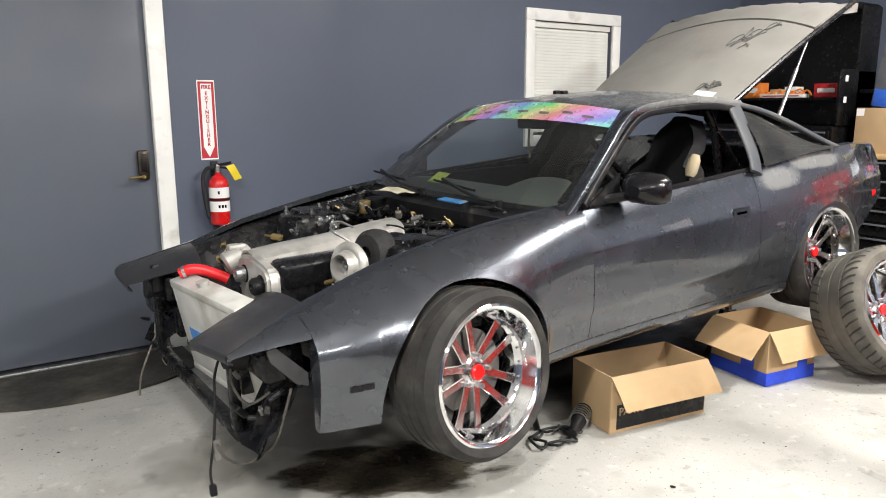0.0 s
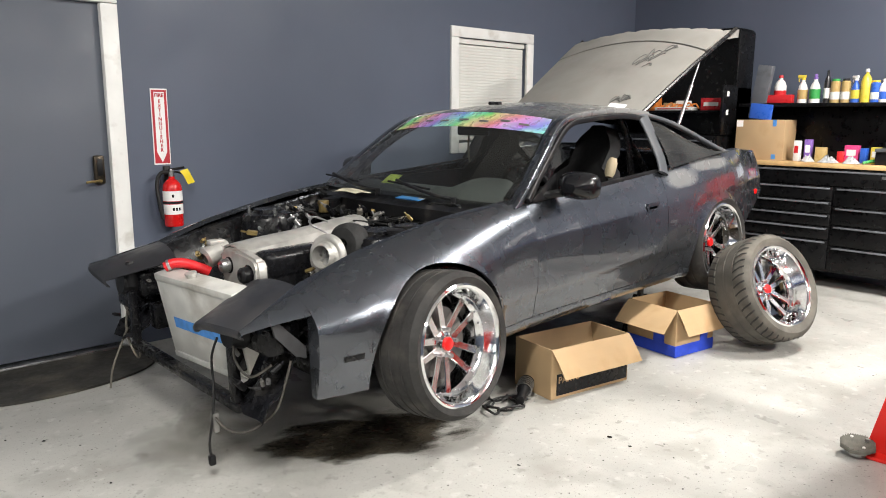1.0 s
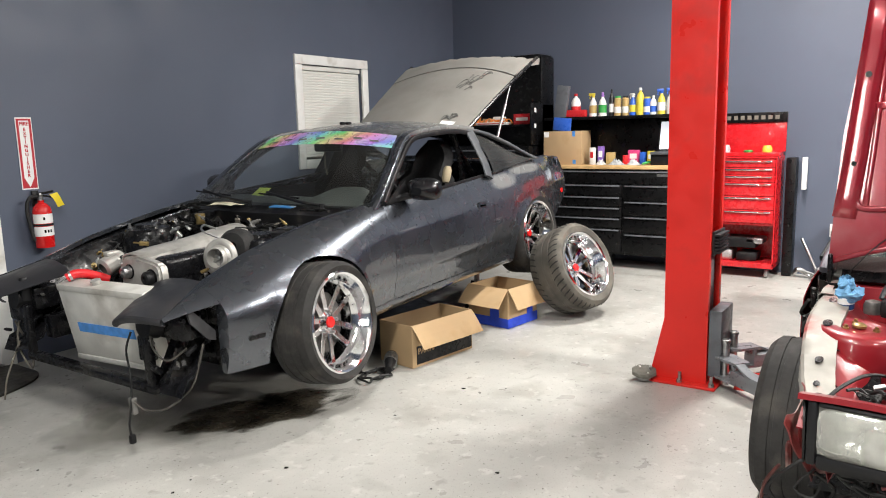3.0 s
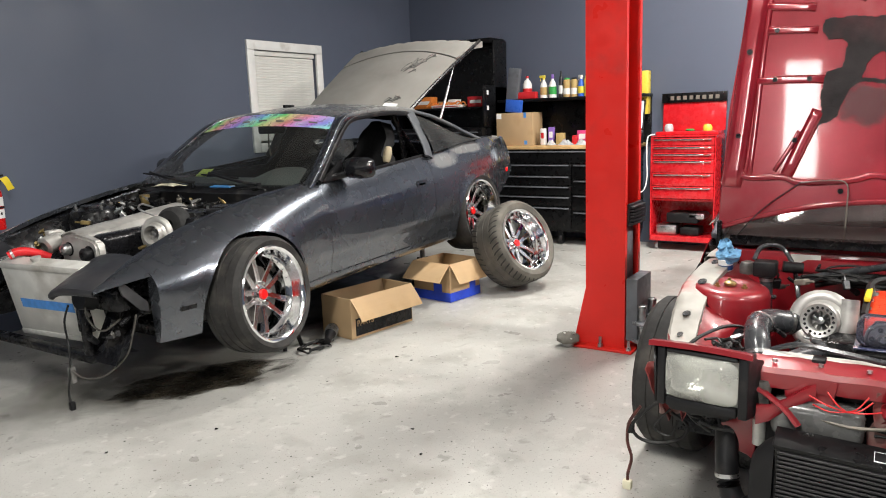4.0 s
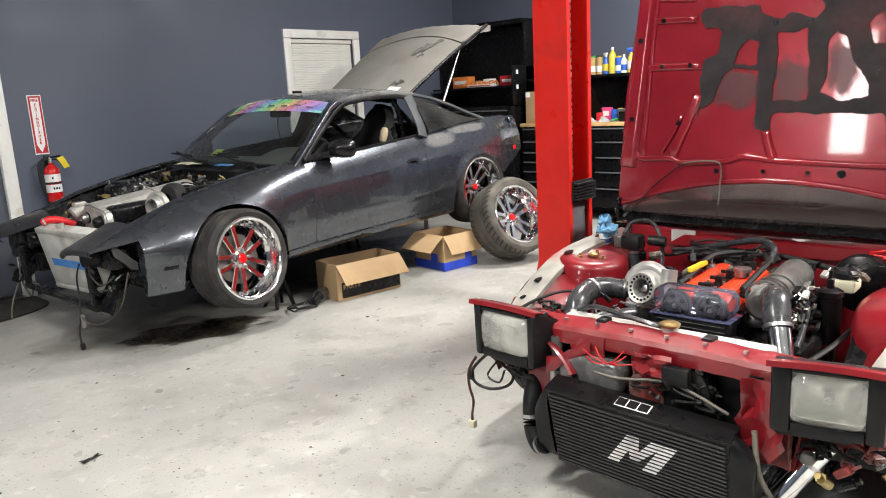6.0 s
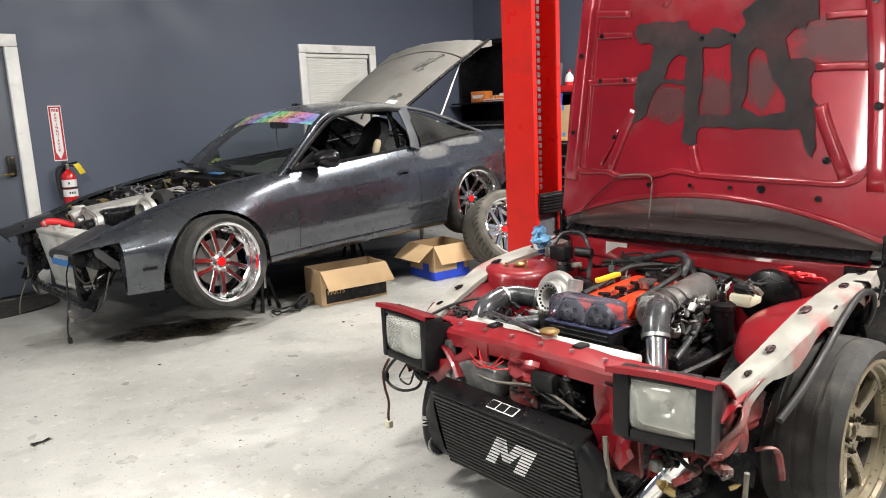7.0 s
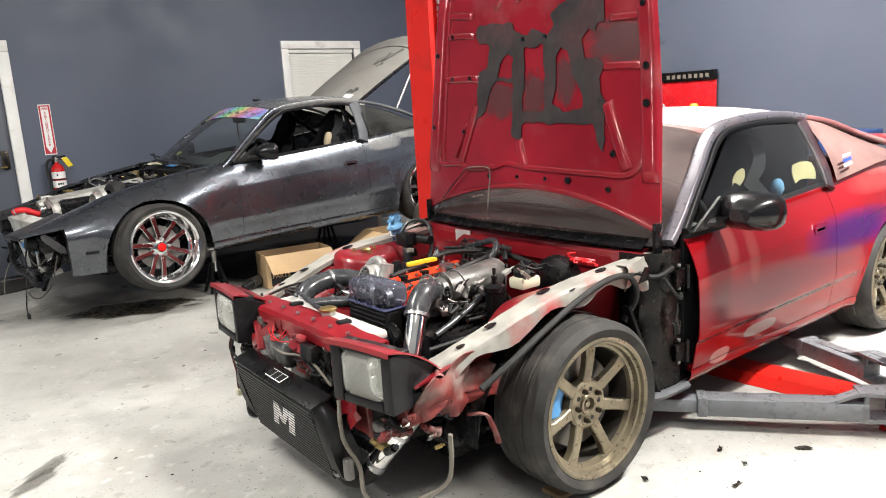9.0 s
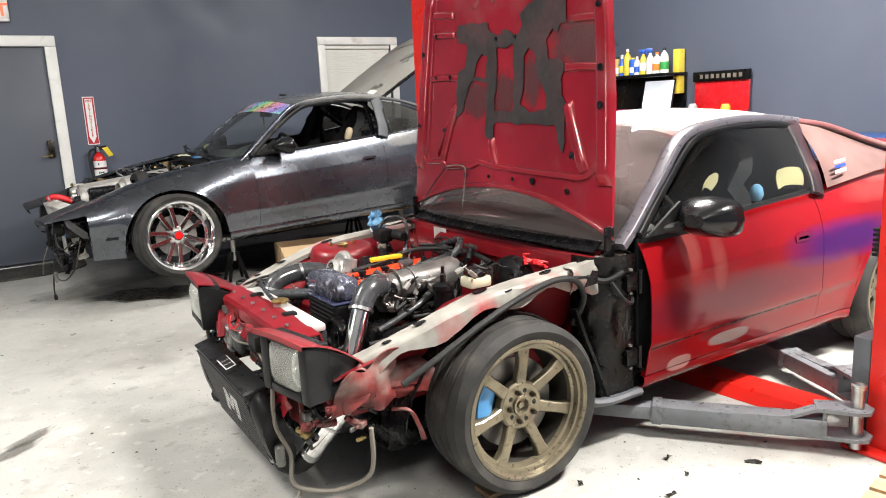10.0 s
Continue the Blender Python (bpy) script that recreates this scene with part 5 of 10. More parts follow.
box1 = carton("cardboard_box", pose(2.66, 2.17, 0, 0, 0, -9), 0.54, 0.28, 0.26, "open brown cardboard box with a black printed base", [("s", 63, 0.155, 0.03), ("n", 104, 0.14, 0)])
bm = B()
add_box(bm, -0.235, 0.262, -0.1425, -0.1405, 0.018, 0.128)
part("printed_band", bm, "bay_black", box1, smooth=False)
lettering("PARTS", 0.05, "card", box1, Matrix.Translation((-0.155, -0.143, 0.095)) @ Matrix.Rotation(math.pi / 2, 4, "X"), bold=0.001)
bm = B()
add_box(bm, -0.18, 0.2, -0.10, 0.11, 0.008, 0.15, 0.02)
part("contents", bm, "black_plastic", box1)
box2 = carton("cardboard_box", pose(3.615, 2.16, 0, 0, 0, -8), 0.35, 0.36, 0.285, "open cardboard box with blue masking tape round its base", [("w", 27, 0.21, 0.06), ("s", 66, 0.16, 0.03), ("e", 100, 0.15, 0)])
bm = B()
for a in ((-0.177, 0.177, -0.1825, -0.1805, 0.002, 0.07), (-0.177, -0.1755, -0.18, 0.18, 0.002, 0.07), (0.1755, 0.177, -0.18, 0.18, 0.002, 0.07), (0.05, 0.12, -0.1825, -0.1805, 0.07, 0.135), (-0.177, -0.1755, -0.10, -0.02, 0.07, 0.13)):
    add_box(bm, *a)
part("tape", bm, "blue_tape", box2, smooth=False)

nrm = Vector((-0.20, -0.89, 0.40)).normalized()
spare = thing("spare_wheel", Matrix.Translation((4.00, 1.78, 0.355)) @ nrm.to_track_quat("Z", "Y").to_matrix().to_4x4() @ Matrix.Rotation(0.5, 4, "Z"), "loose chrome wheel with dusty wide tyre leaning on the grey car", "wheel")
deep_wheel(spare, 0.24, 0.285, 0.322, "chrome", worn=True)

bm = B()
pts = [(0.55 * math.cos(a), 0.30 * math.sin(a)) for a in [math.pi + math.pi * k / 24 for k in range(25)]]
pts = [(p[0], p[1]) for p in pts]
add_prism(bm, [(-0.55, 0.26)] + pts + [(0.55, 0.26)], 0.012, Matrix.Translation((0.63, 4.05, 0.001)))
tagged(part("door_mat", bm, "rubber_mat", smooth=False), "worn black half-round rubber door mat on the concrete", "door mat")

# ---------------------------------------------------------------- workbench side, large forms
def drawer_front(parent, x, y0, y1, z0, z1, mat, pull, name="drawer"):
    bm = B()
    add_box(bm, x - 0.018, x, y0, y1, z0, z1, 0.004)
    dr = part(name, bm, mat, parent)
    bm = B()
    add_box(bm, x - 0.034, x - 0.0185, y0 + 0.02, y1 - 0.02, z1 - 0.022, z1 - 0.008, 0.003)
    part("pull", bm, pull, dr)
    return dr


def build_bench():
    t = thing("workbench", pose(0, 0, 0), "long black rolling workbench with drawers and wooden top", "workbench")
    x0, x1, y0, y1 = 5.93, 6.38, 1.52, 3.02
    bm = B()
    add_box(bm, x0, x1, y0, y1, 0.14, 0.980, 0.006)
    part("body", bm, "black_metal", t)
    bm = B()
    add_box(bm, x0 - 0.03, x1, y0 - 0.03, y1, 0.982, 1.02, 0.008)
    part("worktop", bm, "wood", t)
    drawer_front(t, x0, y0 + 0.02, y1 - 0.02, 0.845, 0.972, "black_metal", "grey_metal")
    for ya, yb, zs in ((y0 + 0.02, 2.10, (0.16, 0.36, 0.53, 0.68, 0.838)), (2.115, y1 - 0.02, (0.16, 0.40, 0.51, 0.615, 0.72, 0.838))):
        for z0, z1 in zip(zs, zs[1:]):
            drawer_front(t, x0, ya, yb, z0 + 0.004, z1 - 0.004, "black_metal", "grey_metal")
    for y in (y0 + 0.08, 2.25, y1 - 0.08):
        bm = B()
        add_lathe(bm, [(0, -0.02), (0.055, -0.02), (0.062, -0.01), (0.062, 0.01), (0.055, 0.02), (0, 0.02)], Matrix.Translation((x0 + 0.07, y, 0.063)) @ Matrix.Rotation(math.pi / 2, 4, "X"), 18)
        add_box(bm, x0 + 0.03, x0 + 0.11, y - 0.03, y + 0.03, 0.10, 0.14)
        part("castor", bm, "black_plastic", t)
    bm = B()
    add_box(bm, x0 - 0.0195, x0 - 0.018, y0 + 0.13, y0 + 0.25, 0.915, 0.94)
    part("badge", bm, "steel", t, smooth=False)
    # raised back with a shelf
    bm = B()
    add_box(bm, x1 - 0.02, x1, 1.44, y1, 1.0205, 1.50, 0.003)
    part("back_panel", bm, "black_metal", t)
    bm = B()
    add_box(bm, 6.07, x1, 1.43, y1 + 0.0, 1.47, 1.50, 0.004)
    part("shelf", bm, "black_metal", t)
    return t


bench = build_bench()


def build_red_chest():
    t = thing("tool_chest", pose(0, 0, 0), "red two-piece rolling tool chest with chrome drawer pulls and open base", "tool chest")
    x0, x1, y0, y1 = 6.02, 6.38, 0.74, 1.34
    bm = B()
    for a in ((x1 - 0.01, x1, y0, y1, 0.10, 1.08), (x0, x1 - 0.01, y0, y0 + 0.012, 0.10, 1.08), (x0, x1 - 0.01, y1 - 0.012, y1, 0.10, 1.08), (x0, x1, y0, y1, 0.09, 0.14), (x0 + 0.01, x1 - 0.01, y0 + 0.012, y1 - 0.012, 0.48, 0.50), (x0, x1, y0, y1, 1.081, 1.095)):
        bm = B()
        add_box(bm, *a, 0.003, seg=1)
        part("cabinet_panel", bm, "red_tool", t)
    for z0, z1 in ((0.50, 0.62), (0.62, 0.745), (0.745, 0.87), (0.87, 0.935), (0.935, 1.0), (1.0, 1.075)):
        dr = drawer_front(t, x0 + 0.015, y0 + 0.015, y1 - 0.015, z0 + 0.003, z1 - 0.003, "red_tool", "chrome")
    bm = B()
    add_box(bm, x0 + 0.12, x1, y0 + 0.01, y1 - 0.01, 1.096, 1.13, 0.006)
    part("top_tray", bm, "red_tool", t)
    bm = B()
    add_box(bm, x1 - 0.03, x1 - 0.012, y0 - 0.01, y1 - 0.02, 1.13, 1.40, 0.004)
    part("lid", bm, "red_tool", t, "opened red lid")
    bm = B()
    add_box(bm, x1 - 0.05, x1 - 0.008, y0 - 0.015, y1 - 0.012, 1.40, 1.49, 0.004)
    lid = part("lid_edge", bm, "black_metal", t)
    for k in range(8):
        bm = B()
        add_box(bm, x1 - 0.053, x1 - 0.051, y0 + 0.05 + k * 0.06, y0 + 0.085 + k * 0.06, 1.425, 1.462)
        part("lid_mark", bm, "wire_grey", lid, smooth=False)
    for y in (y0 + 0.06, y1 - 0.06):
        bm = B()
        add_lathe(bm, [(0, -0.014), (0.038, -0.014), (0.042, 0), (0.038, 0.014), (0, 0.014)], Matrix.Translation((x0 + 0.06, y, 0.043)) @ Matrix.Rotation(math.pi / 2, 4, "X"), 16)
        part("castor", bm, "steel", t)
    return t


red_chest = build_red_chest()


def build_tall_chest():
    t = thing("tool_cabinet", pose(0, 0, 0), "tall black tool cabinet with an open shelved hutch, full of boxes", "tool cabinet")
    x0, x1, y0, y1 = 5.82, 6.38, 3.07, 4.30
    bm = B()
    add_box(bm, x0, x1, y0, y1, 0.12, 1.22, 0.006)
    part("body", bm, "black_metal", t)
    for i in range(7):
        z = 0.16 + i * 0.148
        drawer_front(t, x0, y0 + 0.02, y1 - 0.02, z, z + 0.14, "black_metal", "grey_metal")
    bm = B()
    add_box(bm, x0 + 0.26, x1, y0 - 0.02, y0 + 0.01, 1.22, 2.14, 0.02)
    add_box(bm, x0 + 0.02, x1, y0 - 0.02, y0 + 0.01, 1.22, 1.66, 0.02)
    part("side_panel", bm, "black_metal", t)
    bm = B()
    add_box(bm, x0 + 0.26, x1, y1 - 0.02, y1, 1.22, 2.14, 0.01)
    part("side_panel", bm, "black_metal", t)
    bm = B()
    add_box(bm, x1 - 0.02, x1, y0, y1, 1.22, 2.14)
    part("back_panel", bm, "black_metal", t, smooth=False)
    bm = B()
    add_box(bm, x0 + 0.24, x1, y0, y1, 2.10, 2.16, 0.02)
    part("top", bm, "black_metal", t)
    bm = B()
    add_box(bm, x0 + 0.08, x1, y0 + 0.01, y1 - 0.02, 1.42, 1.44, 0.003)
    part("shelf", bm, "black_metal", t)
    return t


tall = build_tall_chest()

# ---------------------------------------------------------------- helpers for the engine bays
def wire(parent, pts, r=0.004, mat="wire", name="cable", seg=6, label=""):
    bm = B()
    add_tube(bm, pts, r, seg)
    return part(name, bm, mat, parent, label)


def knot(parent, at, spread, n, mat="wire", r=0.004, seed=1, name="wiring_loom"):
    """A loose tangle of cables round a place, as one loom."""
    rng = random.Random(seed)
    bm = B()
    for _ in range(n):
        p = Vector(at)
        pts = [p]
        for k in range(5):
            p = p + Vector((rng.uniform(-1, 1) * spread[0], rng.uniform(-1, 1) * spread[1], rng.uniform(-1, 1) * spread[2])) * 0.45
            pts.append(p)
        add_tube(bm, pts, r * rng.uniform(0.6, 1.3), 6, 5)
    ob = part(name, bm, mat, parent)
    ob["kind"] = "stuff"
    return ob


def crumple(bm, amp, scale, seed=0.0, cuts=3):
    """Dent sheet metal: subdivide and push the skin about by noise."""
    bmesh.ops.subdivide_edges(bm, edges=bm.edges[:], cuts=cuts, use_grid_fill=True)
    for v in bm.verts:
        p = v.co * scale + Vector((seed, seed * 0.7, 0))
        v.co += Vector((noise.noise(p), noise.noise(p + Vector((7, 0, 0))), noise.noise(p + Vector((0, 9, 0))))) * amp


def small_parts(parent, box, n, seed, mats, size=(0.010, 0.026)):
    """Separate little fittings (sensors, plugs, unions) scattered over a stretch of a bay."""
    rng = random.Random(seed)
    for _ in range(n):
        p = Vector([rng.uniform(*box[k]) for k in range(3)])
        r = rng.uniform(*size)
        d = Vector((rng.uniform(-1, 1), rng.uniform(-1, 1), rng.uniform(0.1, 1))).normalized()
        bm = B()
        mt = rng.choice(mats)
        if rng.random() < 0.45:
            add_cyl(bm, p - d * r, p + d * r, r * 0.6, seg=10)
            add_cyl(bm, p + d * r * 0.9, p + d * r * 1.8, r * 0.38, seg=6)
            part("union", bm, mt, parent)
        else:
            q = Matrix.Translation(p) @ d.to_track_quat("Z", "Y").to_matrix().to_4x4()
            add_box(bm, -r * 0.7, r * 0.7, -r * 0.45, r * 0.45, -r, r, r * 0.15, q, seg=1)
            add_cyl(bm, p + d * r, p + d * r * 2.2, r * 0.2, seg=6)
            part("connector", bm, mt, parent)


def clamp_ring(bm, at, axis, r, w=0.012):
    at, axis = Vector(at), Vector(axis).normalized()
    add_cyl(bm, at - axis * w / 2, at + axis * w / 2, r, seg=24, caps=True)


def inner_wing(car, s, mat, liner=0.775, x0=-0.62, x1=0.45, top=0.0, name="inner_wing"):
    bm = B()
    rows = []
    for i in range(19):
        x = x0 + (x1 - x0) * i / 18
        zt = smooth_table(TOPF, x) + top
        rows.append([(x, s * y, z) for y, z in ((0.655, zt - 0.01), (0.615, zt - 0.015), (0.585, zt - 0.05), (0.565, zt - 0.16), (0.53, 0.46), (0.45, 0.40), (0.43, 0.28))])
    add_sheet(bm, rows)
    w = part(name, bm, mat, car, solid=0.006)
    bm = B()
    if mat == "red_plain":
        rows = []
        for i in range(29):
            x = -0.50 + 0.86 * i / 28
            zr = lerp_table([(-0.52, 0.545), (-0.36, 0.60), (-0.09, 0.68), (0.15, 0.705), (0.36, 0.715)], x)
            b = max(0.0, 1 - ((x + 0.0) / 0.22) ** 2) ** 0.5
            b *= 0.30 if s > 0 else 0.55
            inner = 0.545 - 0.155 * b
            row = [(x, s * 0.632, zr - 0.004)]
            for k in range(1, 9):
                g = k / 8
                y = 0.632 + (inner - 0.632) * g
                row.append((x, s * y, zr - 0.004 - 0.03 * g - 0.05 * g * g * (1 - b) - 0.012 * math.sin(g * math.pi) * (1 - b) + 0.004 * noise.noise(Vector((x * 16, y * 16, s)))))
            e = row[-1]
            row += [(x, s * (inner - 0.012), e[2] - 0.012), (x, s * (inner - 0.02), e[2] - 0.05), (x, s * (inner - 0.02), 0.40)]
            rows.append(row)
        add_sheet(bm, rows)
        panel = part("wing_panel", bm, mat, car, solid=0.004, auto=60)
        if s > 0:
            tm = Matrix.Translation((-0.015, 0.552, 0.684)) @ Matrix.Rotation(radians(4), 4, "X") @ Matrix.Diagonal((1.1, 1, 1, 1))
            bm = B()
            add_lathe(bm, [(0.160, -0.34), (0.150, -0.10), (0.144, -0.030), (0.137, -0.012), (0.122, -0.003), (0.075, 0.0), (0.066, -0.006), (0.03, -0.008), (0, -0.008)], tm, 48)
            tower = part("strut_tower", bm, mat, car, "red strut tower with three top bolts", auto=70)
            bm = B()
            add_lathe(bm, [(0.0, -0.004), (0.022, -0.004), (0.024, 0.004), (0.016, 0.010), (0, 0.011)], tm, 16)
            part("damper_top", bm, "brass", tower)
            for k in range(3):
                a = 0.3 + 2 * math.pi * k / 3
                bm = B()
                c = Vector((0.055 * math.cos(a), 0.055 * math.sin(a), -0.008))
                add_cyl(bm, tm @ c, tm @ (c + Vector((0, 0, 0.018))), 0.006, seg=8)
                add_cyl(bm, tm @ c, tm @ (c + Vector((0, 0, 0.009))), 0.011, seg=6)
                part("stud", bm, "brass", tower)
            for hx, hy, hz in ((-0.28, 0.60, 0.603), (-0.17, 0.602, 0.632), (-0.36, 0.585, 0.566)):
                bm = B()
                add_lathe(bm, [(0, 0), (0.009, 0), (0.009, 0.003), (0, 0.003)], Matrix.Translation((hx, hy, hz)) @ Matrix.Rotation(radians(22), 4, "X"), 12)
                part("panel_hole", bm, "bay_black", panel)
    else:
        add_lathe(bm, [(0.165, 0.40), (0.15, 0.60), (0.142, 0.68), (0.125, 0.705), (0.075, 0.715), (0.072, 0.728), (0.0, 0.73)], Matrix.Translation((-0.03, s * 0.485, top * 0.3)), 32)
        tower = part("strut_tower", bm, mat, car)
        for k in range(3):
            bm = B()
            a = 0.4 + 2 * math.pi * k / 3
            c = Vector((-0.03 + 0.098 * math.cos(a), s * 0.485 + 0.098 * math.sin(a), 0.71 + top * 0.3))
            add_cyl(bm, c, c + Vector((0, 0, 0.03)), 0.007, seg=8)
            add_cyl(bm, c, c + Vector((0, 0, 0.012)), 0.012, seg=6)
            part("stud", bm, "steel", tower)
    # arch over the wheel
    bm = B()
    rows = []
    for i in range(15):
        a = math.pi * (0.02 + 0.96 * i / 14)
        rows.append([(0.015 - 0.40 * math.cos(a), s * y, 0.20 + 0.40 * math.sin(a)) for y in (0.47, 0.60, liner)])
    add_sheet(bm, rows)
    part("wheel_arch_liner", bm, "bay_black", car, solid=0.005)
    bm = B()
    add_tube(bm, [(-0.03, s * 0.52, 0.62), (0.0, s * 0.60, 0.36), (0.01, s * 0.66, 0.30)], 0.03, 10)
    add_tube(bm, [(0.01, s * 0.68, 0.26), (0.05, s * 0.45, 0.22), (0.08, s * 0.25, 0.22)], 0.022, 8)
    part("suspension_arm", bm, "bay_black", car)


def turbo(parent, at, face, side, r, comp_mat="alu", hot_mat="bay_black", ring=True):
    """Compressor scroll with open inlet towards face, turbine behind."""
    at = Vector(at)
    q = Vector(face).normalized().to_track_quat("Z", "Y").to_matrix().to_4x4()
    m = Matrix.Translation(at) @ q
    bm = B()
    # scroll: a swelling tube round the axis
    path, n = [], 40
    rings = []
    for i in range(n + 1):
        a = 2 * math.pi * i / n
        rr = r * (0.20 + 0.20 * i / n)
        c = Vector((math.cos(a), math.sin(a), 0)) * (r * 0.98 - rr * 0.3)
        rad = Vector((math.cos(a), math.sin(a), 0))
        rings.append([bm.verts.new(m @ (c + rad * rr * math.cos(t) + Vector((0, 0, 1)) * rr * math.sin(t))) for t in [2 * math.pi * k / 12 for k in range(12)]])
    for a, c in zip(rings, rings[1:]):
        for k in range(12):
            bm.faces.new((a[k], a[(k + 1) % 12], c[(k + 1) % 12], c[k]))
    bm.faces.new(rings[0][::-1])
    bm.faces.new(rings[-1])
    end = Vector((math.cos(0), math.sin(0), 0)) * (r * 0.86)
    add_cyl(bm, m @ end, m @ (end + Vector((0, side * r * 0.9, 0))), r * 0.36, r * 0.32, seg=18)
    scroll = part("compressor_scroll", bm, comp_mat, parent)
    bm = B()
    mouth = [(0.68, 0.30), (0.66, 0.58), (0.62, 0.64), (0.58, 0.62), (0.40, 0.56), (0.37, 0.50), (0.37, 0.0)] if ring else [(0.66, 0.30), (0.62, 0.62), (0.57, 0.64), (0.54, 0.55), (0.50, 0.0)]
    add_lathe(bm, [(r * 0.95, -r * 0.3), (r * 0.9, r * 0.12)] + [(r * u, r * v) for u, v in mouth] + [(0, -r * 0.02)], m, 40)
    part("inlet", bm, comp_mat, scroll)
    bm = B()
    add_lathe(bm, [(r * 0.16, 0.0), (r * 0.13, r * 0.30), (0.0, r * 0.36)], m, 16)
    for k in range(9):
        a = 2 * math.pi * k / 9
        mm = m @ Matrix.Rotation(a, 4, "Z") @ Matrix.Diagonal((0.74 if ring else 1, 0.74 if ring else 1, 1, 1))
        add_sheet(bm, [[mm @ Vector((r * 0.12, 0, r * 0.26)), mm @ Vector((r * 0.48, r * 0.06, r * 0.22))], [mm @ Vector((r * 0.12, r * 0.09, 0.004)), mm @ Vector((r * 0.48, r * 0.22, 0.004))]])
    part("impeller", bm, "steel", scroll)
    if ring:
        for k in range(18):
            bm = B()
            a = 2 * math.pi * k / 18
            c = m @ Vector((r * 0.49 * math.cos(a), r * 0.49 * math.sin(a), r * 0.57))
            add_cyl(bm, c, m @ Vector((r * 0.49 * math.cos(a), r * 0.49 * math.sin(a), r * 0.615)), r * 0.052, seg=8)
            part("port", bm, "bay_black", scroll)
    bm = B()
    add_lathe(bm, [(0, -r * 0.3), (r * 0.6, -r * 0.3), (r * 0.62, -r * 0.55), (r * 0.40, -r * 0.65), (r * 0.42, -r * 0.95), (r * 0.95, -r * 1.0), (r * 1.0, -r * 1.35), (r * 0.85, -r * 1.65), (r * 0.5, -r * 1.75), (r * 0.48, -r * 2.2), (0, -r * 2.2)], m, 32)
    part("turbine_housing", bm, hot_mat, parent)


def bolt_row(parent, pts, r=0.006, h=0.008, mat="steel"):
    for p in pts:
        bm = B()
        add_cyl(bm, p, Vector(p) + Vector((0, 0, h)), r, seg=6)
        part("bolt", bm, mat, parent)


M["hose_grey"] = material("dark_silicone", (0.040, 0.042, 0.046), 0.28, vary=0.12, coat=0.2)
M["cast_grey"] = material("grey_casting", (0.18, 0.175, 0.165), 0.42, 0.4, vary=0.3, scale=18)
M["lamp_silver"] = material("lamp_silvering", (0.86, 0.86, 0.83), 0.14, 0.65, vary=0.06, scale=20, bump=0.12, bump_scale=30)
M["bracket_steel"] = material("dirty_steel", (0.055, 0.055, 0.058), 0.5, 0.4, vary=0.25, scale=14)
M["rusty_red"] = material("rusty_red", (0.13, 0.02, 0.018), 0.5, vary=0.5, scale=14, dirt=(0.24, 0.18, 0.16), dirt_amount=0.55, dirt_scale=9, bump=0.25, bump_scale=60)

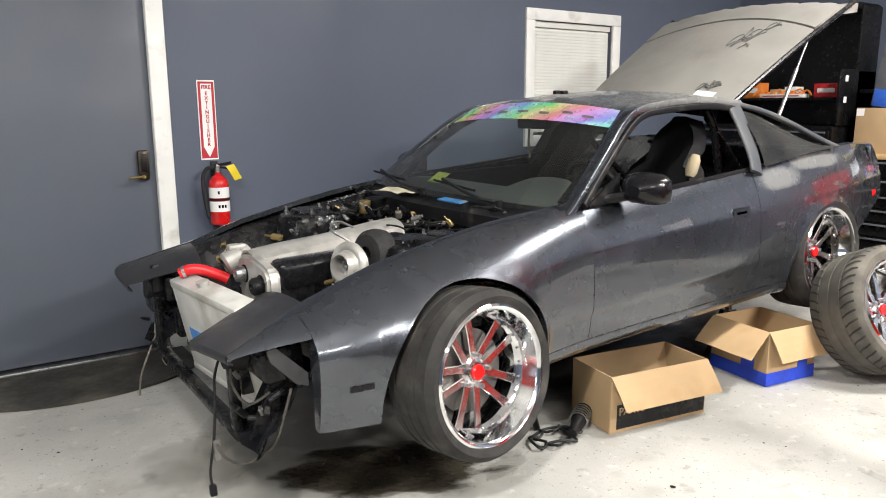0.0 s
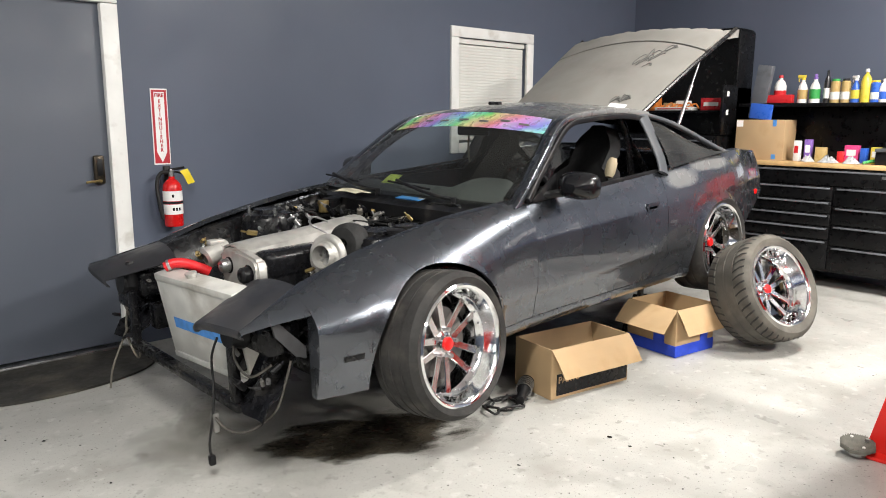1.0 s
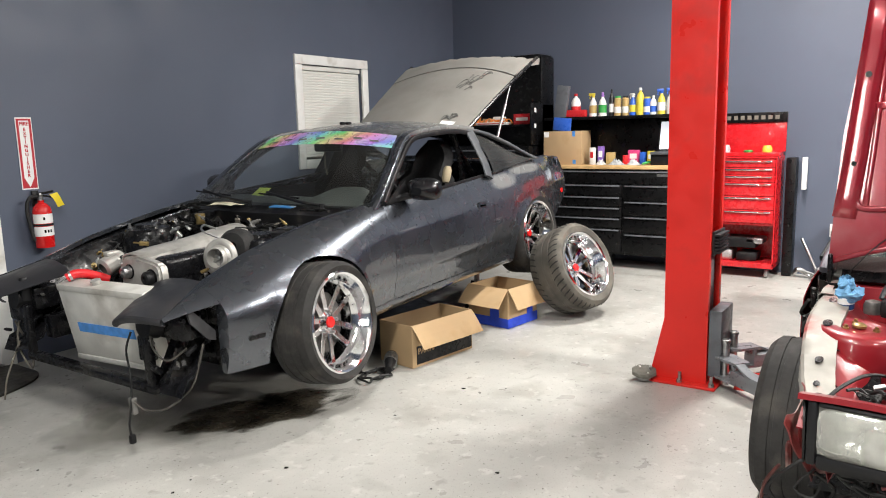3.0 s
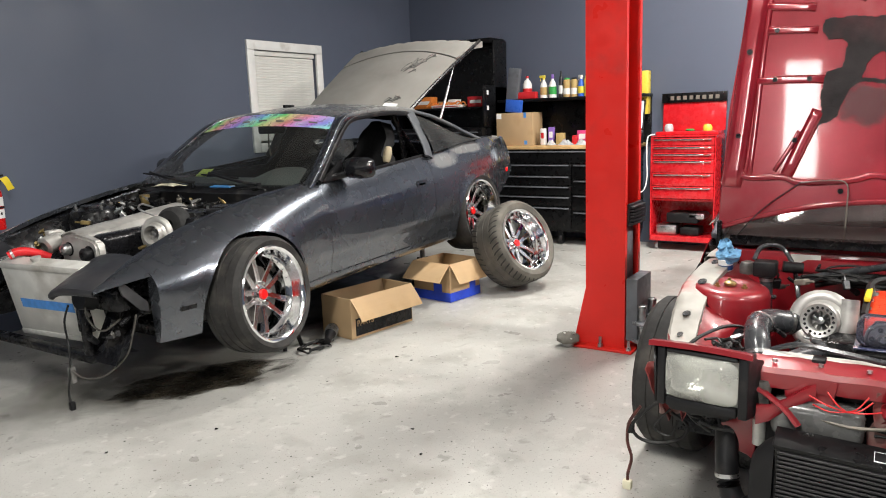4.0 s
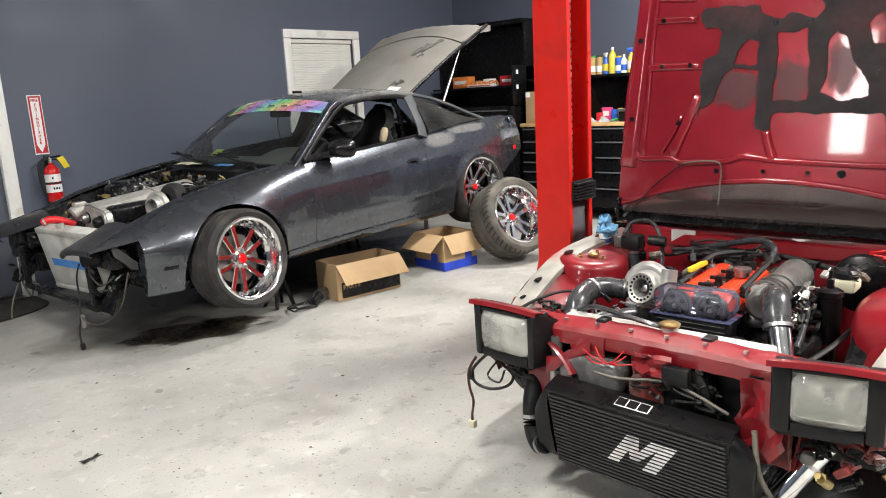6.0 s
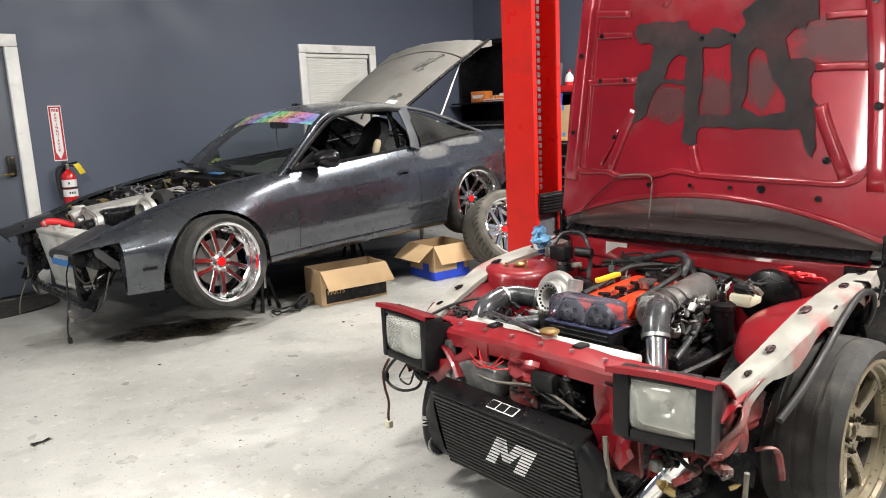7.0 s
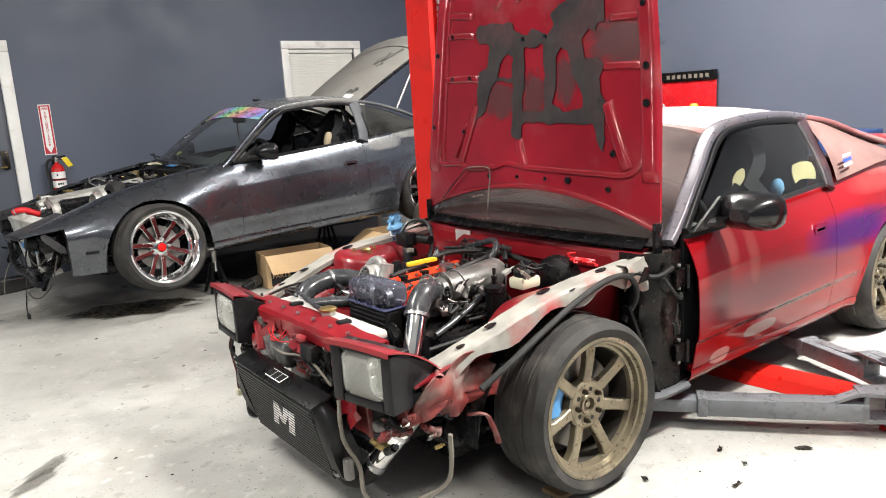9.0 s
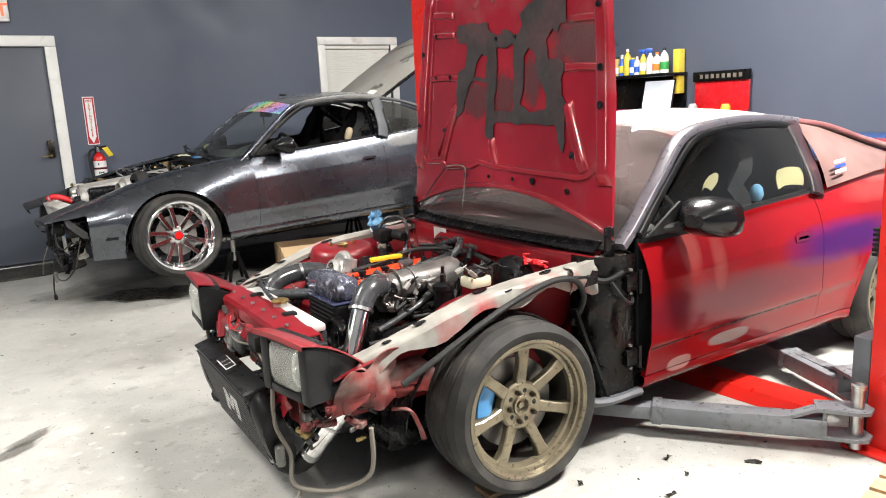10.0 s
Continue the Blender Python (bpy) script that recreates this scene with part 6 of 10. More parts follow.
# ---------------------------------------------------------------- grey coupe: nose and bay
BODY["slim"] = 0.0
for s in (-1, 1):
    inner_wing(grey, s, "bay_black", 0.80)
    # eyelid panel over the lamp
    bm = B()
    rows = []
    for i in range(9):
        f = i / 8
        a = Vector((-0.888, s * 0.475, 0.512)).lerp(Vector((-0.60, s * 0.34, 0.585)), f)
        bx = -0.858 + 0.295 * f
        b_ = Vector((bx, s * (fender_roll(bx)[0] - 0.006), smooth_table(TOPF, bx) + fender_roll(bx)[1] - 0.004))
        row = []
        for j in range(9):
            p = a.lerp(b_, j / 8)
            p.z += 0.016 * math.sin(math.pi * j / 8) ** 0.8 - 0.02 * (1 - j / 8) ** 4
            p.x -= 0.03 * math.sin(math.pi * j / 8) * (1 - f)
            row.append(p)
        rows.append(row)
    edge0 = rows[0]
    for dx, dz in ((-0.006, -0.008), (-0.006, -0.020), (0.0, -0.030), (0.015, -0.036)):
        rows.insert(0, [p + Vector((dx, 0, dz)) for p in edge0])
    add_sheet(bm, rows)
    part("headlight_lid", bm, "grey_matte", grey, "dull dark headlight lid", solid=0.006)
    # lamp recess, brackets and inner skin behind the missing bumper
    bm = B()
    add_box(bm, -0.74, -0.60, min(s * 0.46, s * 0.74), max(s * 0.46, s * 0.74), 0.38, 0.50, 0.02)
    part("headlight_bucket", bm, "bay_black", grey)
    bm = B()
    add_cyl(bm, (-0.80, s * 0.55, 0.455), (-0.74, s * 0.55, 0.445), 0.055, 0.065, seg=20)
    part("lamp_motor", bm, "black_plastic", grey)
    bm = B()
    add_prism(bm, [(0.06, 0.01), (0.085, 0.02), (0.19, -0.09), (0.19, -0.135), (0.15, -0.12), (0.07, -0.03)], 0.012,
              Matrix.Translation((-0.80, s * 0.77 if s < 0 else s * 0.75, 0.50)) @ Matrix.Rotation(math.pi / 2, 4, "X"))
    br = part("bumper_bracket", bm, "bracket_steel", grey, "bare metal bumper bracket", smooth=False)
    for hx, hz in ((-0.755, 0.485), (-0.66, 0.395), (-0.635, 0.37)):
        bm = B()
        add_cyl(bm, (hx, s * 0.7715, hz), (hx, s * 0.7475, hz), 0.010, seg=12)
        part("bracket_hole", bm, "bay_black", br)
    bm = B()
    rows = []
    for i in range(7):
        f = i / 6
        rows.append([(-0.78 + 0.22 * f + 0.02 * math.sin(j * 1.7), s * (0.50 + 0.25 * j / 6), 0.155 + 0.02 * math.sin(i * 2.1 + j) + 0.27 * f) for j in range(7)])
    add_sheet(bm, rows)
    part("splash_guard", bm, "bay_black", grey, "torn black inner splash guard", solid=0.004)
    bm = B()
    add_box(bm, -0.72, -0.30, min(s * 0.36, s * 0.44), max(s * 0.36, s * 0.44), 0.24, 0.36, 0.01)
    part("chassis_leg", bm, "bay_black", grey)
    bm = B()
    add_sheet(bm, [[(-0.515 + 0.08 * i / 4, s * (side_y(-0.515 + 0.08 * i / 4, z) + 0.0045), z) for z in (0.347, 0.357, 0.367)] for i in range(5)])
    part("side_marker", bm, "bay_black", grey, solid=0.004)
bm = B()
add_box(bm, -0.79, -0.74, -0.56, 0.52, 0.130, 0.172, 0.010)
add_box(bm, -0.79, -0.755, 0.46, 0.51, 0.165, 0.42, 0.01)
add_box(bm, -0.79, -0.755, -0.55, -0.50, 0.165, 0.42, 0.01)
part("lower_crossmember", bm, "bay_black", grey)

# radiator
bm = B()
tilt = Matrix.Translation((-0.655, -0.150, 0.178)) @ Matrix.Rotation(radians(6), 4, "Z") @ Matrix.Rotation(radians(-9.5), 4, "Y")
add_box(bm, -0.038, 0.025, -0.298, 0.298, 0.03, 0.368, 0.004, tilt)
radiator = part("radiator", bm, "alu_sheet", grey, "bare aluminium radiator with blue tape across it")
for z0, z1, dx in ((0.0, 0.030, 0.0), (0.366, 0.400, 0.02)):
    bm = B()
    add_box(bm, -0.041, 0.032 + dx, -0.301, 0.301, z0, z1, 0.006, tilt)
    part("tank", bm, "alu_sheet", radiator)
bm = B()
add_box(bm, -0.0405, -0.0385, -0.175, 0.22, 0.160, 0.208, 0, tilt)
part("tape", bm, "tape_light", radiator, smooth=False)
bm = B()
add_cyl(bm, tilt @ Vector((0.005, 0.06, 0.398)), tilt @ Vector((0.005, 0.06, 0.413)), 0.020, seg=20)
add_cyl(bm, tilt @ Vector((0.005, 0.06, 0.413)), tilt @ Vector((0.005, 0.06, 0.422)), 0.025, seg=12)
part("filler_cap", bm, "alu", radiator)
bm = B()
add_tube(bm, [(-0.755, 0.095, 0.592), (-0.722, 0.079, 0.606), (-0.680, 0.060, 0.602), (-0.635, 0.038, 0.582), (-0.590, 0.018, 0.556)], 0.022, 16)
part("coolant_hose", bm, "hose_red", radiator, "red silicone coolant hose")
bm = B()
clamp_ring(bm, (-0.74, 0.088, 0.599), (0.033, -0.016, 0.012), 0.025)
part("hose_clamp", bm, "steel", radiator)

M["turbo_wrap"] = material("heat_wrap", (0.012, 0.012, 0.012), 0.75, vary=0.4, scale=30, bump=0.5, bump_scale=90)
# engine block and covers
bm = B()
add_box(bm, -0.52, 0.12, -0.34, -0.06, 0.30, 0.63, 0.02)
engine = part("engine", bm, "bay_black", grey, "turbocharged engine with cast aluminium covers")
bm = B()
outline = [(-0.058, 0.50), (-0.055, 0.63), (-0.068, 0.662), (-0.10, 0.676), (-0.19, 0.682), (-0.25, 0.674), (-0.32, 0.664), (-0.355, 0.655), (-0.372, 0.630), (-0.372, 0.555), (-0.350, 0.520), (-0.30, 0.50)]
add_prism(bm, outline, 0.052, Matrix(((0, 0, 1, -0.568), (1, 0, 0, 0), (0, 1, 0, 0), (0, 0, 0, 1))))
bmesh.ops.recalc_face_normals(bm, faces=bm.faces[:])
bmesh.ops.bevel(bm, geom=bm.edges[:], offset=0.012, segments=2, affect="EDGES")
tcov = part("timing_cover", bm, "alu", engine, "pale cast timing cover round two pulleys")
for y, z, r, mt in ((-0.133, 0.606, 0.030, "steel"), (-0.305, 0.592, 0.034, "black_plastic")):
    pm = Matrix.Translation((-0.566, y, z)) @ Matrix.Rotation(-math.pi / 2, 4, "Y")
    bm = B()
    add_lathe(bm, [(r * 1.18, 0.0), (r * 1.18, 0.006), (r * 1.05, 0.007), (0, 0.007)], pm, 28)
    part("cover_recess", bm, "bay_black", tcov)
    bm = B()
    add_lathe(bm, [(r * 0.98, 0.006), (r * 0.98, 0.034), (r * 0.8, 0.042), (r * 0.45, 0.044), (r * 0.4, 0.034), (0, 0.034)], pm, 24)
    part("pulley", bm, mt, engine)
bolt_row(tcov, [(-0.568, y, z) for y, z in ((-0.075, 0.64), (-0.205, 0.66), (-0.355, 0.61), (-0.345, 0.55), (-0.075, 0.54))], 0.006, 0.006)
bm = B()
rows = []
for i in range(15):
    f = i / 14
    x = -0.55 + 0.66 * f
    w = 0.085 + 0.015 * math.sin(f * 9)
    zc = 0.690 + 0.05 * f
    rows.append([(x, -0.13 + w * v, zc - 0.03 * abs(v) ** 3 - (0.05 if abs(v) == 1 else 0)) for v in (-1, -0.9, -0.6, -0.2, 0.2, 0.6, 0.9, 1)])
add_sheet(bm, rows)
part("valve_cover", bm, "alu", engine, "pale cast aluminium valve cover", solid=0.008)
bm = B()
add_box(bm, -0.51, 0.10, -0.345, -0.225, 0.55, 0.672, 0.03, seg=3)
part("cam_cover", bm, "bay_black", engine)
turbo(engine, (-0.275, -0.450, 0.643), (-0.9, -0.25, 0.12), -1, 0.082, ring=False)
bm = B()
add_lathe(bm, [(0.03, -0.055), (0.075, -0.05), (0.092, -0.03), (0.096, 0.0), (0.092, 0.03), (0.075, 0.05), (0.03, 0.055)], Matrix.Translation((-0.155, -0.435, 0.672)) @ Vector((-0.9, -0.25, 0.12)).to_track_quat("Z", "Y").to_matrix().to_4x4(), 32)
part("turbine_housing", bm, "turbo_wrap", engine, "black wrapped turbine housing")
bm = B()
add_tube(bm, [(-0.10, -0.42, 0.70), (-0.02, -0.40, 0.69), (0.06, -0.40, 0.62)], 0.04, 12)
part("exhaust_pipe", bm, "bay_black", engine)
wire(engine, [(-0.26, -0.43, 0.735), (-0.30, -0.36, 0.775), (-0.24, -0.30, 0.79), (-0.19, -0.33, 0.765)], 0.005, "steel", "oil_line")
bm = B()
add_tube(bm, [(-0.20, -0.45, 0.57), (-0.26, -0.40, 0.52), (-0.18, -0.34, 0.50)], 0.014, 8)
add_tube(bm, [(-0.34, -0.40, 0.52), (-0.28, -0.44, 0.50), (-0.22, -0.42, 0.53)], 0.010, 8)
part("oil_feed", bm, "brass", engine)
knot(engine, (-0.35, -0.40, 0.53), (0.16, 0.12, 0.06), 12, "wire", 0.006, 3)
# throttle body and alternator on the far side
bm = B()
add_lathe(bm, [(0.03, -0.06), (0.048, -0.05), (0.048, 0.02), (0.036, 0.03), (0.036, 0.06), (0, 0.06)], Matrix.Translation((-0.53, 0.065, 0.625)) @ Matrix.Rotation(radians(70), 4, "Y"), 20)
add_box(bm, -0.565, -0.49, 0.045, 0.095, 0.660, 0.685, 0.008)
part("throttle_body", bm, "alu", engine)
bm = B()
add_box(bm, -0.30, 0.10, 0.02, 0.17, 0.52, 0.66, 0.04, seg=3)
part("intake_plenum", bm, "bay_black", engine)
knot(engine, (-0.45, 0.12, 0.66), (0.10, 0.12, 0.06), 8, "wire", 0.006, 4)
for k, (x, y, z, r, h, mt) in enumerate(((-0.03, -0.60, 0.69, 0.036, 0.05, "black_plastic"), (0.06, -0.57, 0.69, 0.05, 0.055, "bay_black"), (0.30, 0.36, 0.70, 0.05, 0.06, "black_plastic"), (0.20, 0.30, 0.70, 0.028, 0.06, "brass"))):
    bm = B()
    add_lathe(bm, [(r * 0.9, 0), (r, 0.008), (r, h * 0.7), (r * 1.08, h * 0.72), (r * 1.08, h), (r * 0.8, h * 1.05), (0, h * 1.05)], Matrix.Translation((x, y, z)), 24)
    part("fluid_reservoir", bm, mt, grey)
bm = B()
add_box(bm, 0.0, 0.16, -0.62, -0.40, 0.62, 0.69, 0.02)
part("battery_tray", bm, "bay_black", grey)
knot(grey, (0.22, 0.34, 0.70), (0.14, 0.14, 0.05), 12, "wire", 0.005, 5)
knot(grey, (0.20, -0.20, 0.70), (0.22, 0.25, 0.05), 9, "wire", 0.005, 6)
wire(grey, [(0.40, -0.55, 0.69), (0.39, -0.2, 0.72), (0.40, 0.2, 0.71), (0.38, 0.5, 0.70)], 0.008, name="wiring_loom")
for k in range(5):
    bm = B()
    add_box(bm, 0.405, 0.418, -0.48 + 0.17 * k, -0.47 + 0.17 * k, 0.66, 0.74, 0.002)
    part("clip", bm, "wire_grey", grey)
small_parts(grey, ((-0.45, 0.05), (-0.40, -0.30), (0.52, 0.62)), 12, 81, ("brass", "bay_black", "cast_grey"))
small_parts(grey, ((-0.58, -0.30), (0.02, 0.20), (0.58, 0.70)), 14, 82, ("cast_grey", "bay_black", "brass", "steel"))
small_parts(grey, ((0.10, 0.36), (-0.55, 0.55), (0.68, 0.74)), 34, 83, ("bay_black", "black_plastic", "cast_grey", "wire_grey", "brass"))
small_parts(grey, ((-0.20, 0.12), (0.20, 0.55), (0.62, 0.72)), 14, 84, ("bay_black", "cast_grey", "steel"))
small_parts(grey, ((-0.80, -0.66), (-0.74, -0.46), (0.22, 0.46)), 12, 85, ("bay_black", "black_plastic", "cast_grey"))
small_parts(grey, ((-0.80, -0.66), (0.46, 0.70), (0.22, 0.50)), 14, 86, ("bay_black", "black_plastic", "cast_grey"))
# cowl, wipers, papers
bm = B()
rows = [[(0.40 + 0.16 * f - 0.09 * (1 - v * v), v * 0.70, 0.755 + 0.035 * f + 0.012 * (1 - v * v)) for v in [-1 + 2 * j / 14 for j in range(15)]] for f in (0, 0.25, 0.5, 0.75, 1.0)]
rows.insert(0, [(p[0] + 0.004, p[1], p[2] - 0.06) for p in rows[0]])
add_sheet(bm, rows)
cowl = part("cowl", bm, "black_plastic", grey, solid=0.008)
for y0, y1 in ((-0.50, -0.02), (0.08, 0.56)):
    bm = B()
    add_tube(bm, [(0.40, y0, 0.815), (0.36, y0 + 0.10, 0.832), (0.42, y1 - 0.1, 0.86), (0.45, y1, 0.87)], 0.009, 8)
    add_tube(bm, [(0.41, y0 + 0.18, 0.848), (0.44, y1 + 0.06, 0.862)], 0.006, 6)
    add_cyl(bm, (0.40, y0, 0.785), (0.40, y0, 0.825), 0.014, seg=12)
    part("wiper", bm, "black_plastic", grey)
knot(grey, (0.36, -0.52, 0.80), (0.04, 0.09, 0.015), 7, "wire", 0.005, 8)
knot(grey, (0.34, 0.55, 0.79), (0.05, 0.10, 0.02), 9, "wire", 0.006, 9)

paper = B()
add_sheet(paper, [[(0.27 + 0.02 * i, 0.10 + 0.055 * j, 0.808 + 0.006 * math.sin(i + j)) for j in range(5)] for i in range(6)])
M["cream"] = material("cream_paper", (0.60, 0.57, 0.42), 0.7, vary=0.06)
part("note_paper", paper, "cream", grey, solid=0.002)
bm = B()
add_box(bm, 0.30, 0.345, -0.36, -0.19, 0.806, 0.811, 0, Matrix.Translation((0.32, -0.27, 0.81)) @ Matrix.Rotation(radians(-6), 4, "Y") @ Matrix.Translation((-0.32, 0.27, -0.81)))
M["card_blue"] = material("blue_card", (0.03, 0.15, 0.36), 0.4, vary=0.1, dirt=(0.45, 0.36, 0.1), dirt_amount=0.3, dirt_scale=12)
part("parking_card", bm, "card_blue", grey, smooth=False)
bm = B()
add_sheet(bm, [[screen_point(0.12 + 0.10 * i, 0.02 + 0.075 * j, -0.004) for j in range(3)] for i in range(2)])
M["lime"] = material("lime_sticker", (0.62, 0.70, 0.16), 0.5, vary=0.05, dirt=(0.3, 0.4, 0.1), dirt_amount=0.3, dirt_scale=30)
part("inspection_sticker", bm, "lime", grey)
# banner on the screen
bm = B()
add_sheet(bm, [[screen_point(0.80 + 0.185 * i / 4, -0.97 + 1.94 * j / 24, 0.003) for j in range(25)] for i in range(5)])
banner = part("sun_strip", bm, "holo", grey, "iridescent rainbow sun strip across the windscreen")
for v0, v1, f0, f1 in ((-0.80, -0.66, 0.85, 0.93), (-0.58, -0.44, 0.87, 0.94), (-0.34, -0.20, 0.85, 0.92), (-0.08, 0.08, 0.86, 0.93), (0.18, 0.34, 0.85, 0.93), (0.44, 0.58, 0.86, 0.93), (0.66, 0.80, 0.85, 0.92)):
    bm = B()
    add_sheet(bm, [[screen_point(f, v0 + 0.015 * i_ + (v1 - v0) * 0.8 * j / 4, 0.0055) for j in range(5)] for i_, f in enumerate((f0 + 0.012, f0 + 0.034))])
    part("banner_mark", bm, "cast_grey", banner)
# antenna stub on the roof, roll bar, mirror inside
bm = B()
add_box(bm, 1.19, 1.225, -0.05, -0.02, 1.238, 1.256, 0.005)
add_box(bm, 1.19, 1.225, 0.005, 0.03, 1.238, 1.258, 0.005)
part("antenna_base", bm, "black_plastic", grey)
bm = B()
add_tube(bm, [(0.62, 0.64, 0.80), (0.86, 0.62, 0.99), (1.12, 0.52, 1.14), (1.45, 0.52, 1.17), (1.72, 0.52, 1.14), (1.78, 0.56, 0.85), (1.80, 0.60, 0.25)], 0.02, 10)
add_tube(bm, [(0.62, -0.64, 0.80), (0.86, -0.62, 0.99), (1.12, -0.52, 1.14), (1.45, -0.52, 1.17), (1.72, -0.52, 1.14), (1.78, -0.56, 0.85), (1.80, -0.60, 0.25)], 0.02, 10)
add_tube(bm, [(1.76, 0.52, 1.12), (1.76, 0.0, 1.16), (1.76, -0.52, 1.12)], 0.02, 10)
add_tube(bm, [(1.76, 0.50, 1.10), (2.3, 0.45, 0.62)], 0.02, 10, smooth=False)
add_tube(bm, [(1.76, -0.50, 1.10), (2.3, -0.45, 0.62)], 0.02, 10, smooth=False)
add_tube(bm, [(1.78, -0.55, 0.72), (1.78, 0.55, 0.72)], 0.02, 10, smooth=False)
part("roll_cage", bm, "bay_black", grey)
bm = B()
add_box(bm, 1.02, 1.05, -0.12, 0.12, 1.07, 1.125, 0.012)
part("interior_mirror", bm, "black_plastic", grey)
wire(grey, [(1.02, 0.02, 1.07), (1.02, 0.025, 0.99), (1.02, 0.015, 0.92)], 0.006, "wire_grey", "hanging_charm")
# harness pads and a pale bolster on the seat
bm = B()
add_lathe(bm, [(0, -0.06), (0.02, -0.055), (0.03, -0.03), (0.03, 0.03), (0.02, 0.055), (0, 0.06)], Matrix.Translation((1.53, -0.595, 0.88)) @ Matrix.Rotation(radians(22), 4, "Y"), 16)
M["beige"] = material("beige_foam", (0.36, 0.30, 0.20), 0.85, vary=0.1)
part("seat_bolster", bm, "beige", grey, "pale worn seat bolster")
# finger drawings in the dust
M["dust_line"] = material("wiped_glass_line", (0.10, 0.10, 0.095), 0.6, vary=0.1)
rng = random.Random(12)
for u0, v0, w, n, turns in ((0.58, -0.50, 0.11, 40, 3), (0.53, -0.42, 0.10, 30, 2), (0.67, -0.62, 0.045, 16, 2), (0.47, -0.55, 0.02, 8, 1), (0.12, -0.70, 0.04, 24, 3), (0.10, -0.60, 0.03, 18, 2)):
    pts = []
    for k in range(n):
        a = 2 * math.pi * turns * k / n
        pts.append(hatch_point(u0 + w * 0.5 * math.sin(a) + 0.02 * math.sin(2.3 * a), v0 + w * 1.6 * (k / n - 0.5) + 0.04 * math.cos(a * 1.3), 0.0045))
    wire(hatch, pts, 0.0020, "dust_line", "finger_drawing", 4)
bm = B()
add_sheet(bm, [[hatch_point(0.015 + 0.05 * i, -0.80 + 0.22 * j / 3, 0.005) for j in range(4)] for i in range(2)])
part("sticker", bm, "white", hatch)

# cables hanging from the nose
M["wire_dust"] = material("dusty_dark_cable", (0.055, 0.050, 0.043), 0.6, vary=0.3, scale=20)
wire(grey, [(-0.72, 0.62, 0.42), (-0.76, 0.66, 0.20), (-0.74, 0.60, 0.05), (-0.70, 0.66, 0.12), (-0.74, 0.70, 0.30)], 0.006, "wire_grey", "hanging_cable")
wire(grey, [(-0.76, 0.64, 0.20), (-0.84, 0.66, 0.02), (-0.86, 0.68, -0.10)], 0.005, "wire_grey", "hanging_cable")
wire(grey, [(-0.78, -0.42, 0.40), (-0.80, -0.40, 0.32), (-0.82, -0.44, 0.22), (-0.84, -0.46, 0.12), (-0.86, -0.45, 0.0), (-0.86, -0.46, -0.06)], 0.005, "wire", "hanging_cable")
wire(grey, [(-0.84, -0.45, 0.12), (-0.82, -0.52, 0.07), (-0.78, -0.62, 0.08), (-0.72, -0.72, 0.17), (-0.69, -0.75, 0.27), (-0.66, -0.755, 0.36)], 0.005, "wire_dust", "hanging_cable")
wire(grey, [(-0.79, -0.58, 0.45), (-0.80, -0.60, 0.36), (-0.77, -0.65, 0.30), (-0.72, -0.72, 0.35)], 0.005, "wire_dust", "hanging_cable")
bm = B()
add_box(bm, -0.845, -0.82, -0.47, -0.435, 0.04, 0.12, 0.006)
part("connector", bm, "cast_grey", grey)
bm = B()
add_box(bm, -0.872, -0.848, -0.472, -0.448, -0.085, -0.045, 0.004)
part("connector", bm, "black_plastic", grey)
bm = B()
add_box(bm, -0.79, -0.71, 0.50, 0.64, 0.33, 0.44, 0.012)
part("horn_bracket", bm, "bay_black", grey)
bm = B()
add_lathe(bm, [(0, 0), (0.028, 0), (0.03, 0.10), (0.02, 0.12), (0, 0.12)], Matrix.Translation((-0.76, 0.50, 0.44)), 14)
part("relay_can", bm, "black_plastic", grey)

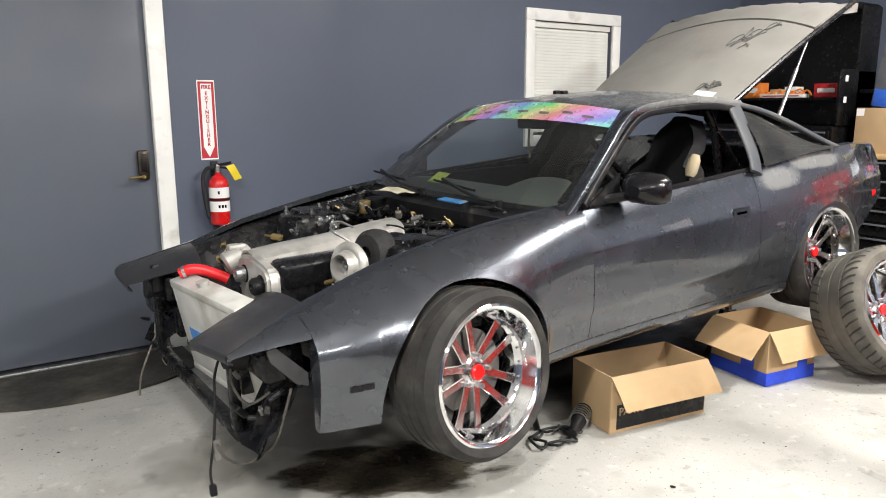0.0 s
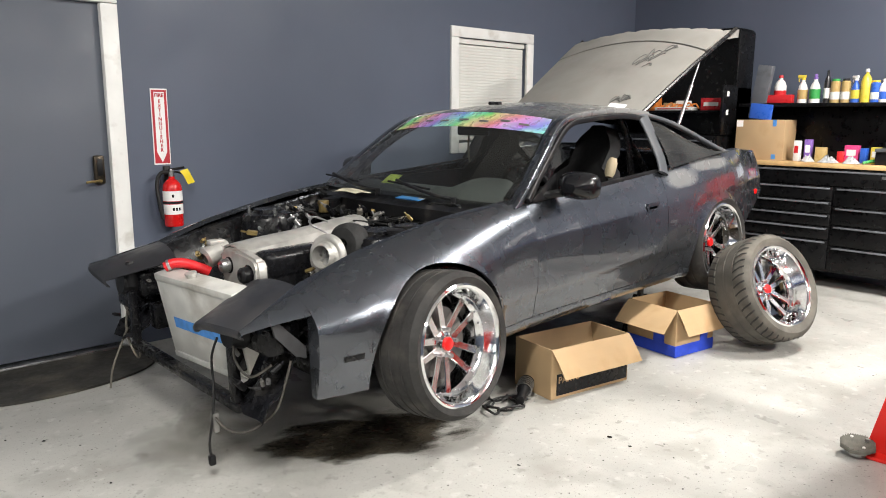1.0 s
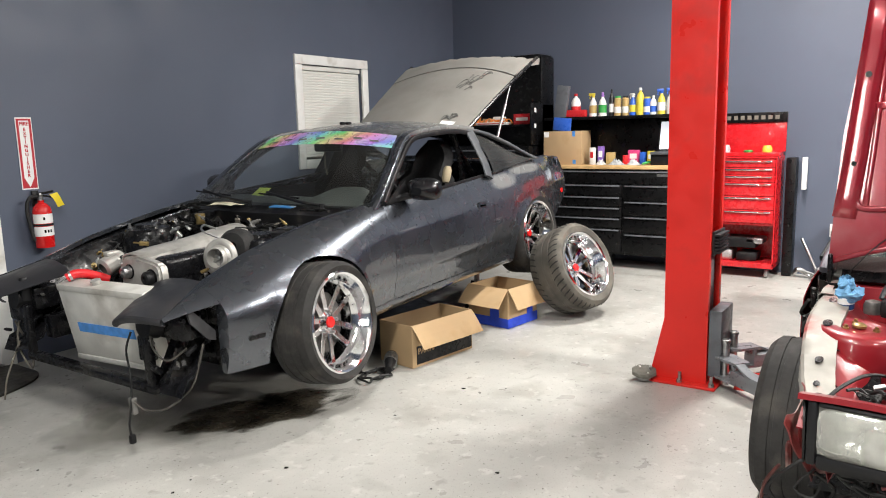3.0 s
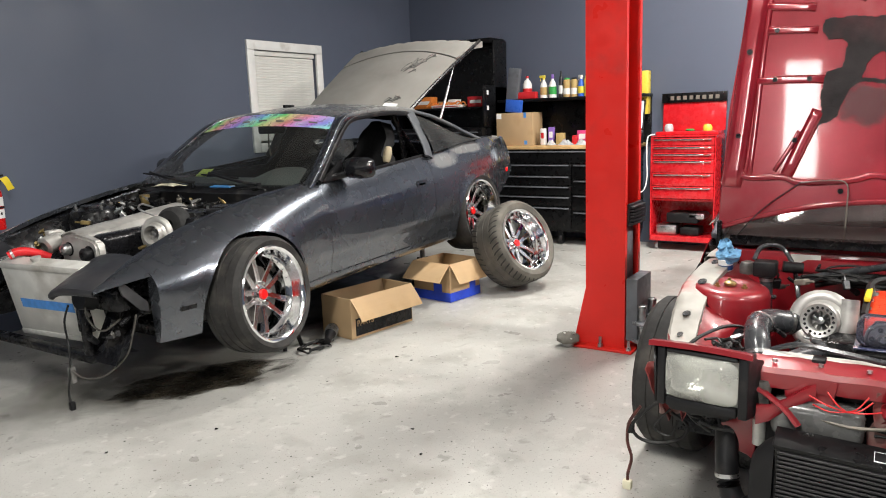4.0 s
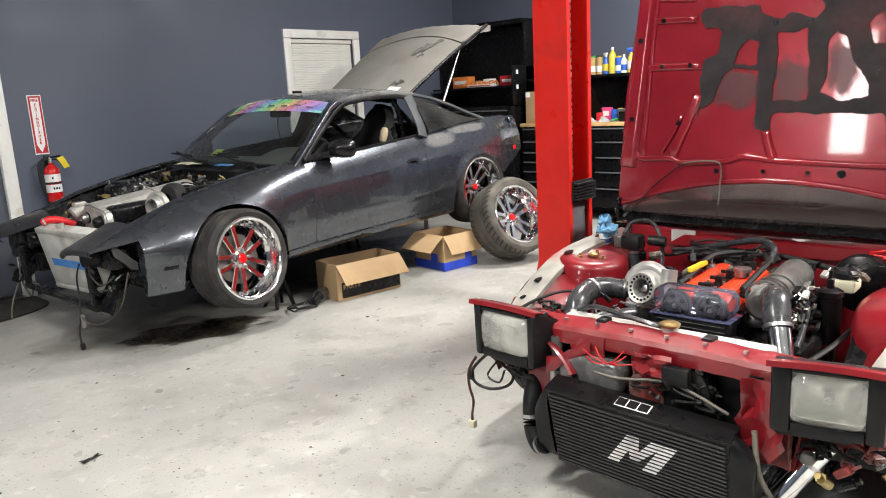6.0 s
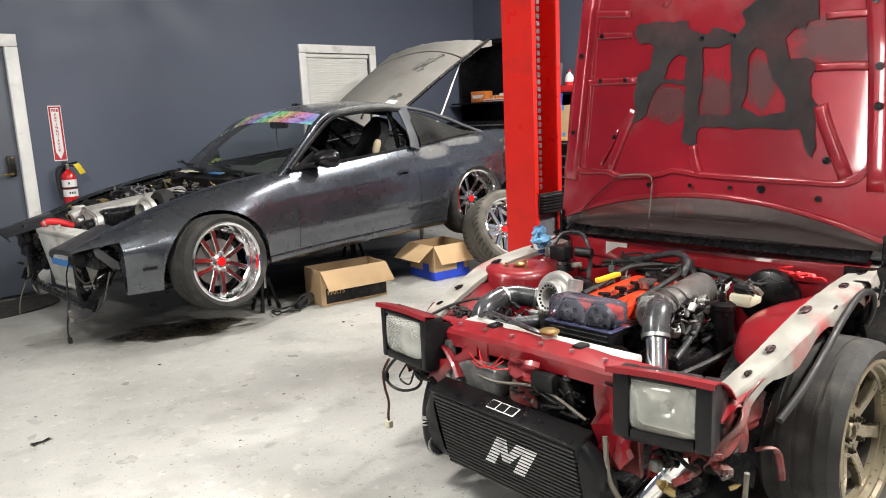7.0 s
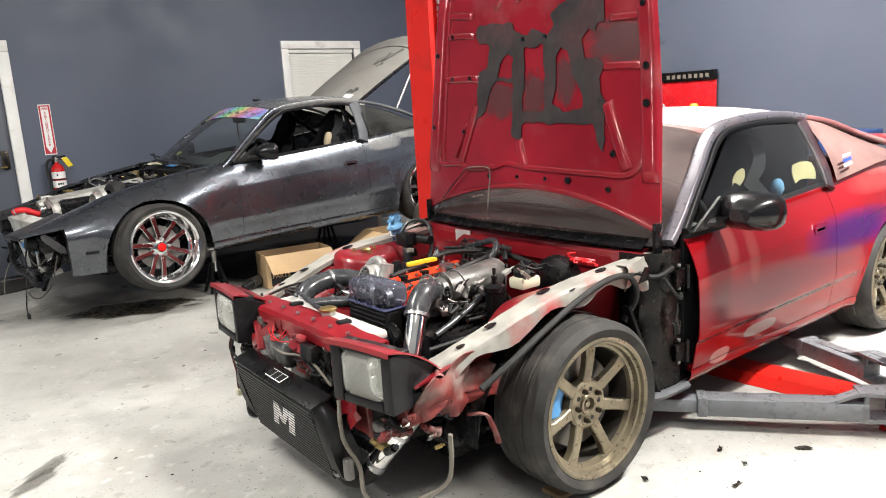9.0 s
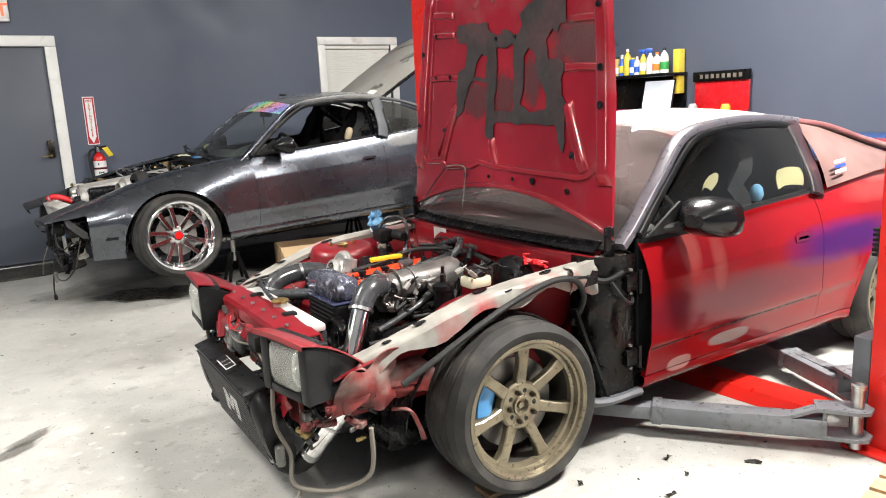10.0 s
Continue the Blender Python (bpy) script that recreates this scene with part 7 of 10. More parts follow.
# ---------------------------------------------------------------- red coupe: bay
BODY["slim"] = 0.033
for s in (-1, 1):
    inner_wing(red, s, "red_plain", 0.64, top=-0.06)
    # bare rail along the top of the inner wing
    bm = B()
    line = glide([(-0.52, s * 0.60, 0.545), (-0.36, s * 0.635, 0.60), (-0.09, s * 0.66, 0.68), (0.15, s * 0.66, 0.705), (0.36, s * 0.655, 0.715), (0.60, s * 0.68, 0.74)], 6)
    rows = []
    for i, q in enumerate(line):
        w = (1.25 if s > 0 else 1.0) * lerp_table([(0, 0.034), (8, 0.041), (16, 0.046), (24, 0.046), (30, 0.036)], i)
        rows.append([(q.x, q.y + s * dy, q.z + dz) for dy, dz in ((-w, -0.02), (-w, 0.0), (-w * 0.2, 0.006), (w * 0.8, 0.002), (w, -0.008), (w + 0.004, -0.055 - 0.02 * math.sin(i * 0.9)))])
    add_sheet(bm, rows)
    crumple(bm, 0.0022, 24.0, s * 2.0, 1)
    rl = part("wing_rail", bm, "primer", red, "bare sanded wing rail with red paint remnants", solid=0.004)
    for hx, hy, hz, hr in ((-0.30, 0.64, 0.627, 0.016), (-0.06, 0.645, 0.692, 0.02), (0.02, 0.70, 0.69, 0.012), (0.22, 0.66, 0.714, 0.018), (-0.42, 0.63, 0.585, 0.012), (0.40, 0.655, 0.724, 0.014)):
        bm = B()
        add_lathe(bm, [(0, 0), (hr, 0), (hr, 0.002), (0, 0.002)], Matrix.Translation((hx, s * hy, hz + 0.002)) @ Matrix.Rotation(radians(-8), 4, "Y") @ Matrix.Diagonal((1.5, 0.8, 1, 1)), 14)
        part("rail_hole", bm, "bay_black", rl)
    # post between wheel and door with its hinges
    bm = B()
    rows = []
    for i in range(13):
        z = 0.19 + 0.555 * i / 12
        ribs = 0.006 * math.sin(z * 34)
        rows.append([(x + 0.03 * (0.745 - z) * e, s * (y + ribs * r), z) for x, y, e, r in ((0.40, 0.60, -1, 0), (0.41, 0.690, -1, 0.3), (0.435, 0.712, 0, 1), (0.452, 0.735, 0, 0.5), (0.475, 0.742, 0, 1), (0.51, 0.748, 0, 0.6), (0.54, 0.752, 0, 0), (0.575, 0.752, 0, 0), (0.58, 0.70, 0, 0))])
    add_sheet(bm, rows)
    post = part("hinge_post", bm, "post_black", red, "glossy black door hinge post", solid=0.004, auto=50)
    bm = B()
    add_tube(bm, [(0.34, s * 0.68, 0.56), (0.37, s * 0.71, 0.42), (0.42, s * 0.725, 0.28), (0.45, s * 0.73, 0.19)], 0.022, 8, flat=0.5)
    part("splash_strut", bm, "post_black", post)
    bm = B()
    add_tube(bm, [(0.30, s * 0.70, 0.22), (0.42, s * 0.74, 0.19), (0.60, s * 0.755, 0.195)], 0.03, 8, flat=0.6)
    part("jacking_seam", bm, "grey_metal", post)
    for z in (0.345, 0.64):
        bm = B()
        add_box(bm, 0.52, 0.60, min(s * 0.752, s * 0.772), max(s * 0.752, s * 0.772), z - 0.032, z + 0.032, 0.005)
        add_cyl(bm, (0.585, s * 0.775, z - 0.045), (0.585, s * 0.775, z + 0.045), 0.009, seg=10)
        hg = part("hinge", bm, "post_black", post)
    bolt_row(post, [(0.545, s * 0.764, z + d) for z in (0.345, 0.64) for d in (-0.045, 0.045)], 0.008, 0.008, "cast_grey")
    wire(red, [(0.44, s * 0.77, 0.66), (0.47, s * 0.80, 0.60), (0.52, s * 0.79, 0.57), (0.55, s * 0.77, 0.58)], 0.007, name="door_cable")
    knot(red, (0.50, s * 0.785, 0.50), (0.03, 0.012, 0.12), 5, "wire", 0.005, 20 + s)
    bm = B()
    rows = []
    for i in range(9):
        f = i / 8
        rows.append([(0.30 + 0.165 * f, s * (y_ + 0.012 * math.sin(3 * f + z_)), zt) for y_, z_, zt in ((0.665, 0, 0.722 + 0.020 * f), (0.700, 1, 0.724 + 0.018 * f), (0.712, 2, 0.712 + 0.012 * f), (0.716, 3, 0.660 - 0.05 * f * (1 - f)), (0.712, 4, 0.625 + 0.02 * math.sin(7 * f)))])
    add_sheet(bm, rows)
    wb = part("wing_bracket", bm, "primer", red, "bare bent bracket plate", solid=0.003, auto=50)
    bm = B()
    add_prism(bm, [(0.345, 0.650), (0.405, 0.655), (0.415, 0.700), (0.385, 0.708)], 0.003, Matrix.Translation((0, s * 0.7295 + 0.0015, 0)) @ Matrix.Rotation(math.pi / 2, 4, "X"))
    part("bracket_hole", bm, "bay_black", wb)
    # chassis horn
    bm = B()
    add_box(bm, -0.62, -0.25, min(s * 0.53, s * 0.62), max(s * 0.53, s * 0.62), 0.38, 0.49, 0.02, seg=3)
    add_box(bm, -0.58, -0.50, min(s * 0.60, s * 0.65), max(s * 0.60, s * 0.65), 0.39, 0.53, 0.02, seg=3)
    crumple(bm, 0.030, 20.0, 3.0 * s)
    part("chassis_horn", bm, "rusty_red", red, "rusty red chassis rail end")
    bm = B()
    add_tube(bm, [(-0.43, s * 0.66, 0.37), (-0.39, s * 0.70, 0.37), (-0.36, s * 0.705, 0.31), (-0.345, s * 0.705, 0.26)], 0.011, 6, flat=0.5)
    part("bracket_strap", bm, "rusty_red", red)
    # torn remains of the wing mount behind the lamp
    for y_, z_, w_, h_, sd in ((0.60, 0.40, 0.08, 0.07, 3),):
        bm = B()
        rows = []
        for i in range(7):
            rows.append([(-0.56 + 0.02 * sd + 0.05 * (j / 6 - 0.5) + 0.04 * noise.noise(Vector((i * 0.6, j * 0.6, sd * 4.0 + s))), s * (y_ + w_ * (j / 6 - 0.5)) + 0.02 * noise.noise(Vector((i * 0.7, j * 0.5, sd + 20.0))),
                          z_ + h_ * (i / 6 - 0.5) + 0.02 * noise.noise(Vector((j * 0.9, i * 0.4, sd * 7.0)))) for j in range(7)])
        add_sheet(bm, rows)
        part("torn_flap", bm, ("rusty_red", "primer", "bay_black", "red_plain")[sd - 1], red, solid=0.002, auto=25)
    bm = B()
    rows = []
    for i in range(17):
        f = i / 16
        rows.append([(-0.40 - 0.22 * f, s * (0.675 - 0.05 * g - 0.012 * math.sin(5 * f + 3 * g)), 0.575 - 0.06 * f - 0.185 * g * (1 - 0.25 * f) + 0.015 * math.sin(9 * f + 2 * g)) for g in [k / 10 for k in range(11)]])
    add_sheet(bm, rows)
    crumple(bm, 0.016, 14.0, 5.0 * s, 1)
    part("rail_end", bm, "rusty_red", red, "crushed rusty red wing rail end", solid=0.004, auto=70)
    knot(red, (-0.52, s * 0.62, 0.50), (0.05, 0.03, 0.06), 6, "wire", 0.005, 91 + s)
    # pop-up lamp: bezel, lens, lid, cheek
    y0, y1 = (0.345, 0.612) if s > 0 else (0.402, 0.668)
    bm = B()
    lens_y0, lens_y1, lz0, lz1 = *((0.374, 0.586) if s > 0 else (0.450, 0.624)), 0.486, 0.624
    fx = -0.735
    lamp = None
    for nm, a in (("headlight", (y0, lens_y0, 0.455, 0.640)), ("bezel_side", (lens_y1, y1, 0.455, 0.640)), ("bezel_foot", (lens_y0 + 0.001, lens_y1 - 0.001, 0.455, lz0)), ("bezel_brow", (lens_y0 + 0.001, lens_y1 - 0.001, lz1, 0.640))):
        bm = B()
        add_box(bm, fx - 0.012, fx + 0.075, min(s * a[0], s * a[1]), max(s * a[0], s * a[1]), a[2], a[3], 0.008)
        ob = part(nm, bm, "black_plastic", red if lamp is None else lamp, "raised pop-up headlight in a black bezel" if lamp is None else "")
        lamp = lamp or ob
    pivot = Matrix.Translation((fx + 0.03, s * 0.50, 0))
    lamp.matrix_basis = pivot @ Matrix.Rotation(radians(-4.5 if s > 0 else 11), 4, "Z") @ pivot.inverted()
    bm = B()
    ny, nz = 30, 22
    rows = []
    for i in range(nz + 1):
        z = lz0 + (lz1 - lz0) * i / nz
        row = []
        for j in range(ny + 1):
            y = lens_y0 + (lens_y1 - lens_y0) * j / ny
            gy, gz = 2 * j / ny - 1, 2 * i / nz - 1
            b2 = (1 - gz ** 4) * (1 - gy ** 4)
            k_y, k_z = 1 - 0.10 * gz ** 8, 1 - 0.12 * gy ** 8
            yc, zc = (lens_y0 + lens_y1) / 2, (lz0 + lz1) / 2
            flute = 0.0009 * math.cos(j * math.pi) if 3 < i < nz - 3 else 0.0004 * math.cos(i * math.pi)
            row.append((fx - 0.006 - 0.018 * b2 + flute * b2, s * (yc + (y - yc) * k_y), zc + (z - zc) * k_z))
        rows.append(row)
    add_sheet(bm, rows)
    part("lens", bm, "headlight", lamp, "fluted glass lens", solid=0.004)
    bm = B()
    rows = []
    for i in range(13):
        gz = -1 + i / 6
        rows.append([(fx + 0.004 + 0.058 * ((1 - gy ** 2) * (1 - gz ** 2)) ** 0.6, s * ((lens_y0 + lens_y1) / 2 + gy * (lens_y1 - lens_y0) * 0.497), (lz0 + lz1) / 2 + gz * (lz1 - lz0) * 0.497) for gy in [-1 + k / 8 for k in range(17)]])
    add_sheet(bm, rows)
    part("reflector", bm, "lamp_silver", lamp)
    bm = B()
    add_cyl(bm, (fx + 0.012, s * (lens_y0 + lens_y1) / 2, 0.552), (fx + 0.05, s * (lens_y0 + lens_y1) / 2, 0.552), 0.012, seg=12)
    part("bulb_cap", bm, "steel", lamp)
    bm = B()
    rows = []
    for i in range(9):
        f = i / 8
        edge_in, edge_out, front = (0.335, 0.637, -0.748) if s > 0 else (0.390, 0.675, -0.762)
        row = [(front + 0.26 * f, s * (edge_in + 0.06 * f + (edge_out - edge_in - 0.06 * f) * j / 8), 0.656 - 0.03 * f - 0.12 * f * f + 0.005 * math.sin(math.pi * j / 8) * (1 - f)) for j in range(9)]
        rows.append(row)
    rows.insert(0, [(p[0] - 0.002, p[1], p[2] - 0.016) for p in rows[0]])
    add_sheet(bm, rows)
    part("headlight_lid", bm, "red_plain", lamp, "red lamp lid", solid=0.005)
    bm = B()
    yc = 0.626 if s > 0 else 0.66
    add_sheet(bm, [[(-0.735, s * (yc - 0.005), 0.46), (-0.735, s * yc, 0.645)], [(-0.66, s * yc, 0.455), (-0.66, s * (yc + 0.005), 0.612)], [(-0.57, s * yc, 0.452), (-0.57, s * yc, 0.565)], [(-0.50, s * (yc - 0.01), 0.46), (-0.50, s * (yc - 0.01), 0.51)]])
    part("cheek_panel", bm, "black_plastic", lamp, solid=0.006)
    yi = y0 + 0.006
    bm = B()
    add_sheet(bm, [[(-0.735, s * yi, 0.458), (-0.735, s * yi, 0.644)], [(-0.64, s * (yi - 0.012), 0.452), (-0.64, s * (yi - 0.012), 0.612)], [(-0.56, s * (yi - 0.008), 0.450), (-0.56, s * (yi - 0.008), 0.565)], [(-0.50, s * yi, 0.46), (-0.50, s * yi, 0.52)]])
    part("cheek_panel", bm, "black_plastic", lamp, solid=0.006)
    bm = B()
    add_box(bm, -0.70, -0.52, min(s * 0.40, s * 0.60), max(s * 0.40, s * 0.60), 0.42, 0.47, 0.02)
    add_cyl(bm, (-0.62, s * 0.36, 0.50), (-0.62, s * 0.36, 0.56), 0.03, seg=14)
    part("lamp_motor", bm, "black_plastic", lamp)

# radiator support and radiator
bm = B()
rows = []
for i in range(17):
    v = -1 + i / 8
    y, z = v * 0.44, 0.596 - 0.008 * v * v
    rows.append([(x, y, z + dz) for x, dz in ((-0.665, -0.055), (-0.67, -0.01), (-0.66, 0.004), (-0.60, 0.012), (-0.565, 0.012), (-0.555, -0.02))])
add_sheet(bm, rows)
crumple(bm, 0.003, 22.0, 2.0, 1)
support = part("radiator_support", bm, "red_plain", red, solid=0.005)
for y0, y1, z0 in ((-0.44, -0.34, 0.30), (0.34, 0.44, 0.30), (-0.06, 0.05, 0.40), (0.14, 0.26, 0.47)):
    bm = B()
    add_box(bm, -0.665, -0.645, y0, y1, z0, 0.575, 0.004, seg=1)
    crumple(bm, 0.022, 16.0, y0 * 9)
    part("support_leg", bm, "rusty_red" if y0 < 0 else "red_plain", support)
bm = B()
add_tube(bm, [(-0.66, 0.42, 0.535), (-0.70, 0.46, 0.50), (-0.74, 0.47, 0.46)], 0.025, 6, flat=0.4)
part("bracket", bm, "rusty_red", support)
bm = B()
add_box(bm, -0.555, -0.50, -0.34, 0.34, 0.26, 0.575, 0.006)
rad2 = part("radiator", bm, "grey_matte", red)
bm = B()
add_box(bm, -0.575, -0.505, -0.35, 0.35, 0.575, 0.604, 0.010)
part("tank", bm, "alu_sheet", rad2, "pale aluminium radiator tank")
for y in (-0.17, 0.19):
    bm = B()
    add_box(bm, -0.595, -0.545, y - 0.018, y + 0.018, 0.575, 0.616, 0.005)
    part("rad_clip", bm, "black_plastic", rad2)
bm = B()
add_cyl(bm, (-0.555, -0.035, 0.60), (-0.555, -0.035, 0.622), 0.026, seg=18)
part("filler_neck", bm, "alu", rad2)
bm = B()
add_lathe(bm, [(0, 0), (0.032, 0), (0.034, 0.008), (0.025, 0.013), (0, 0.014)], Matrix.Translation((-0.555, -0.035, 0.622)), 12)
part("filler_cap", bm, "brass", rad2)
wire(red, [(-0.555, -0.02, 0.615), (-0.56, 0.04, 0.622), (-0.55, 0.14, 0.632), (-0.53, 0.25, 0.635), (-0.50, 0.33, 0.60)], 0.009, "hose_grey", "overflow_hose")
M["smoke_plastic"] = material("smoky_bottle", (0.10, 0.10, 0.098), 0.25, vary=0.35, scale=9, dirt=(0.20, 0.19, 0.18), dirt_amount=0.3, dirt_scale=8)
bm = B()
add_box(bm, -0.70, -0.58, 0.06, 0.30, 0.40, 0.51, 0.03, seg=3)
part("washer_bottle", bm, "smoke_plastic", red)
for k, (dy, dz) in enumerate(((0.095, 0.028), (0.085, 0.004), (0.05, 0.045), (-0.06, 0.035), (-0.085, 0.012), (-0.05, 0.048))):
    wire(red, [(-0.70, 0.105, 0.512), (-0.705, 0.105 + dy * 0.5, 0.512 + dz * 0.45 - 0.006 * (k % 2)), (-0.69, 0.105 + dy, 0.512 + dz)], 0.0022, "hose_red", "red_wire")
knot(red, (-0.67, -0.12, 0.47), (0.03, 0.14, 0.05), 12, "wire", 0.006, 32)
bm = B()
add_cyl(bm, (-0.66, -0.12, 0.45), (-0.60, -0.12, 0.45), 0.09, seg=24)
part("fan_motor", bm, "bay_black", red)

bm = B()
rows = []
for x_, y_, z_, h_ in ((-0.668, 0.185, 0.548, 0.022), (-0.685, 0.225, 0.524, 0.020), (-0.70, 0.265, 0.498, 0.018), (-0.71, 0.30, 0.474, 0.024), (-0.705, 0.335, 0.462, 0.030)):
    rows.append([(x_ + 0.012, y_, z_ + h_), (x_, y_, z_ + h_), (x_ - 0.004, y_, z_), (x_, y_, z_ - h_), (x_ + 0.010, y_, z_ - h_)])
add_sheet(bm, rows)
part("lamp_stay", bm, "red_plain", support, "bent red lamp stay", solid=0.003)
bm = B()
add_lathe(bm, [(0, 0), (0.020, 0), (0.020, 0.07), (0.024, 0.075), (0.027, 0.10), (0.022, 0.125), (0, 0.128)], Matrix.Translation((-0.655, 0.328, 0.43)), 16)
motor = part("lamp_actuator", bm, "cast_grey", red, "grey lamp actuator with a silver body")
bm = B()
add_lathe(bm, [(0, 0), (0.018, 0), (0.019, 0.08), (0, 0.08)], Matrix.Translation((-0.655, 0.332, 0.352)), 16)
part("actuator_body", bm, "alu_sheet", motor)
bm = B()
add_box(bm, -0.705, -0.672, -0.16, -0.075, 0.485, 0.545, 0.008)
part("fuse_holder", bm, "black_plastic", support)
# torn sheet metal hanging from the support
for y0, y1, z0, z1, sd in ((-0.43, -0.31, 0.36, 0.56, 1), (-0.10, 0.02, 0.49, 0.57, 5)):
    bm = B()
    rows = []
    for i in range(8):
        rows.append([(-0.69 + 0.03 * noise.noise(Vector((i * 0.5, j * 0.5, sd * 3.1))), y0 + (y1 - y0) * j / 7 + 0.02 * noise.noise(Vector((i * 0.6, j * 0.4, sd + 9.0))),
                      z1 + (z0 - z1) * i / 7 * (1 + 0.35 * noise.noise(Vector((j * 0.7, sd * 2.2, 0))))) for j in range(8)])
    add_sheet(bm, rows)
    part("torn_flap", bm, "red_plain" if sd % 2 else "rusty_red", support, solid=0.002, auto=25)
bm = B()
add_tube(bm, [(-0.67, 0.36, 0.545), (-0.70, 0.27, 0.50), (-0.72, 0.22, 0.455)], 0.016, 6, flat=0.45)
part("bracket", bm, "red_plain", support, "bent red bumper bracket")
bolt_row(support, [(-0.63, -0.30 + 0.12 * k, 0.609 - 0.03 * abs(-0.30 + 0.12 * k) ** 2) for k in range(6)], 0.008, 0.008)
wire(red, [(-0.68, 0.30, 0.50), (-0.70, 0.10, 0.47), (-0.69, -0.10, 0.49), (-0.70, -0.28, 0.44)], 0.005, "wire_grey", "vacuum_hose")

M["cast_pale"] = material("pale_compressor_casting", (0.44, 0.43, 0.41), 0.42, 0.55, vary=0.1, scale=14, dirt=(0.22, 0.21, 0.20), dirt_amount=0.2, dirt_scale=9, bump=0.1, bump_scale=160)
M["bar_black"] = material("satin_black_bars", (0.028, 0.028, 0.029), 0.38, 0.2, vary=0.15, scale=20)
# intercooler
ICM = Matrix.Translation((-0.760, -0.020, 0.268)) @ Matrix.Rotation(radians(2.5), 4, "X") @ Matrix.Rotation(radians(1), 4, "Z") @ Matrix.Rotation(radians(-16), 4, "Y")
bm = B()
add_box(bm, -0.005, 0.065, -0.295, 0.295, -0.150, 0.150, 0.006, ICM)
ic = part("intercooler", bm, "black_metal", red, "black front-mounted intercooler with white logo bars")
bm = B()
add_box(bm, -0.013, -0.004, -0.285, 0.285, -0.0042, 0.0042, 0.0015, seg=1)
bar0 = part("cooling_bar", bm, "bar_black", ic)
for k in range(19):
    ob = bar0 if k == 0 else bar0.copy()
    if k:
        scene.collection.objects.link(ob)
    ob.parent, ob.matrix_basis = ic, ICM @ Matrix.Translation((0, 0, -0.136 + k * 0.0151))
for s in (-1, 1):
    bm = B()
    rows = []
    for i in range(7):
        f = i / 6
        rows.append([ICM @ Vector((0.03 + 0.045 * math.cos(a), s * (0.295 + 0.06 * f), 0.152 * (1 - 0.35 * f * f) * math.copysign(abs(math.sin(a)) ** 0.5, math.sin(a)) - 0.03 * f)) for a in [2 * math.pi * k / 16 for k in range(17)]])
    c = sum((Vector(p) for p in rows[-1][:-1]), Vector()) / 16
    rows += [[c.lerp(p, 0.5) for p in rows[-1]], [c.lerp(p, 0.02) for p in rows[-1]]]
    add_sheet(bm, rows)
    part("end_tank", bm, "black_plastic", ic)
bm = B()
add_box(bm, -0.010, 0.075, -0.30, 0.30, 0.150, 0.159, 0.003, ICM)
part("top_plate", bm, "black_metal", ic)
bm = B()
add_box(bm, 0.01, 0.05, -0.05, 0.06, 0.1595, 0.161, 0, ICM)
plate = part("maker_plate", bm, "white", ic, smooth=False)
for k in range(3):
    bm = B()
    add_box(bm, 0.013, 0.047, -0.046 + 0.036 * k, -0.014 + 0.036 * k, 0.1612, 0.162, 0, ICM)
    part("plate_bar", bm, "black_plastic", plate, smooth=False)
for pts in ([(0.075, -0.055), (0.045, -0.055), (0.02, 0.055), (0.05, 0.055)], [(0.05, 0.055), (0.02, 0.055), (0.005, -0.01), (0.022, -0.03)], [(0.02, -0.03), (0.0, -0.03), (-0.045, 0.055), (-0.01, 0.055)], [(-0.015, -0.055), (-0.05, -0.055), (-0.072, 0.055), (-0.037, 0.055)]):
    for k in range(9):
        za, zb = -0.055 + k * 0.0132, -0.055 + k * 0.0132 + 0.0088
        zs = sorted(p[1] for p in pts)
        if zb < zs[0] or za > zs[-1]:
            continue
        za, zb = max(za, zs[0]), min(zb, zs[-1])

        def edge(a, b_, z):
            return a[0] + (b_[0] - a[0]) * (z - a[1]) / (b_[1] - a[1])

        l0, l1, r0, r1 = pts[0], pts[3], pts[1], pts[2]
        quad = [(edge(l0, l1, za), za), (edge(r0, r1, za), za), (edge(r0, r1, zb), zb), (edge(l0, l1, zb), zb)]
        bm = B()
        add_sheet(bm, [[ICM @ Vector((-0.0145, 1.30 * q[0] - 0.42 * q[1] - 0.03, 1.145 * q[1] + 0.0152)) for q in quad[:2]], [ICM @ Vector((-0.0145, 1.30 * q[0] - 0.42 * q[1] - 0.03, 1.145 * q[1] + 0.0152)) for q in quad[:1:-1]]])
        part("logo_bar", bm, "white", ic, smooth=False)

# pipes
def pipe(parent, pts, r, mat, name="pipe", clamps=()):
    bm = B()
    rings = add_tube(bm, pts, r, 20, 8)
    ob = part(name, bm, mat, parent)
    path = glide(pts, 8)
    for f in clamps:
        i = min(int(f * (len(path) - 1)), len(path) - 2)
        c = B()
        clamp_ring(c, path[i], path[i + 1] - path[i], r * 1.07)
        part("hose_clamp", c, "steel", ob)
    return ob


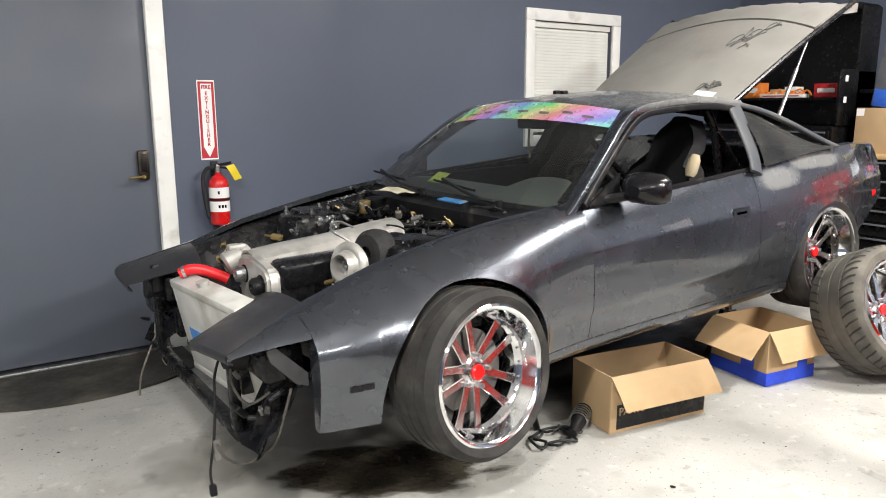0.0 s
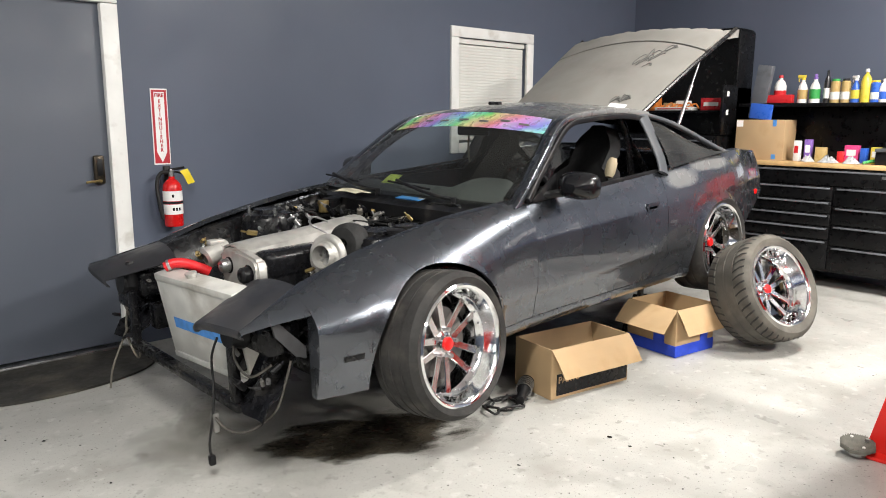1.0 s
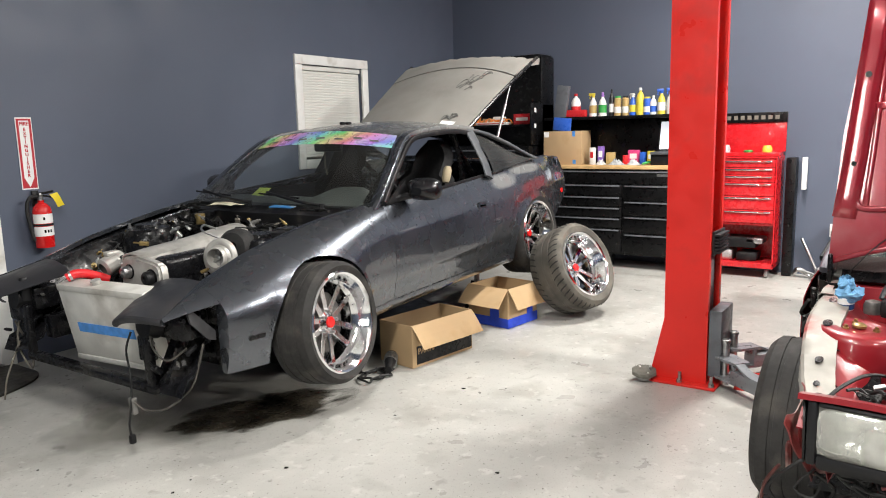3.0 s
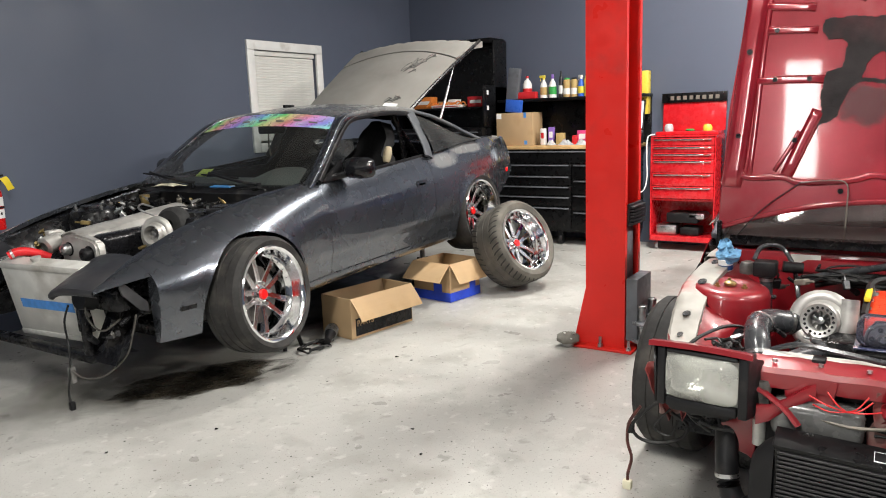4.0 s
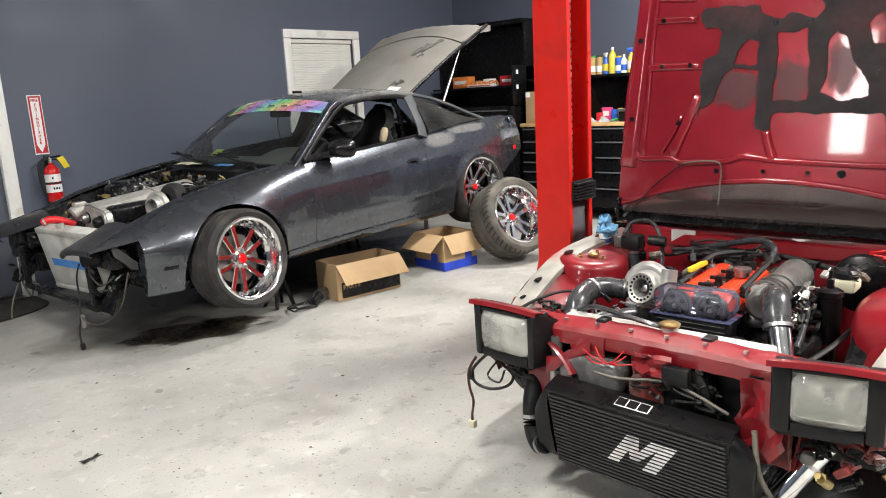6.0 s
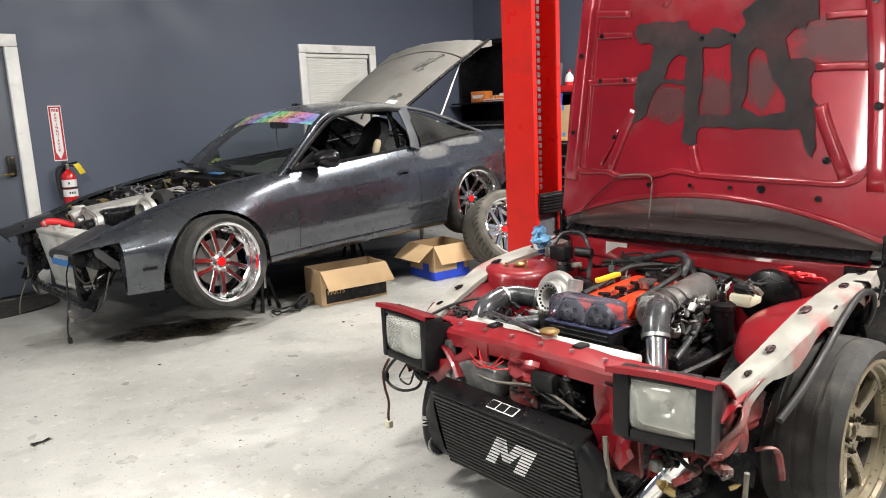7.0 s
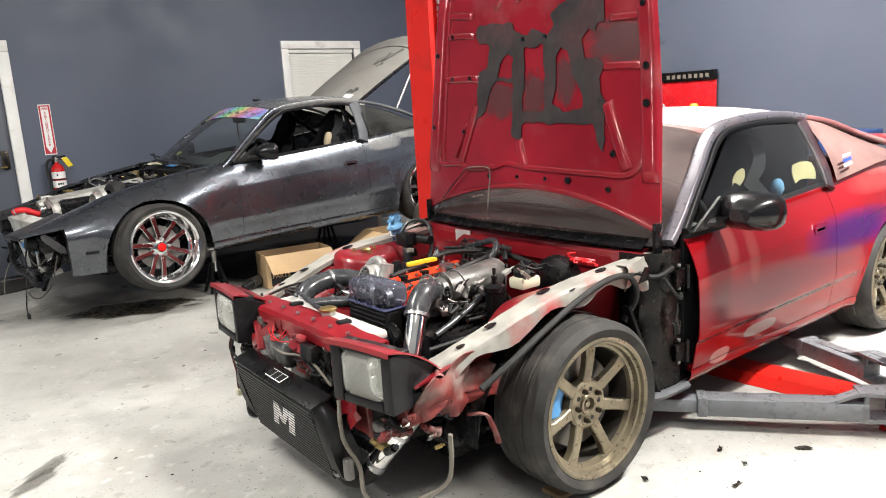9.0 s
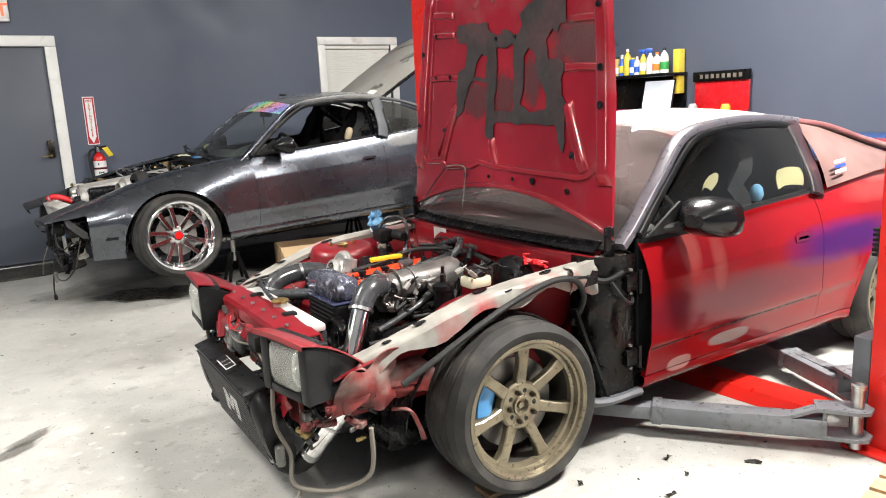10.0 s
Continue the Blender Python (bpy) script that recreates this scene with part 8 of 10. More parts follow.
pipe(red, [(-0.22, -0.235, 0.665), (-0.285, -0.27, 0.672), (-0.325, -0.285, 0.64), (-0.35, -0.30, 0.60)], 0.043, "hose_grey", "intake_elbow", (0.08, 0.93))
pipe(red, [(-0.345, -0.298, 0.61), (-0.40, -0.335, 0.50), (-0.44, -0.36, 0.42)], 0.036, "chrome", "charge_pipe")
pipe(red, [(-0.50, -0.545, 0.42), (-0.56, -0.46, 0.285), (-0.62, -0.385, 0.165)], 0.036, "chrome", "charge_pipe", (0.12, 0.55, 0.95))
pipe(red, [(-0.612, -0.395, 0.175), (-0.645, -0.355, 0.125), (-0.69, -0.335, 0.13), (-0.715, -0.325, 0.18)], 0.034, "black_plastic", "charge_hose", (0.1, 0.9))
pipe(red, [(-0.17, 0.30, 0.60), (-0.24, 0.375, 0.62), (-0.32, 0.40, 0.62), (-0.42, 0.385, 0.60), (-0.46, 0.37, 0.54)], 0.04, "hose_grey", "intake_hose", (0.1, 0.45, 0.9))
pipe(red, [(-0.20, 0.18, 0.56), (-0.32, 0.20, 0.565), (-0.44, 0.26, 0.57), (-0.52, 0.30, 0.56)], 0.024, "hose_grey", "coolant_hose", (0.1, 0.9))
pipe(red, [(-0.56, 0.43, 0.47), (-0.63, 0.425, 0.39), (-0.68, 0.415, 0.30), (-0.70, 0.40, 0.21), (-0.715, 0.365, 0.165), (-0.725, 0.335, 0.18)], 0.034, "black_plastic", "charge_hose", (0.52, 0.9))

# engine
bm = B()
add_box(bm, -0.34, 0.20, -0.16, 0.20, 0.22, 0.60, 0.02)
eng2 = part("engine", bm, "bay_black", red, "twin-cam engine with bright orange cam covers")
for yc in (-0.068, 0.055):
    bm = B()
    rows = []
    for i in range(15):
        f = i / 14
        x = -0.27 + 0.44 * f
        w = 0.043 if 0.5 < i < 13.5 else 0.037
        b2 = 0.0 if 0 < i < 14 else -0.02
        rows.append([(x, yc + w * v, 0.655 + b2 + 0.018 * f - 0.014 * abs(v) ** 3 - (0.05 if abs(v) == 1 else 0)) for v in (-1, -0.97, -0.7, -0.35, 0, 0.35, 0.7, 0.97, 1)])
    add_sheet(bm, rows)
    cc = part("cam_cover", bm, "orange_cover", eng2, solid=0.008)
    bolt_row(cc, [(-0.22 + 0.11 * k, yc + sy * 0.033, 0.655 + 0.004 * k) for k in range(4) for sy in (-1, 1)], 0.006)
bm = B()
add_lathe(bm, [(0, 0), (0.026, 0), (0.026, 0.016), (0.032, 0.018), (0.032, 0.03), (0, 0.032)], Matrix.Translation((-0.02, -0.068, 0.672)), 14)
part("oil_cap", bm, "steel", eng2)
bm = B()
add_box(bm, -0.26, 0.17, -0.027, 0.013, 0.58, 0.655, 0.006)
part("coil_valley", bm, "bay_black", eng2)
for k in range(4):
    bm = B()
    add_lathe(bm, [(0, 0), (0.013, 0), (0.014, 0.022), (0.017, 0.024), (0.017, 0.032), (0.009, 0.035), (0, 0.035)], Matrix.Translation((-0.19 + 0.105 * k, -0.007, 0.645)), 14)
    add_box(bm, -0.197 + 0.105 * k, -0.183 + 0.105 * k, -0.005, 0.026, 0.664, 0.677, 0.004)
    part("ignition_coil", bm, "black_plastic", eng2)
bm = B()
add_box(bm, -0.10, 0.055, 0.088, 0.108, 0.680, 0.700, 0.006)
part("spark_rail", bm, "yellow", eng2, "yellow ribbed loom cover")
wire(eng2, [(-0.18, 0.102, 0.655), (-0.06, 0.100, 0.672), (0.08, 0.098, 0.700), (0.16, 0.07, 0.705), (0.24, 0.02, 0.70)], 0.012, "wire", "loom_cover")
wire(eng2, [(-0.16, -0.118, 0.66), (0.0, -0.118, 0.685), (0.12, -0.112, 0.70), (0.24, -0.06, 0.70)], 0.011, "wire", "loom_cover")
M["cast_dark"] = material("dirty_casting", (0.16, 0.155, 0.148), 0.42, 0.5, vary=0.3, scale=18, dirt=(0.06, 0.055, 0.05), dirt_amount=0.35, dirt_scale=12, bump=0.2, bump_scale=140)
M["violet_rim"] = material("violet_flange", (0.05, 0.055, 0.11), 0.25, vary=0.1, coat=0.6)
# timing cover with a clear violet top
bm = B()
add_box(bm, -0.385, -0.275, -0.160, 0.112, 0.42, 0.604, 0.018, seg=3)
tc_ = part("timing_cover", bm, "black_plastic", eng2)
for k in range(5):
    bm = B()
    add_box(bm, -0.389, -0.383, -0.145, 0.096, 0.508 + k * 0.018, 0.515 + k * 0.018, 0.002, seg=1)
    part("cover_rib", bm, "black_plastic", tc_)
M["violet_clear"] = thin_glass("violet_clear_plastic", (0.84, 0.86, 0.95), (0.30, 0.31, 0.40), 0.05, 0.20, 0.04, 9.0)
bm = B()
add_box(bm, -0.390, -0.272, -0.160, 0.112, 0.606, 0.694, 0.030, seg=5)
part("gear_window", bm, "violet_clear", tc_, "clear violet cam gear cover")
bm = B()
add_box(bm, -0.394, -0.270, -0.164, 0.116, 0.600, 0.605, 0.002)
part("window_flange", bm, "violet_rim", tc_, "blue-violet flange of the cover")
for y in (-0.085, 0.038):
    bm = B()
    add_lathe(bm, [(0.0, 0.006), (0.014, 0.006), (0.016, 0.012), (0.020, 0.006), (0.042, 0.005), (0.046, 0.012), (0.052, 0.012), (0.052, -0.014), (0.0, -0.014)], Matrix.Translation((-0.345, y, 0.628)) @ Matrix.Rotation(-math.pi / 2, 4, "Y"), 32)
    gear = part("cam_gear", bm, "cast_dark", tc_)
    for k in range(5):
        a = 2 * math.pi * k / 5
        bm = B()
        add_cyl(bm, (-0.351, y + 0.031 * math.cos(a), 0.628 + 0.031 * math.sin(a)), (-0.355, y + 0.031 * math.cos(a), 0.628 + 0.031 * math.sin(a)), 0.008, seg=10)
        part("gear_slot", bm, "bay_black", gear)
    bm = B()
    add_cyl(bm, (-0.350, y, 0.628), (-0.362, y, 0.628), 0.009, seg=6)
    part("gear_bolt", bm, "steel", gear)
bm = B()
add_tube(bm, [(-0.345, -0.085 - 0.053, 0.615), (-0.345, -0.11, 0.675), (-0.345, -0.085, 0.683), (-0.345, 0.038, 0.683), (-0.345, 0.065, 0.675), (-0.345, 0.091, 0.615)], 0.010, 8, flat=0.3)
part("timing_belt", bm, "wire", tc_)
for y, z, r in ((-0.19, 0.50, 0.065), (0.0, 0.36, 0.075), (0.16, 0.42, 0.05)):
    bm = B()
    add_lathe(bm, [(0, 0.02), (r * 0.3, 0.02), (r * 0.35, 0.008), (r * 0.8, 0.006), (r * 0.85, 0.02), (r, 0.022), (r * 0.93, 0.012), (r, 0.002), (r, -0.02), (0, -0.02)], Matrix.Translation((-0.40, y, z)) @ Matrix.Rotation(-math.pi / 2, 4, "Y"), 30)
    part("pulley", bm, "black_metal", eng2)
# intake plenum and runners
bm = B()
add_lathe(bm, [(0, -0.20), (0.04, -0.20), (0.056, -0.185), (0.058, 0.0), (0.062, 0.17), (0.05, 0.19), (0, 0.20)], Matrix.Translation((-0.06, -0.215, 0.652)) @ Matrix.Rotation(radians(86), 4, "Y"), 28)
plenum = part("intake_plenum", bm, "cast_dark", eng2)
for k in range(6):
    bm = B()
    xx = -0.22 + 0.065 * k
    add_lathe(bm, [(0.058, -0.004), (0.0655, -0.003), (0.0655, 0.003), (0.058, 0.004)], Matrix.Translation((xx, -0.215, 0.655 - 0.02 * k / 6)) @ Matrix.Rotation(radians(86), 4, "Y"), 24)
    part("casting_rib", bm, "cast_dark", plenum)
small_parts(eng2, ((-0.24, 0.10), (-0.33, -0.25), (0.56, 0.69)), 30, 71, ("cast_dark", "cast_dark", "bay_black", "alu", "black_plastic"))
small_parts(eng2, ((-0.28, 0.12), (-0.16, -0.10), (0.60, 0.66)), 8, 72, ("steel", "bay_black"), (0.008, 0.016))
small_parts(red, ((0.05, 0.38), (-0.45, 0.45), (0.60, 0.71)), 34, 73, ("bay_black", "black_plastic", "cast_dark", "wire_grey", "hose_grey"))
small_parts(red, ((-0.50, -0.25), (0.20, 0.50), (0.50, 0.60)), 14, 74, ("bay_black", "cast_dark", "steel"))
small_parts(red, ((-0.50, -0.30), (-0.45, -0.20), (0.36, 0.52)), 18, 75, ("bay_black", "cast_dark", "steel"))
small_parts(red, ((-0.655, -0.60), (-0.42, 0.02), (0.38, 0.54)), 14, 76, ("bay_black", "black_plastic", "rusty_red", "cast_dark"))
small_parts(red, ((-0.70, -0.50), (-0.66, -0.50), (0.30, 0.46)), 14, 77, ("bay_black", "rusty_red", "cast_dark", "brass"))
for k in range(4):
    bm = B()
    add_tube(bm, [(-0.19 + 0.10 * k, -0.24, 0.62), (-0.19 + 0.10 * k, -0.20, 0.57), (-0.19 + 0.10 * k, -0.13, 0.56)], 0.024, 12)
    part("runner", bm, "cast_dark", plenum)
bm = B()
add_cyl(bm, (-0.25, -0.22, 0.66), (-0.20, -0.218, 0.657), 0.048, seg=24)
add_box(bm, -0.24, -0.205, -0.275, -0.17, 0.60, 0.70, 0.012)
part("throttle_body", bm, "alu", eng2)
knot(eng2, (-0.20, -0.29, 0.60), (0.06, 0.04, 0.05), 9, "cast_dark", 0.004, 41, "linkage")
knot(eng2, (-0.08, -0.31, 0.56), (0.14, 0.05, 0.06), 14, "wire", 0.007, 42)
bm = B()
add_box(bm, -0.30, 0.15, -0.36, -0.14, 0.30, 0.52, 0.03)
part("engine_side", bm, "bay_black", eng2)
pipe(red, [(-0.30, -0.34, 0.53), (-0.20, -0.33, 0.56), (-0.08, -0.31, 0.60), (0.0, -0.28, 0.63)], 0.011, "hose_grey", "vacuum_hose")
wire(red, [(-0.36, -0.38, 0.50), (-0.20, -0.42, 0.52), (-0.05, -0.44, 0.54)], 0.009, "wire", "vacuum_hose")
# catch can, reservoir, booster
bm = B()
add_lathe(bm, [(0, 0), (0.036, 0), (0.038, 0.01), (0.038, 0.165), (0.042, 0.168), (0.042, 0.185), (0.03, 0.192), (0.012, 0.195), (0.012, 0.225), (0.007, 0.23), (0.007, 0.255), (0, 0.255)], Matrix.Translation((-0.03, -0.365, 0.475)), 24)
part("catch_can", bm, "black_metal", red, "black oil catch can")
bm = B()
add_box(bm, 0.06, 0.16, -0.42, -0.34, 0.63, 0.675, 0.012)
part("brake_reservoir", bm, "cream", red, "milky brake fluid reservoir")
bm = B()
add_lathe(bm, [(0, 0), (0.04, 0), (0.042, 0.02), (0.03, 0.03), (0, 0.03)], Matrix.Translation((0.11, -0.38, 0.676)), 18)
part("reservoir_cap", bm, "black_plastic", red)
bm = B()
add_lathe(bm, [(0, 0), (0.05, 0), (0.105, 0.03), (0.11, 0.06), (0.10, 0.09), (0.0, 0.10)], Matrix.Translation((0.22, -0.40, 0.62)) @ Matrix.Rotation(radians(90), 4, "Y"), 30)
part("brake_booster", bm, "black_metal", red)
turbo(eng2, (-0.178, 0.222, 0.622), (-0.93, 0.10, 0.22), 1, 0.090, "cast_pale")
bm = B()
add_tube(bm, [(0.02, 0.24, 0.62), (0.12, 0.28, 0.58), (0.22, 0.26, 0.45)], 0.04, 12)
part("downpipe", bm, "bay_black", eng2)
# boost valve block and hoses beside the strut tower
bm = B()
add_box(bm, 0.12, 0.19, 0.415, 0.50, 0.688, 0.750, 0.010)
valve = part("boost_valve", bm, "black_plastic", red, "black boost control valve on a pipe")
bm = B()
add_cyl(bm, (0.155, 0.452, 0.56), (0.155, 0.452, 0.69), 0.024, seg=18)
part("valve_pipe", bm, "hose_grey", valve)
bm = B()
clamp_ring(bm, (0.155, 0.452, 0.676), (0, 0, 1), 0.027)
part("hose_clamp", bm, "steel", valve)
bm = B()
add_lathe(bm, [(0, 0), (0.030, 0), (0.032, 0.03), (0.026, 0.045), (0.012, 0.05), (0, 0.05)], Matrix.Translation((0.175, 0.525, 0.69)), 18)
part("solenoid", bm, "cast_dark", valve)
bm = B()
add_cyl(bm, (0.185, 0.40, 0.725), (0.20, 0.33, 0.72), 0.022, seg=16)
part("valve_port", bm, "black_plastic", valve)
wire(red, [(0.16, 0.50, 0.75), (0.20, 0.48, 0.795), (0.25, 0.42, 0.79), (0.24, 0.37, 0.72), (0.20, 0.345, 0.63), (0.14, 0.33, 0.58)], 0.009, "hose_grey", "vacuum_hose")
wire(red, [(-0.50, 0.60, 0.560), (-0.42, 0.56, 0.590), (-0.32, 0.50, 0.605), (-0.26, 0.44, 0.585), (-0.28, 0.41, 0.53)], 0.006, "wire", "wing_cable")
# firewall furniture
bm = B()
rows = [[(0.43 + 0.07 * f - 0.03 * (1 - v * v), v * 0.66, 0.715 + 0.035 * f) for v in [-1 + 2 * j / 14 for j in range(15)]] for f in (0, 0.3, 0.7, 1.0)]
rows.insert(0, [(p[0] - 0.004, p[1], p[2] - 0.05) for p in rows[0]])
add_sheet(bm, rows)
cowl2 = part("cowl", bm, "red_plain", red, solid=0.006)
for y0, y1 in ((-0.58, -0.40), (-0.30, -0.12), (0.30, 0.50)):
    bm = B()
    add_box(bm, 0.452, 0.478, y0, y1, 0.738, 0.7435, 0, Matrix.Identity(4))
    part("cowl_slot", bm, "bay_black", cowl2, smooth=False)
bm = B()
rows = [[(0.455 + 0.05 * f - 0.09 * (1 - v * v), v * 0.66, 0.752 + 0.035 * f + 0.02 * (1 - v * v)) for v in [-1 + 2 * j / 14 for j in range(15)]] for f in (0, 0.5, 1.0)]
add_sheet(bm, rows)
part("scuttle", bm, "bay_black", red, solid=0.004)
bm = B()
add_box(bm, 0.408, 0.411, 0.29, 0.40, 0.675, 0.735)
part("data_plate", bm, "alu_sheet", red, smooth=False)
pipe(red, [(0.36, 0.36, 0.64), (0.33, 0.15, 0.70), (0.28, -0.02, 0.745), (0.22, -0.10, 0.73), (0.18, -0.10, 0.68)], 0.014, "hose_grey", "heater_hose")
pipe(red, [(0.37, 0.30, 0.62), (0.34, 0.10, 0.675), (0.30, -0.15, 0.68), (0.30, -0.35, 0.64)], 0.012, "wire", "heater_hose")
knot(red, (0.30, 0.10, 0.67), (0.10, 0.24, 0.04), 14, "wire", 0.007, 51)
knot(red, (0.12, -0.40, 0.70), (0.08, 0.08, 0.03), 6, "wire", 0.004, 52)
knot(red, (0.30, -0.50, 0.72), (0.05, 0.10, 0.02), 6, "hose_red", 0.006, 53, "red_cable")
knot(red, (-0.45, 0.48, 0.58), (0.08, 0.07, 0.03), 8, "wire", 0.005, 54)
# loom taped along the left-hand rail, dropping into the arch
wire(red, [(0.34, -0.67, 0.50), (0.36, -0.71, 0.60), (0.31, -0.72, 0.68), (0.20, -0.715, 0.695), (0.02, -0.725, 0.655), (-0.14, -0.735, 0.60), (-0.30, -0.735, 0.53), (-0.42, -0.72, 0.47)], 0.011, "wire", "taped_loom", 10)
wire(red, [(0.30, -0.72, 0.69), (0.38, -0.70, 0.68), (0.44, -0.74, 0.66), (0.50, -0.77, 0.69)], 0.010, "wire", "taped_loom", 8)
# cables under the nose
wire(red, [(-0.72, -0.36, 0.42), (-0.73, -0.38, 0.30), (-0.70, -0.42, 0.20), (-0.72, -0.48, 0.13), (-0.68, -0.55, 0.12), (-0.60, -0.60, 0.12), (-0.52, -0.66, 0.18), (-0.52, -0.68, 0.34)], 0.008, "wire_grey", "hanging_cable")
wire(red, [(-0.70, -0.50, 0.12), (-0.76, -0.55, 0.06), (-0.80, -0.58, 0.045)], 0.007, "wire_grey", "hanging_cable")
bm = B()
add_box(bm, -0.745, -0.715, -0.42, -0.385, 0.16, 0.235, 0.01)
part("connector", bm, "cast_grey", red)
bm = B()
add_box(bm, -0.67, -0.635, -0.50, -0.465, 0.33, 0.365, 0.01)
part("connector", bm, "cast_grey", red)
M["wire_brown"] = material("taped_brown_cable", (0.070, 0.018, 0.014), 0.55, vary=0.4, scale=30)
wire(red, [(-0.64, 0.60, 0.45), (-0.65, 0.66, 0.40), (-0.65, 0.715, 0.335), (-0.645, 0.70, 0.29), (-0.63, 0.64, 0.275), (-0.615, 0.57, 0.30), (-0.61, 0.55, 0.345), (-0.62, 0.60, 0.385)], 0.006, "wire", "hanging_cable")
wire(red, [(-0.63, 0.60, 0.40), (-0.635, 0.65, 0.33), (-0.63, 0.60, 0.31), (-0.62, 0.58, 0.36)], 0.004, "wire", "hanging_cable")
wire(red, [(-0.65, 0.69, 0.40), (-0.655, 0.725, 0.34), (-0.645, 0.735, 0.27), (-0.64, 0.722, 0.21), (-0.636, 0.735, 0.15), (-0.634, 0.736, 0.12)], 0.0055, "wire_brown", "hanging_cable")
bm = B()
add_box(bm, -0.646, -0.622, 0.722, 0.752, 0.092, 0.124, 0.005)
part("connector", bm, "cream", red)
bm = B()
add_box(bm, -0.656, -0.636, 0.712, 0.736, 0.30, 0.335, 0.005)
part("connector", bm, "black_plastic", red)
knot(red, (-0.66, 0.48, 0.40), (0.05, 0.10, 0.06), 8, "wire", 0.007, 61)
knot(red, (-0.62, -0.50, 0.38), (0.05, 0.08, 0.05), 9, "wire", 0.007, 62)
bm = B()
add_box(bm, -0.62, -0.20, -0.36, 0.36, 0.18, 0.24, 0.02)
part("crossmember", bm, "bay_black", red)

# ---------------------------------------------------------------- raised hood underside
def hood_rib(pts, w, h=0.014, name="rib", mat="hood_red"):
    """A pressed bead on the hood's inner skin: flat crown, rounded shoulders."""
    bm = B()
    path = glide([hood_point(u, v, 0.0) for u, v in pts], 7)
    rows = []
    for i, q in enumerate(path):
        d = (path[min(i + 1, len(path) - 1)] - path[max(i - 1, 0)]).normalized()
        sd = d.cross(Vector((-1, 0, 0))).normalized()
        e = min(1.0, 0.35 + min(i, len(path) - 1 - i) * 0.45)
        rows.append([q + sd * w * a + Vector((-h * c * e, 0, 0)) for a, c in ((-1, -0.1), (-0.86, 0.45), (-0.66, 0.9), (-0.35, 1.0), (0.0, 0.93), (0.35, 1.0), (0.66, 0.9), (0.86, 0.45), (1, -0.1))])
    add_sheet(bm, rows)
    return part(name, bm, mat, hood, auto=60)


hood_rib([(0.20, 0.945), (0.40, 0.925), (0.65, 0.925), (0.98, 0.94)], 0.045, 0.022)
hood_rib([(0.24, 0.845), (0.45, 0.835), (0.7, 0.85), (0.96, 0.86)], 0.012, 0.010)
hood_rib([(0.20, -0.945), (0.40, -0.94), (0.65, -0.945), (0.98, -0.94)], 0.045, 0.022)
for pts, w in (([(0.795, 0.86), (0.787, 0.70), (0.779, 0.55)], 0.016), ([(0.605, 0.87), (0.60, 0.67), (0.59, 0.48)], 0.018), ([(0.885, 0.88), (0.875, 0.73), (0.863, 0.58)], 0.018),
               ([(0.595, -0.62), (0.598, -0.77), (0.596, -0.91)], 0.018), ([(0.765, -0.68), (0.765, -0.80), (0.763, -0.93)], 0.016), ([(0.885, -0.60), (0.885, -0.75), (0.88, -0.92)], 0.018),
               ([(0.475, 0.49), (0.36, 0.56), (0.228, 0.635)], 0.026), ([(0.40, 0.585), (0.33, 0.635), (0.25, 0.705)], 0.010),
               ([(0.47, -0.645), (0.396, -0.68), (0.232, -0.785)], 0.028), ([(0.32, 0.068), (0.26, 0.045), (0.20, 0.012)], 0.022),
               ([(0.98, 0.30), (0.93, 0.28), (0.87, 0.33)], 0.016), ([(0.98, 0.10), (0.93, 0.12), (0.88, 0.10)], 0.014), ([(0.98, -0.12), (0.93, -0.13), (0.88, -0.11)], 0.014)):
    hood_rib(pts, w)
hood_rib([(0.28, 0.90), (0.232, 0.86), (0.222, 0.66), (0.20, 0.57), (0.197, 0.40), (0.203, 0.27), (0.218, 0.19), (0.212, 0.10), (0.203, 0.0), (0.198, -0.22), (0.202, -0.58), (0.215, -0.80), (0.28, -0.90)], 0.014, 0.012)
hood_rib([(hood_foot(v) + 0.012, v) for v in (-0.98, -0.75, -0.5, -0.25, 0.0, 0.25, 0.5, 0.75, 0.98)], 0.012, 0.010)
hood_rib([(0.985, -0.92), (0.99, -0.4), (0.99, 0.4), (0.985, 0.92)], 0.04, 0.02)
for u, v, r in ((0.161, 0.342, 0.011), (0.161, 0.059, 0.009), (0.161, -0.185, 0.009), (0.163, -0.357, 0.016), (0.149, -0.659, 0.012), (0.595, -0.944, 0.014), (0.47, -0.936, 0.015), (0.79, 0.788, 0.010), (0.597, 0.56, 0.010),
                (0.605, 0.755, 0.010), (0.603, -0.785, 0.011), (0.366, 0.606, 0.010), (0.335, -0.74, 0.012), (0.283, -0.691, 0.014), (0.727, 0.046, 0.012), (0.725, -0.155, 0.012), (0.40, 0.925, 0.010), (0.72, 0.93, 0.012), (0.80, -0.945, 0.012)):
    bm = B()
    lift = 0.026 if abs(v) > 0.9 else 0.014 if r < 0.0105 else 0.004
    add_lathe(bm, [(0, 0), (r, 0), (r, 0.003), (0, 0.003)], Matrix.Translation(hood_point(u, v, lift)) @ Matrix.Rotation(-math.pi / 2, 4, "Y"), 14)
    part("press_hole", bm, "bay_black", hood)
M["felt"] = material("torn_felt", (0.027, 0.023, 0.024), 0.9, vary=0.25, scale=9, dirt=(0.060, 0.028, 0.030), dirt_amount=0.45, dirt_scale=5, bump=0.3, bump_scale=120)
rng = random.Random(5)


